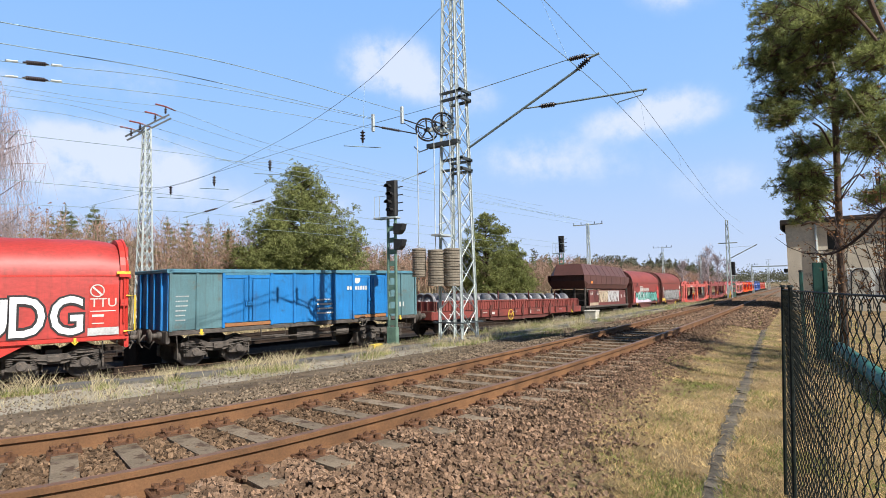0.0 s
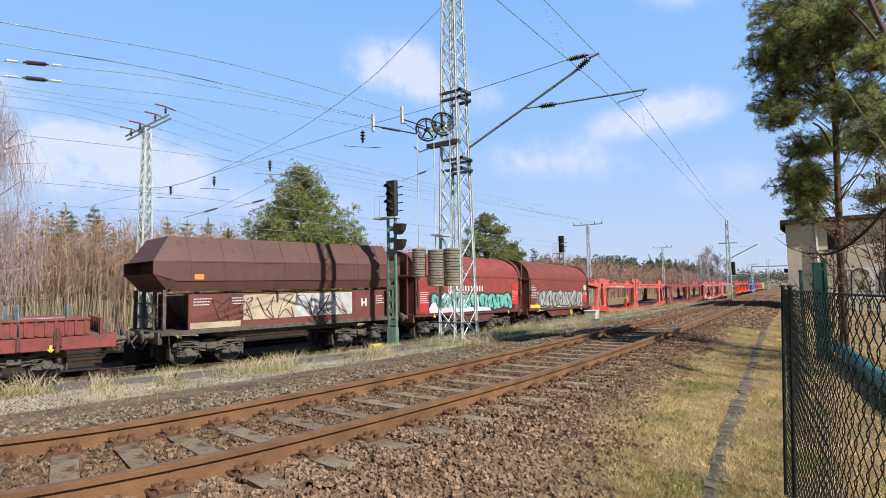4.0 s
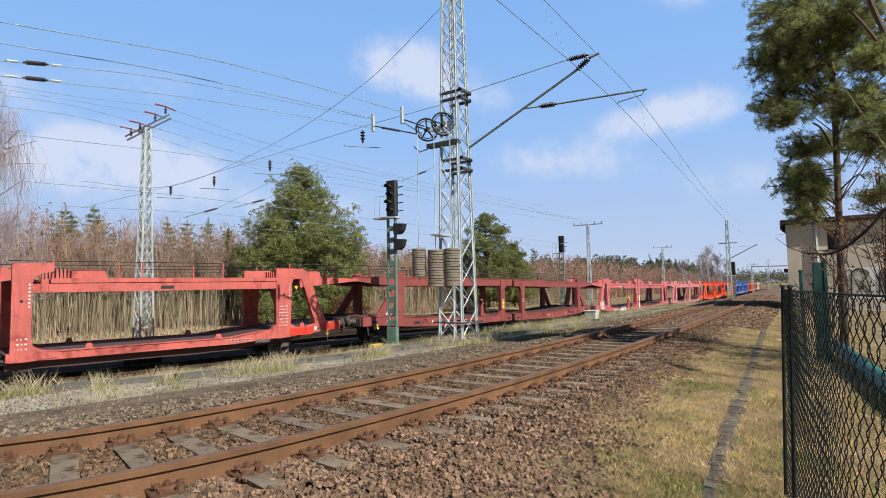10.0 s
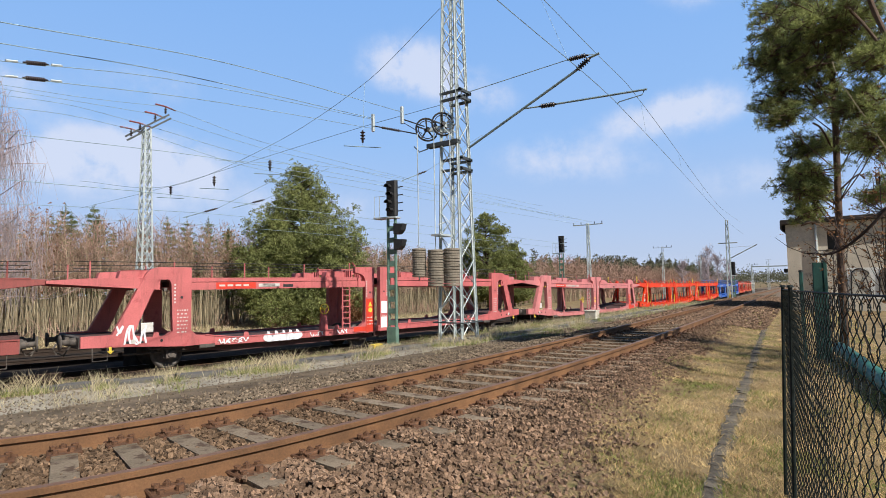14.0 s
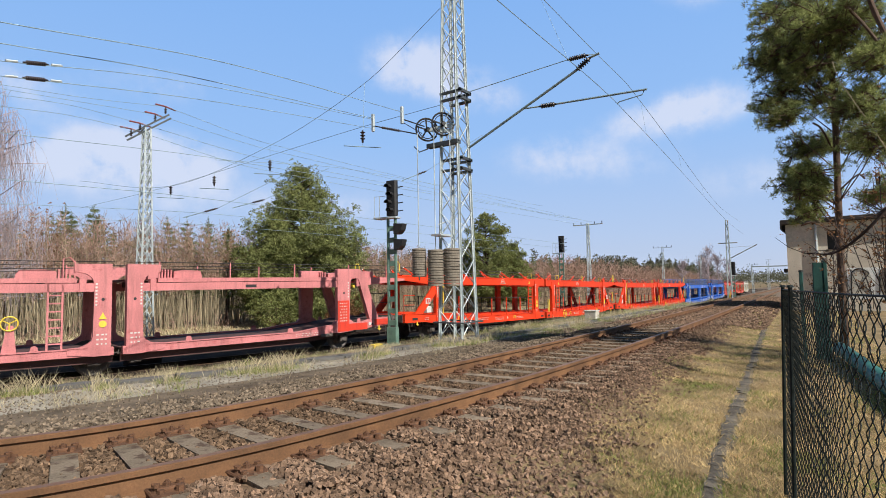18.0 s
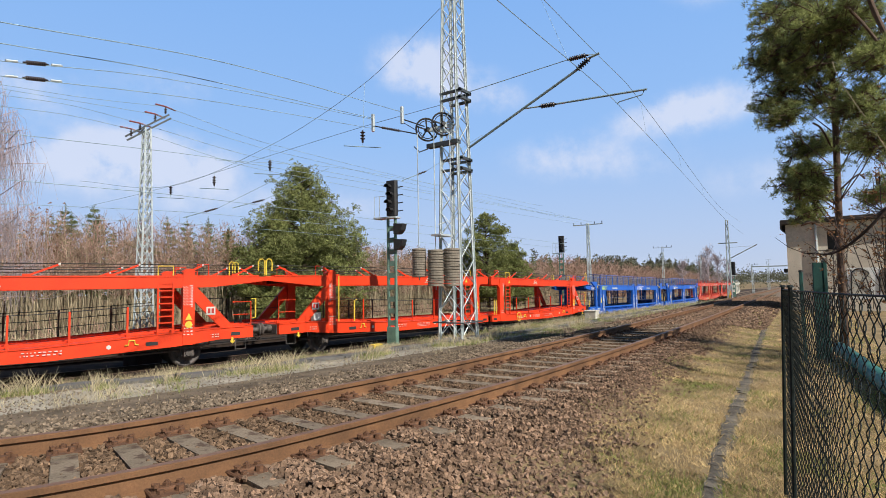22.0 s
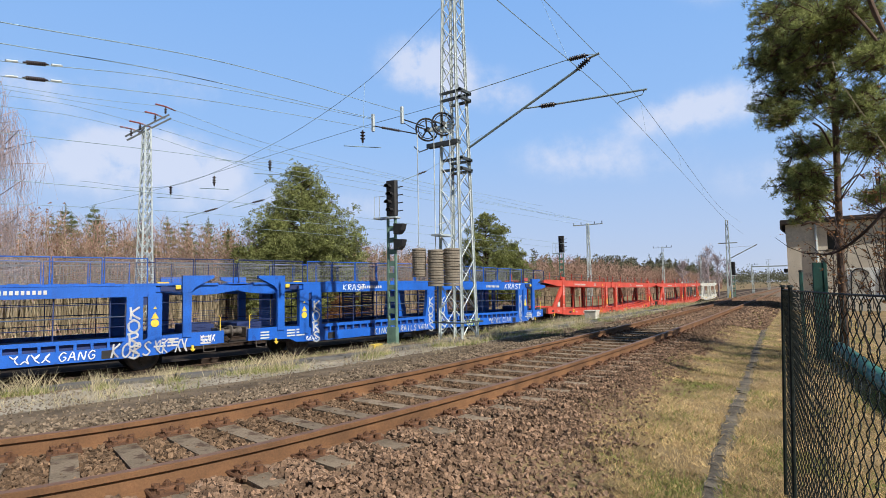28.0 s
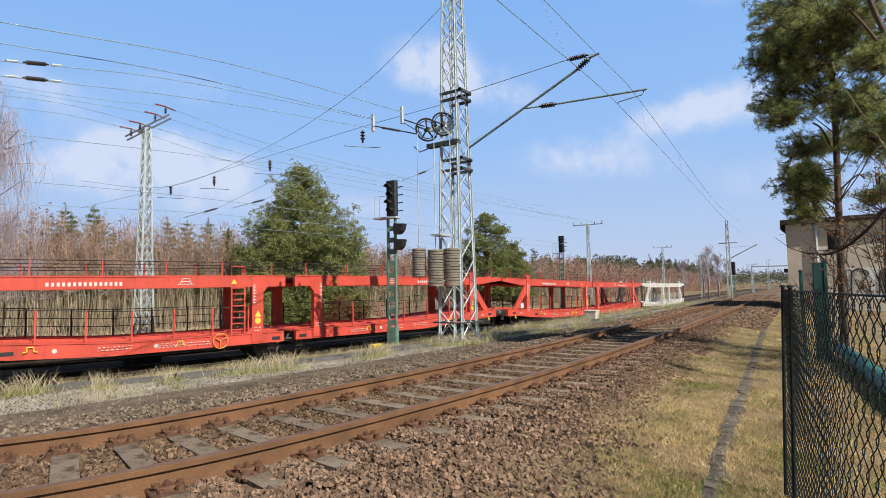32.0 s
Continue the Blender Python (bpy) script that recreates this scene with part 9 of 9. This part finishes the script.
    if not old:
        side_marks(u, c0 + 0.06, c0 + 0.36, 1.02, 1.42, int(outer), rows=4)
        side_marks(u, c1 + 3.0, c1 + 3.9, 0.72, 0.88, int(outer) + 4, rows=2)
        side_marks(u, c1 + 4.6, c1 + 5.4, 0.68, 0.86, int(outer) + 7, rows=3)
        side_marks(u, L - jd - 2.4, L - jd - 1.6, 0.68, 0.84, int(outer) + 9, rows=2)
    side_marks(u, L - jd - 0.12, L - jd + 0.12, 1.6 if old else 1.0, 1.8 if old else 1.2, int(outer) + 6, rows=2)
    for d in (c1 + 1.95, L - 4.3):
        part("axle_mark", Shape().disc((u.X(d), -1.402, 0.84 if d < 6 else 0.78), (0, -1, 0), [(0, 0.062), (0.012, 0.062)], 14), M_mark, u.w, "round white mark")
    if not fresh and not old:
        for k in range(15):
            u.bar("sign_block", c1 + 1.7 + k * 0.13, c1 + 1.77 + k * 0.13, -1.412, -1.398, 2.64, 2.75, M_mark)
    if old:
        ped = u.plate("lever_post", [(L - jd - 2.0, 0.94), (L - jd - 1.95, 1.5, 0.03), (L - jd - 1.78, 1.5, 0.03), (L - jd - 1.66, 0.94)], -1.38, -1.26, col) if u.s < 0 else None
        if ped:
            part("lever_hook", u.pipe([(L - jd - 1.85, -1.34, 1.5), (L - jd - 1.72, -1.34, 1.62), (L - jd - 1.82, -1.34, 1.78), (L - jd - 1.98, -1.34, 1.8)], 0.022), M_orange, ped, "orange lever hook")
    if wheel_at is not None:
        handwheel(u.w, u.X(wheel_at), 0.78, 0.24, M_yellow if fresh else M_orange)
    hook(u.w, u.X(0.8), 0.88)
    running_gear(u, (c0 + c1) / 2 - 0.1, u.s < 0)
    coupling_end(u)
    joint_gear(u)
    return u


def crimson_tags(left, right):
    """White graffiti along the crimson transporter."""
    L = left.L
    for d0, d1, z0, z1, n, r, sd in ((0.9, 1.75, 0.9, 1.45, 4, 0.028, 3), (3.95, 5.0, 0.68, 0.84, 5, 0.018, 8)):
        scrawl(left.w, left.X(d0), left.X(d1), z0, z1, M_spray, n, sd, r, y=FACE - 0.004)
    bubble(left.w, left.X(5.6), left.X(7.0), 0.66, 0.84, M_spray, M_spray, 5, 12, y=-1.405, label="white sprayed letters")
    scrawl(left.w, left.X(7.4), left.X(8.0), 0.68, 0.82, M_spray, 3, 9, 0.018, y=-1.41)
    scrawl(left.w, left.X(8.6), left.X(9.1), 0.68, 0.84, M_spray, 3, 19, 0.018, y=-1.41)
    right.bar("sprayed_patch", right.L - 0.48, right.L - 0.14, FACE - 0.006, FACE + 0.003, 1.35, 1.85, M_spray, "white sprayed patch")
    right.bar("sprayed_patch", right.L - 0.46, right.L - 0.12, FACE - 0.006, FACE + 0.003, 0.75, 1.2, M_spray, "white sprayed patch")


def mesh_unit(outer, joint, seed, words):
    """Blue type: slotted sill, mesh railings on the upper deck, an end post with an outward cap."""
    u = Unit(outer, joint, "deep blue two-deck car transporter with mesh railings and white graffiti")
    L = u.L
    u.nose = 0.12 if u.s > 0 else 0.0
    col = paint("deep_blue_steel", (0.010, 0.105, 0.48), rough=0.45, second=(0.012, 0.055, 0.27), amount=0.3, streak=0.3)
    # Shaded copy of the blue for recesses, decks and far-side parts.
    dark = paint("shaded_blue_steel", (0.012, 0.03, 0.12), rough=0.7)
    for sy in (-1, 1):
        y0, y1, yo = sy * 1.27, sy * 1.40, sy * 1.425
        u.plate("side_sill", [(0, 0.72), (0, 1.12), (1.0, 1.12), (2.3, 1.08), (2.9, 0.82), (L - 0.05, 0.82), (L - 0.05, 0.48), (2.9, 0.48), (1.9, 0.52), (1.6, 0.66)], y0, y1, col, "deep lower side sill")
        # Dark strip that paints the shade behind the slots.
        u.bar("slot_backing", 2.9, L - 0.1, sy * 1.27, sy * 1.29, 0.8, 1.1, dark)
        s = Shape()
        n = 15
        for k in range(n + 1):
            d = 3.05 + (L - 0.75 - 3.05) * k / n
            u.box(s, d - 0.035, d + 0.035, y0, y1, 0.81, 1.0)
        u.box(s, 2.9, L - 0.1, y0, y1, 0.99, 1.10)
        part("slotted_rail", s, col, u.w, "rail with dark slots above the sill")
        u.plate("upper_beam", [(2.2, 2.3), (2.2, 2.62), (L - 0.05, 2.62), (L - 0.05, 2.3)], y0, y1, col, "upper side beam")
        u.bar("deck_edge", 0.2, L - 0.1, sy * 1.1, sy * 1.38, 2.63, 2.70, col)
        u.plate("column", [(2.55, 0.8), (2.55, 2.32), (3.0, 2.32), (3.0, 1.05, 0.1), (3.2, 0.8)], sy * 1.25, yo, col, "broad lower column")
        u.plate("column", [(2.02, 0.8), (2.02, 2.4), (2.42, 2.4), (2.42, 0.8)], sy * 1.25, yo, col, "broad lower column")
        u.plate("column_web", [(2.4, 2.05), (2.4, 2.32), (2.58, 2.32), (2.58, 2.05)], sy * 1.3, sy * 1.36, dark)
        u.plate("end_post", [(1.1, 1.0), (1.1, 2.92), (1.38, 2.92), (1.38, 1.0)], sy * 1.32, sy * 1.44, col, "tall end post")
        u.plate("post_cap", [(1.4, 2.94), (0.36, 2.94), (0.36, 2.86), (0.5, 2.8), (1.0, 2.56, 0.1), (1.1, 2.4), (1.4, 2.4)], sy * 1.315, sy * 1.445, col, "outward cap on the end post")
        u.plate("end_beam", [(-0.55, 2.46), (-0.5, 2.6), (0.4, 2.64), (2.2, 2.58), (2.2, 2.44), (1.5, 2.38), (0.9, 2.3), (0.2, 2.34)], sy * 1.2, sy * 1.32, col, "tapering end of the upper deck")
        u.plate("tie", [(1.4, 2.42), (1.4, 2.56), (2.05, 2.62), (2.05, 2.46)], sy * 1.22, sy * 1.36, dark)
        u.plate("joint_column", [(L - 0.1, 0.5), (L - 0.1, 2.34), (L - 0.56, 2.34), (L - 0.6, 1.7), (L - 0.78, 0.82), (L - 0.78, 0.5)], sy * 1.25, yo, col, "joint column that widens downwards")
        # inner hand lines
        ln = Shape()
        ln.tube([(u.X(3.0), sy * 1.3, 1.72), (u.X(L - 0.6), sy * 1.3, 1.72)], 0.016, 5)
        part("hand_line", ln, M_grille if sy < 0 else dark, u.w, "pale grey hand line")
        ln = Shape()
        for z in (2.1, 1.42):
            ln.tube([(u.X(0.1), sy * 1.26, z), (u.X(L - 0.4), sy * 1.26, z)], 0.012, 4)
        for k in range(5):
            d = 3.4 + (L - 4.4) * k / 4
            u.box(ln, d - 0.014, d + 0.014, sy * 1.26 - 0.014, sy * 1.26 + 0.014, 1.0, 2.3)
        part("inner_rail", ln, dark, u.w)
        # railing of mesh panels
        ds = [-0.35, 1.0, 2.25] + [2.4 + (L - 2.5) * k / 6 for k in range(7)]
        for k in range(len(ds) - 1):
            a, b = ds[k] + 0.03, ds[k + 1] - 0.03
            if b - a < 0.3:
                continue
            edge = k < 2
            p_ = part("mesh_panel", u.pipe([(a, sy * 1.33, 2.68), (a, sy * 1.33, 3.47), (b, sy * 1.33, 3.47), (b, sy * 1.33, 2.68)], 0.024), dark if edge else col, u.w, "railing panel of fine wire mesh")
            g_ = Shape()
            for i in range(13):
                z = 2.74 + i * 0.056
                u.box(g_, a, b, sy * 1.33 - 0.003, sy * 1.33 + 0.003, z - 0.0045, z + 0.0045)
            for i in range(int((b - a) / 0.09)):
                u.box(g_, a + i * 0.09 - 0.003, a + i * 0.09 + 0.003, sy * 1.33 - 0.003, sy * 1.33 + 0.003, 2.72, 3.45)
            part("wire_mesh", g_, M_meshgrey, p_, "fine grey wire mesh")
            part("mid_rail", u.pipe([(a, sy * 1.335, 3.33), (b, sy * 1.335, 3.33)], 0.013), M_meshgrey, p_)
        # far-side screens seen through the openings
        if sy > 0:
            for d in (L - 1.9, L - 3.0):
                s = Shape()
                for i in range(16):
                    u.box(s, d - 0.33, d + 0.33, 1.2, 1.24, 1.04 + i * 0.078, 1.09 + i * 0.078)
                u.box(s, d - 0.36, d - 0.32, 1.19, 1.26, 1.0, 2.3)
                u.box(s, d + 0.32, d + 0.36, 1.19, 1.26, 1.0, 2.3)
                part("louvre_screen", s, dark, u.w, "louvred screen in shade-dark blue")
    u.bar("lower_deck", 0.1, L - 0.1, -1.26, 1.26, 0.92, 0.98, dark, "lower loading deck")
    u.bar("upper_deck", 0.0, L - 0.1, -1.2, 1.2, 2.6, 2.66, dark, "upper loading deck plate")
    s = Shape()
    u.box(s, 0.05, 1.0, -0.5, 0.9, 1.0, 1.32, 0.04)
    part("ramp_plate", s, dark, u.w, "folded ramp plate")
    part("ramp_plate", u.pipe([(0.1, -1.3, 1.12), (0.1, -1.3, 1.55), (0.15, -1.3, 1.62)], 0.018), M_yellow, u.w, "yellow grab rail")
    for sy in (-1, 1):
        s = Shape()
        for k in range(9):
            u.box(s, 0.25, 1.0, sy * 1.2, sy * 1.21, 1.15 + k * 0.08, 1.16 + k * 0.08)
        part("end_grille", s, dark, u.w)
    s = Shape()
    for k in range(12):
        u.box(s, 3.3 + k * (L - 4.5) / 12, 3.3 + (k + 0.55) * (L - 4.5) / 12, -1.34, -1.2, 2.66, 2.72)
    part("deck_fittings", s, col, u.w)
    # graffiti, signs, small print
    x = u.X
    sprayed(u.w, "KORS", min(x(2.56), x(2.98)) + 0.02, 1.62, 0.38, 0.37, 0.034, M_silver, True, "silver white stacked graffiti letter", y=-1.432)
    sprayed(u.w, "KORS", min(x(L - 0.55), x(L - 0.12)) + 0.02, 1.58, 0.38, 0.37, 0.034, M_silver, True, "silver white stacked graffiti letter", y=-1.432)
    for word, d, z, wd, hh, rr_, mt in words:
        if word == "~":
            scrawl(u.w, min(x(d), x(d + wd)), max(x(d), x(d + wd)), z, z + hh, mt, max(4, int(wd / 0.2)), seed + int(d * 7), rr_ * 0.7, y=-1.43)
        else:
            start = x(d) if u.s < 0 else x(d + len(word) * wd * 1.06)
            sprayed(u.w, word, start, z, wd, hh, rr_ * 0.8, mt, lean=0.15)
    part("warning_sign", Shape().prism([(x(2.22) - 0.11, 1.62), (x(2.22) + 0.11, 1.62), (x(2.22), 1.82)], -1.432, -1.42).disc((x(2.22), -1.422, 1.48), (0, -1, 0), [(0, 0.12), (0.01, 0.12)], 12).prism([(x(2.22) - 0.05, 1.92), (x(2.22) + 0.05, 1.92), (x(2.22), 2.0)], -1.432, -1.42), M_yellow, u.w, "yellow warning signs")
    u.bar("latch", 1.44, 1.6, -1.42, -1.32, 2.5, 2.64, M_yellow, "small yellow latch", c=0.02)
    u.bar("guard_strip", 1.8, 2.15, -1.37, -1.34, 2.70, 2.74, M_yellow, "yellow edge strip")
    u.bar("notice", 3.3, 3.62, -1.412, -1.398, 0.52, 0.76, M_ink, "black notice plate")
    s = Shape()
    for d in (0.45, 1.5, 1.9):
        for k in range(3):
            u.box(s, d, d + 0.34, -1.412, -1.398, 0.74 + k * 0.1, 0.79 + k * 0.1)
    part("marking", s, M_mark, u.w, "small white lettering")
    for k in range(10):
        u.bar("sign_block", 4.9 + k * 0.12, 4.975 + k * 0.12, -1.412, -1.398, 2.42, 2.53, M_mark)
    hook(u.w, u.X(1.05), 0.72)
    running_gear(u, 2.4, u.s < 0)
    coupling_end(u)
    joint_gear(u)
    return u


M_meshgrey = surface("grey_wire_mesh", (0.16, 0.17, 0.19), 0.6, 0.3, var=0.2, scale=4, fine=40, bump=0)


coil_wagon(-9.85, -0.95, "bright red tarpaulin coil wagon with white bubble graffiti", M_hood3, M_sig, lead_art)
gondola(0.0, 10.64)
stake_wagon(11.6, 27.81)
hopper(28.9, 38.5)
coil_wagon(39.6, 48.53, "red tarpaulin coil wagon with mint graffiti", M_hood, M_ox, first_art)
coil_wagon(49.48, 58.34, "faded red tarpaulin coil wagon with silver graffiti", M_hood2, M_ox, second_art)
M_c1 = paint("salmon_red_steel", (0.49, 0.105, 0.085), rough=0.6, second=(0.30, 0.05, 0.04), amount=0.5)
M_c2 = paint("oxide_brown_steel", (0.24, 0.055, 0.048), rough=0.6, second=(0.14, 0.045, 0.04), amount=0.45)
M_c3 = paint("faded_crimson_steel", (0.47, 0.12, 0.12), rough=0.55, second=(0.36, 0.07, 0.075), amount=0.35)
M_c4 = paint("faded_pink_steel", (0.52, 0.18, 0.18), rough=0.6, second=(0.40, 0.11, 0.11), amount=0.35)
M_c5 = paint("fresh_orange_red_steel", (0.66, 0.045, 0.010), rough=0.5, second=(0.55, 0.035, 0.01), amount=0.2, streak=0.2, spec=0.3)
M_c6 = paint("coral_red_steel", (0.54, 0.072, 0.045), spec=0.35, rough=0.5, second=(0.42, 0.06, 0.04), amount=0.3)
M_c7 = paint("dirty_white_steel", (0.55, 0.54, 0.48), rough=0.6)
cap_unit(59.0, 69.62, M_c1, "empty salmon red car transporter unit with fresh red patches", ("portal", "joint", "foot", "flare"), True, True)
cap_unit(80.0, 69.66, M_c1, "empty salmon red car transporter unit with fresh red sill", ("sill", "foot"))
beam_unit(81.0, 92.16, M_c2, "empty oxide brown two-deck car transporter unit", old=True)
beam_unit(103.1, 92.24, M_c2, "empty oxide brown two-deck car transporter unit", old=True)
crimson = cap_unit(104.3, 114.8, M_c3, "faded crimson car transporter unit with white graffiti tags", ("joint", "flare"), True, True, 1), cap_unit(125.8, 114.84, M_c3, "faded crimson car transporter unit with white sprayed patches")
crimson_tags(*crimson)
cap_unit(126.85, 137.4, M_c4, "empty faded pink two-deck car transporter unit", (), True, True)
cap_unit(147.7, 137.44, M_c4, "empty faded pink car transporter unit with fresh red foot", ("portal", "foot", "sill"))
beam_unit(148.45, 161.08, M_c5, "fresh orange-red car transporter unit with yellow grab rails", True)
beam_unit(173.25, 161.16, M_c5, "fresh orange-red car transporter unit with yellow grab rails", True, ladder_end=True, wheel_at=9.4)
beam_unit(174.0, 186.6, M_c5, "fresh orange-red car transporter unit with yellow grab rails", True)
beam_unit(199.16, 186.68, M_c5, "fresh orange-red car transporter unit with yellow grab rails", True, ladder_end=True, wheel_at=9.6)
mesh_unit(200.0, 210.66, 3, [("KRAST", 2.5, 2.36, 0.22, 0.24, 0.022, M_lime), ("KRAST", 0.25, 2.34, 0.18, 0.22, 0.02, M_spray), ("KORS", 1.9, 0.56, 0.16, 0.2, 0.018, M_spray), ("~", 5.2, 0.56, 2.4, 0.2, 0.014, M_silver)])
mesh_unit(220.5, 210.74, 5, [("KRAST", 7.1, 2.36, 0.36, 0.26, 0.03, M_spray), ("KORS", 2.3, 0.52, 0.26, 0.4, 0.034, M_silver), ("~", 1.2, 0.55, 1.0, 0.4, 0.03, M_silver), ("GANG", 3.7, 0.55, 0.22, 0.24, 0.024, M_spray), ("~", 4.75, 0.55, 0.9, 0.24, 0.022, M_spray), ("KORS", 6.6, 0.53, 0.24, 0.28, 0.026, M_spray), ("~", 0.3, 0.8, 0.5, 0.22, 0.016, M_spray)])
mesh_unit(221.15, 230.56, 9, [("KRAST", 4.0, 2.36, 0.22, 0.22, 0.022, M_spray), ("KING", 5.6, 0.52, 0.19, 0.24, 0.024, M_silver), ("OF", 6.55, 0.52, 0.19, 0.24, 0.024, M_silver), ("RAILS", 7.1, 0.52, 0.19, 0.24, 0.024, M_silver), ("~", 8.2, 0.54, 0.7, 0.22, 0.02, M_silver), ("~", 2.3, 0.54, 0.5, 0.16, 0.016, M_spray)])
mesh_unit(240.7, 230.62, 14, [("KRAST", 2.6, 2.36, 0.34, 0.26, 0.028, M_spray), ("CLAN", 3.8, 0.55, 0.2, 0.24, 0.02, M_spray), ("~", 4.8, 0.53, 1.1, 0.28, 0.026, M_silver), ("KRAST", 6.7, 0.53, 0.22, 0.28, 0.028, M_lime), ("~", 1.2, 0.55, 0.9, 0.4, 0.03, M_silver), ("~", 0.3, 0.8, 0.5, 0.22, 0.018, M_spray)])
beam_unit(241.4, 252.75, M_c6, "coral red two-deck car transporter unit with dark railings", wheel_at=9.0)
beam_unit(265.5, 252.83, M_c6, "coral red two-deck car transporter unit with dark railings", ladder_end=True)
beam_unit(266.6, 278.7, M_c6, "coral red two-deck car transporter unit with dark railings", wheel_at=9.0)
beam_unit(290.6, 278.78, M_c6, "coral red two-deck car transporter unit with dark railings", ladder_end=True)
beam_unit(291.6, 300.0, M_c7, "dirty white two-deck car transporter unit near the train's end")
beam_unit(308.5, 300.08, M_c7, "dirty white two-deck car transporter unit at the train's end")

ld = Shape()
for sy in (-1, 1):
    ld.disc((sy * 0.6, 0, 0), (sy, 0, 0), [(-0.05, 0.44), (-0.02, 0.44), (-0.015, 0.415), (0.07, 0.41), (0.07, 0.34), (0.03, 0.32), (0.02, 0.19), (0.09, 0.15), (0.12, 0.12)], 24)
ld.tube([(-0.85, 0, 0), (0.85, 0, 0)], 0.08, 10)
LOADED = ld.mesh("loaded_wheelset", True)
LOADED.materials.append(M_tread)
CARRIED = []
for x, dy, u0, u1 in LOADS:
    ob = tagged(part("loaded_wheelset", LOADED, None), "grey spare railway wheelset lying on the stake wagon", "wheelset", "spare wheelsets")
    CARRIED.append((ob, x, dy, u0, u1))


def motions():
    walk(clouds, [(t, pose(0, 0, 0, 0, 0, 2.1 - 4.3 * t / 32)) for t in (0.0, 8.0, 16.0, 24.0, 32.0)])
    for ob, u0, u1 in WAGONS:
        walk(ob, [(t, wagon_pose(u0, u1, t)) for t in TIMES])
    for ob, x, dy, u0, u1 in CARRIED:
        walk(ob, [(t, wagon_pose(u0, u1, t) @ pose(x, dy, 1.70)) for t in TIMES])
    spans = {ob: (u0 + u1) / 2 for ob, u0, u1 in WAGONS}
    for w, x, *more in ROLLING:
        top = w.parent if w.parent in spans else w.parent.parent
        u = spans[top] + x + (more[0] if more else 0.0)
        rows, ts = [], [k / 15 for k in range(481)]
        inside = [t for t in ts if 4.0 < u + run(t) < 42.0]
        if not inside:
            continue
        for t in sorted({0.0, *inside, 32.0}):
            tc = min(max(t, inside[0]), inside[-1])
            rows.append((t, pose(x, 0, 0.46, 0, math.degrees((run(tc) - run(inside[0])) / 0.46), 0)))
        walk(w, rows)


motions()
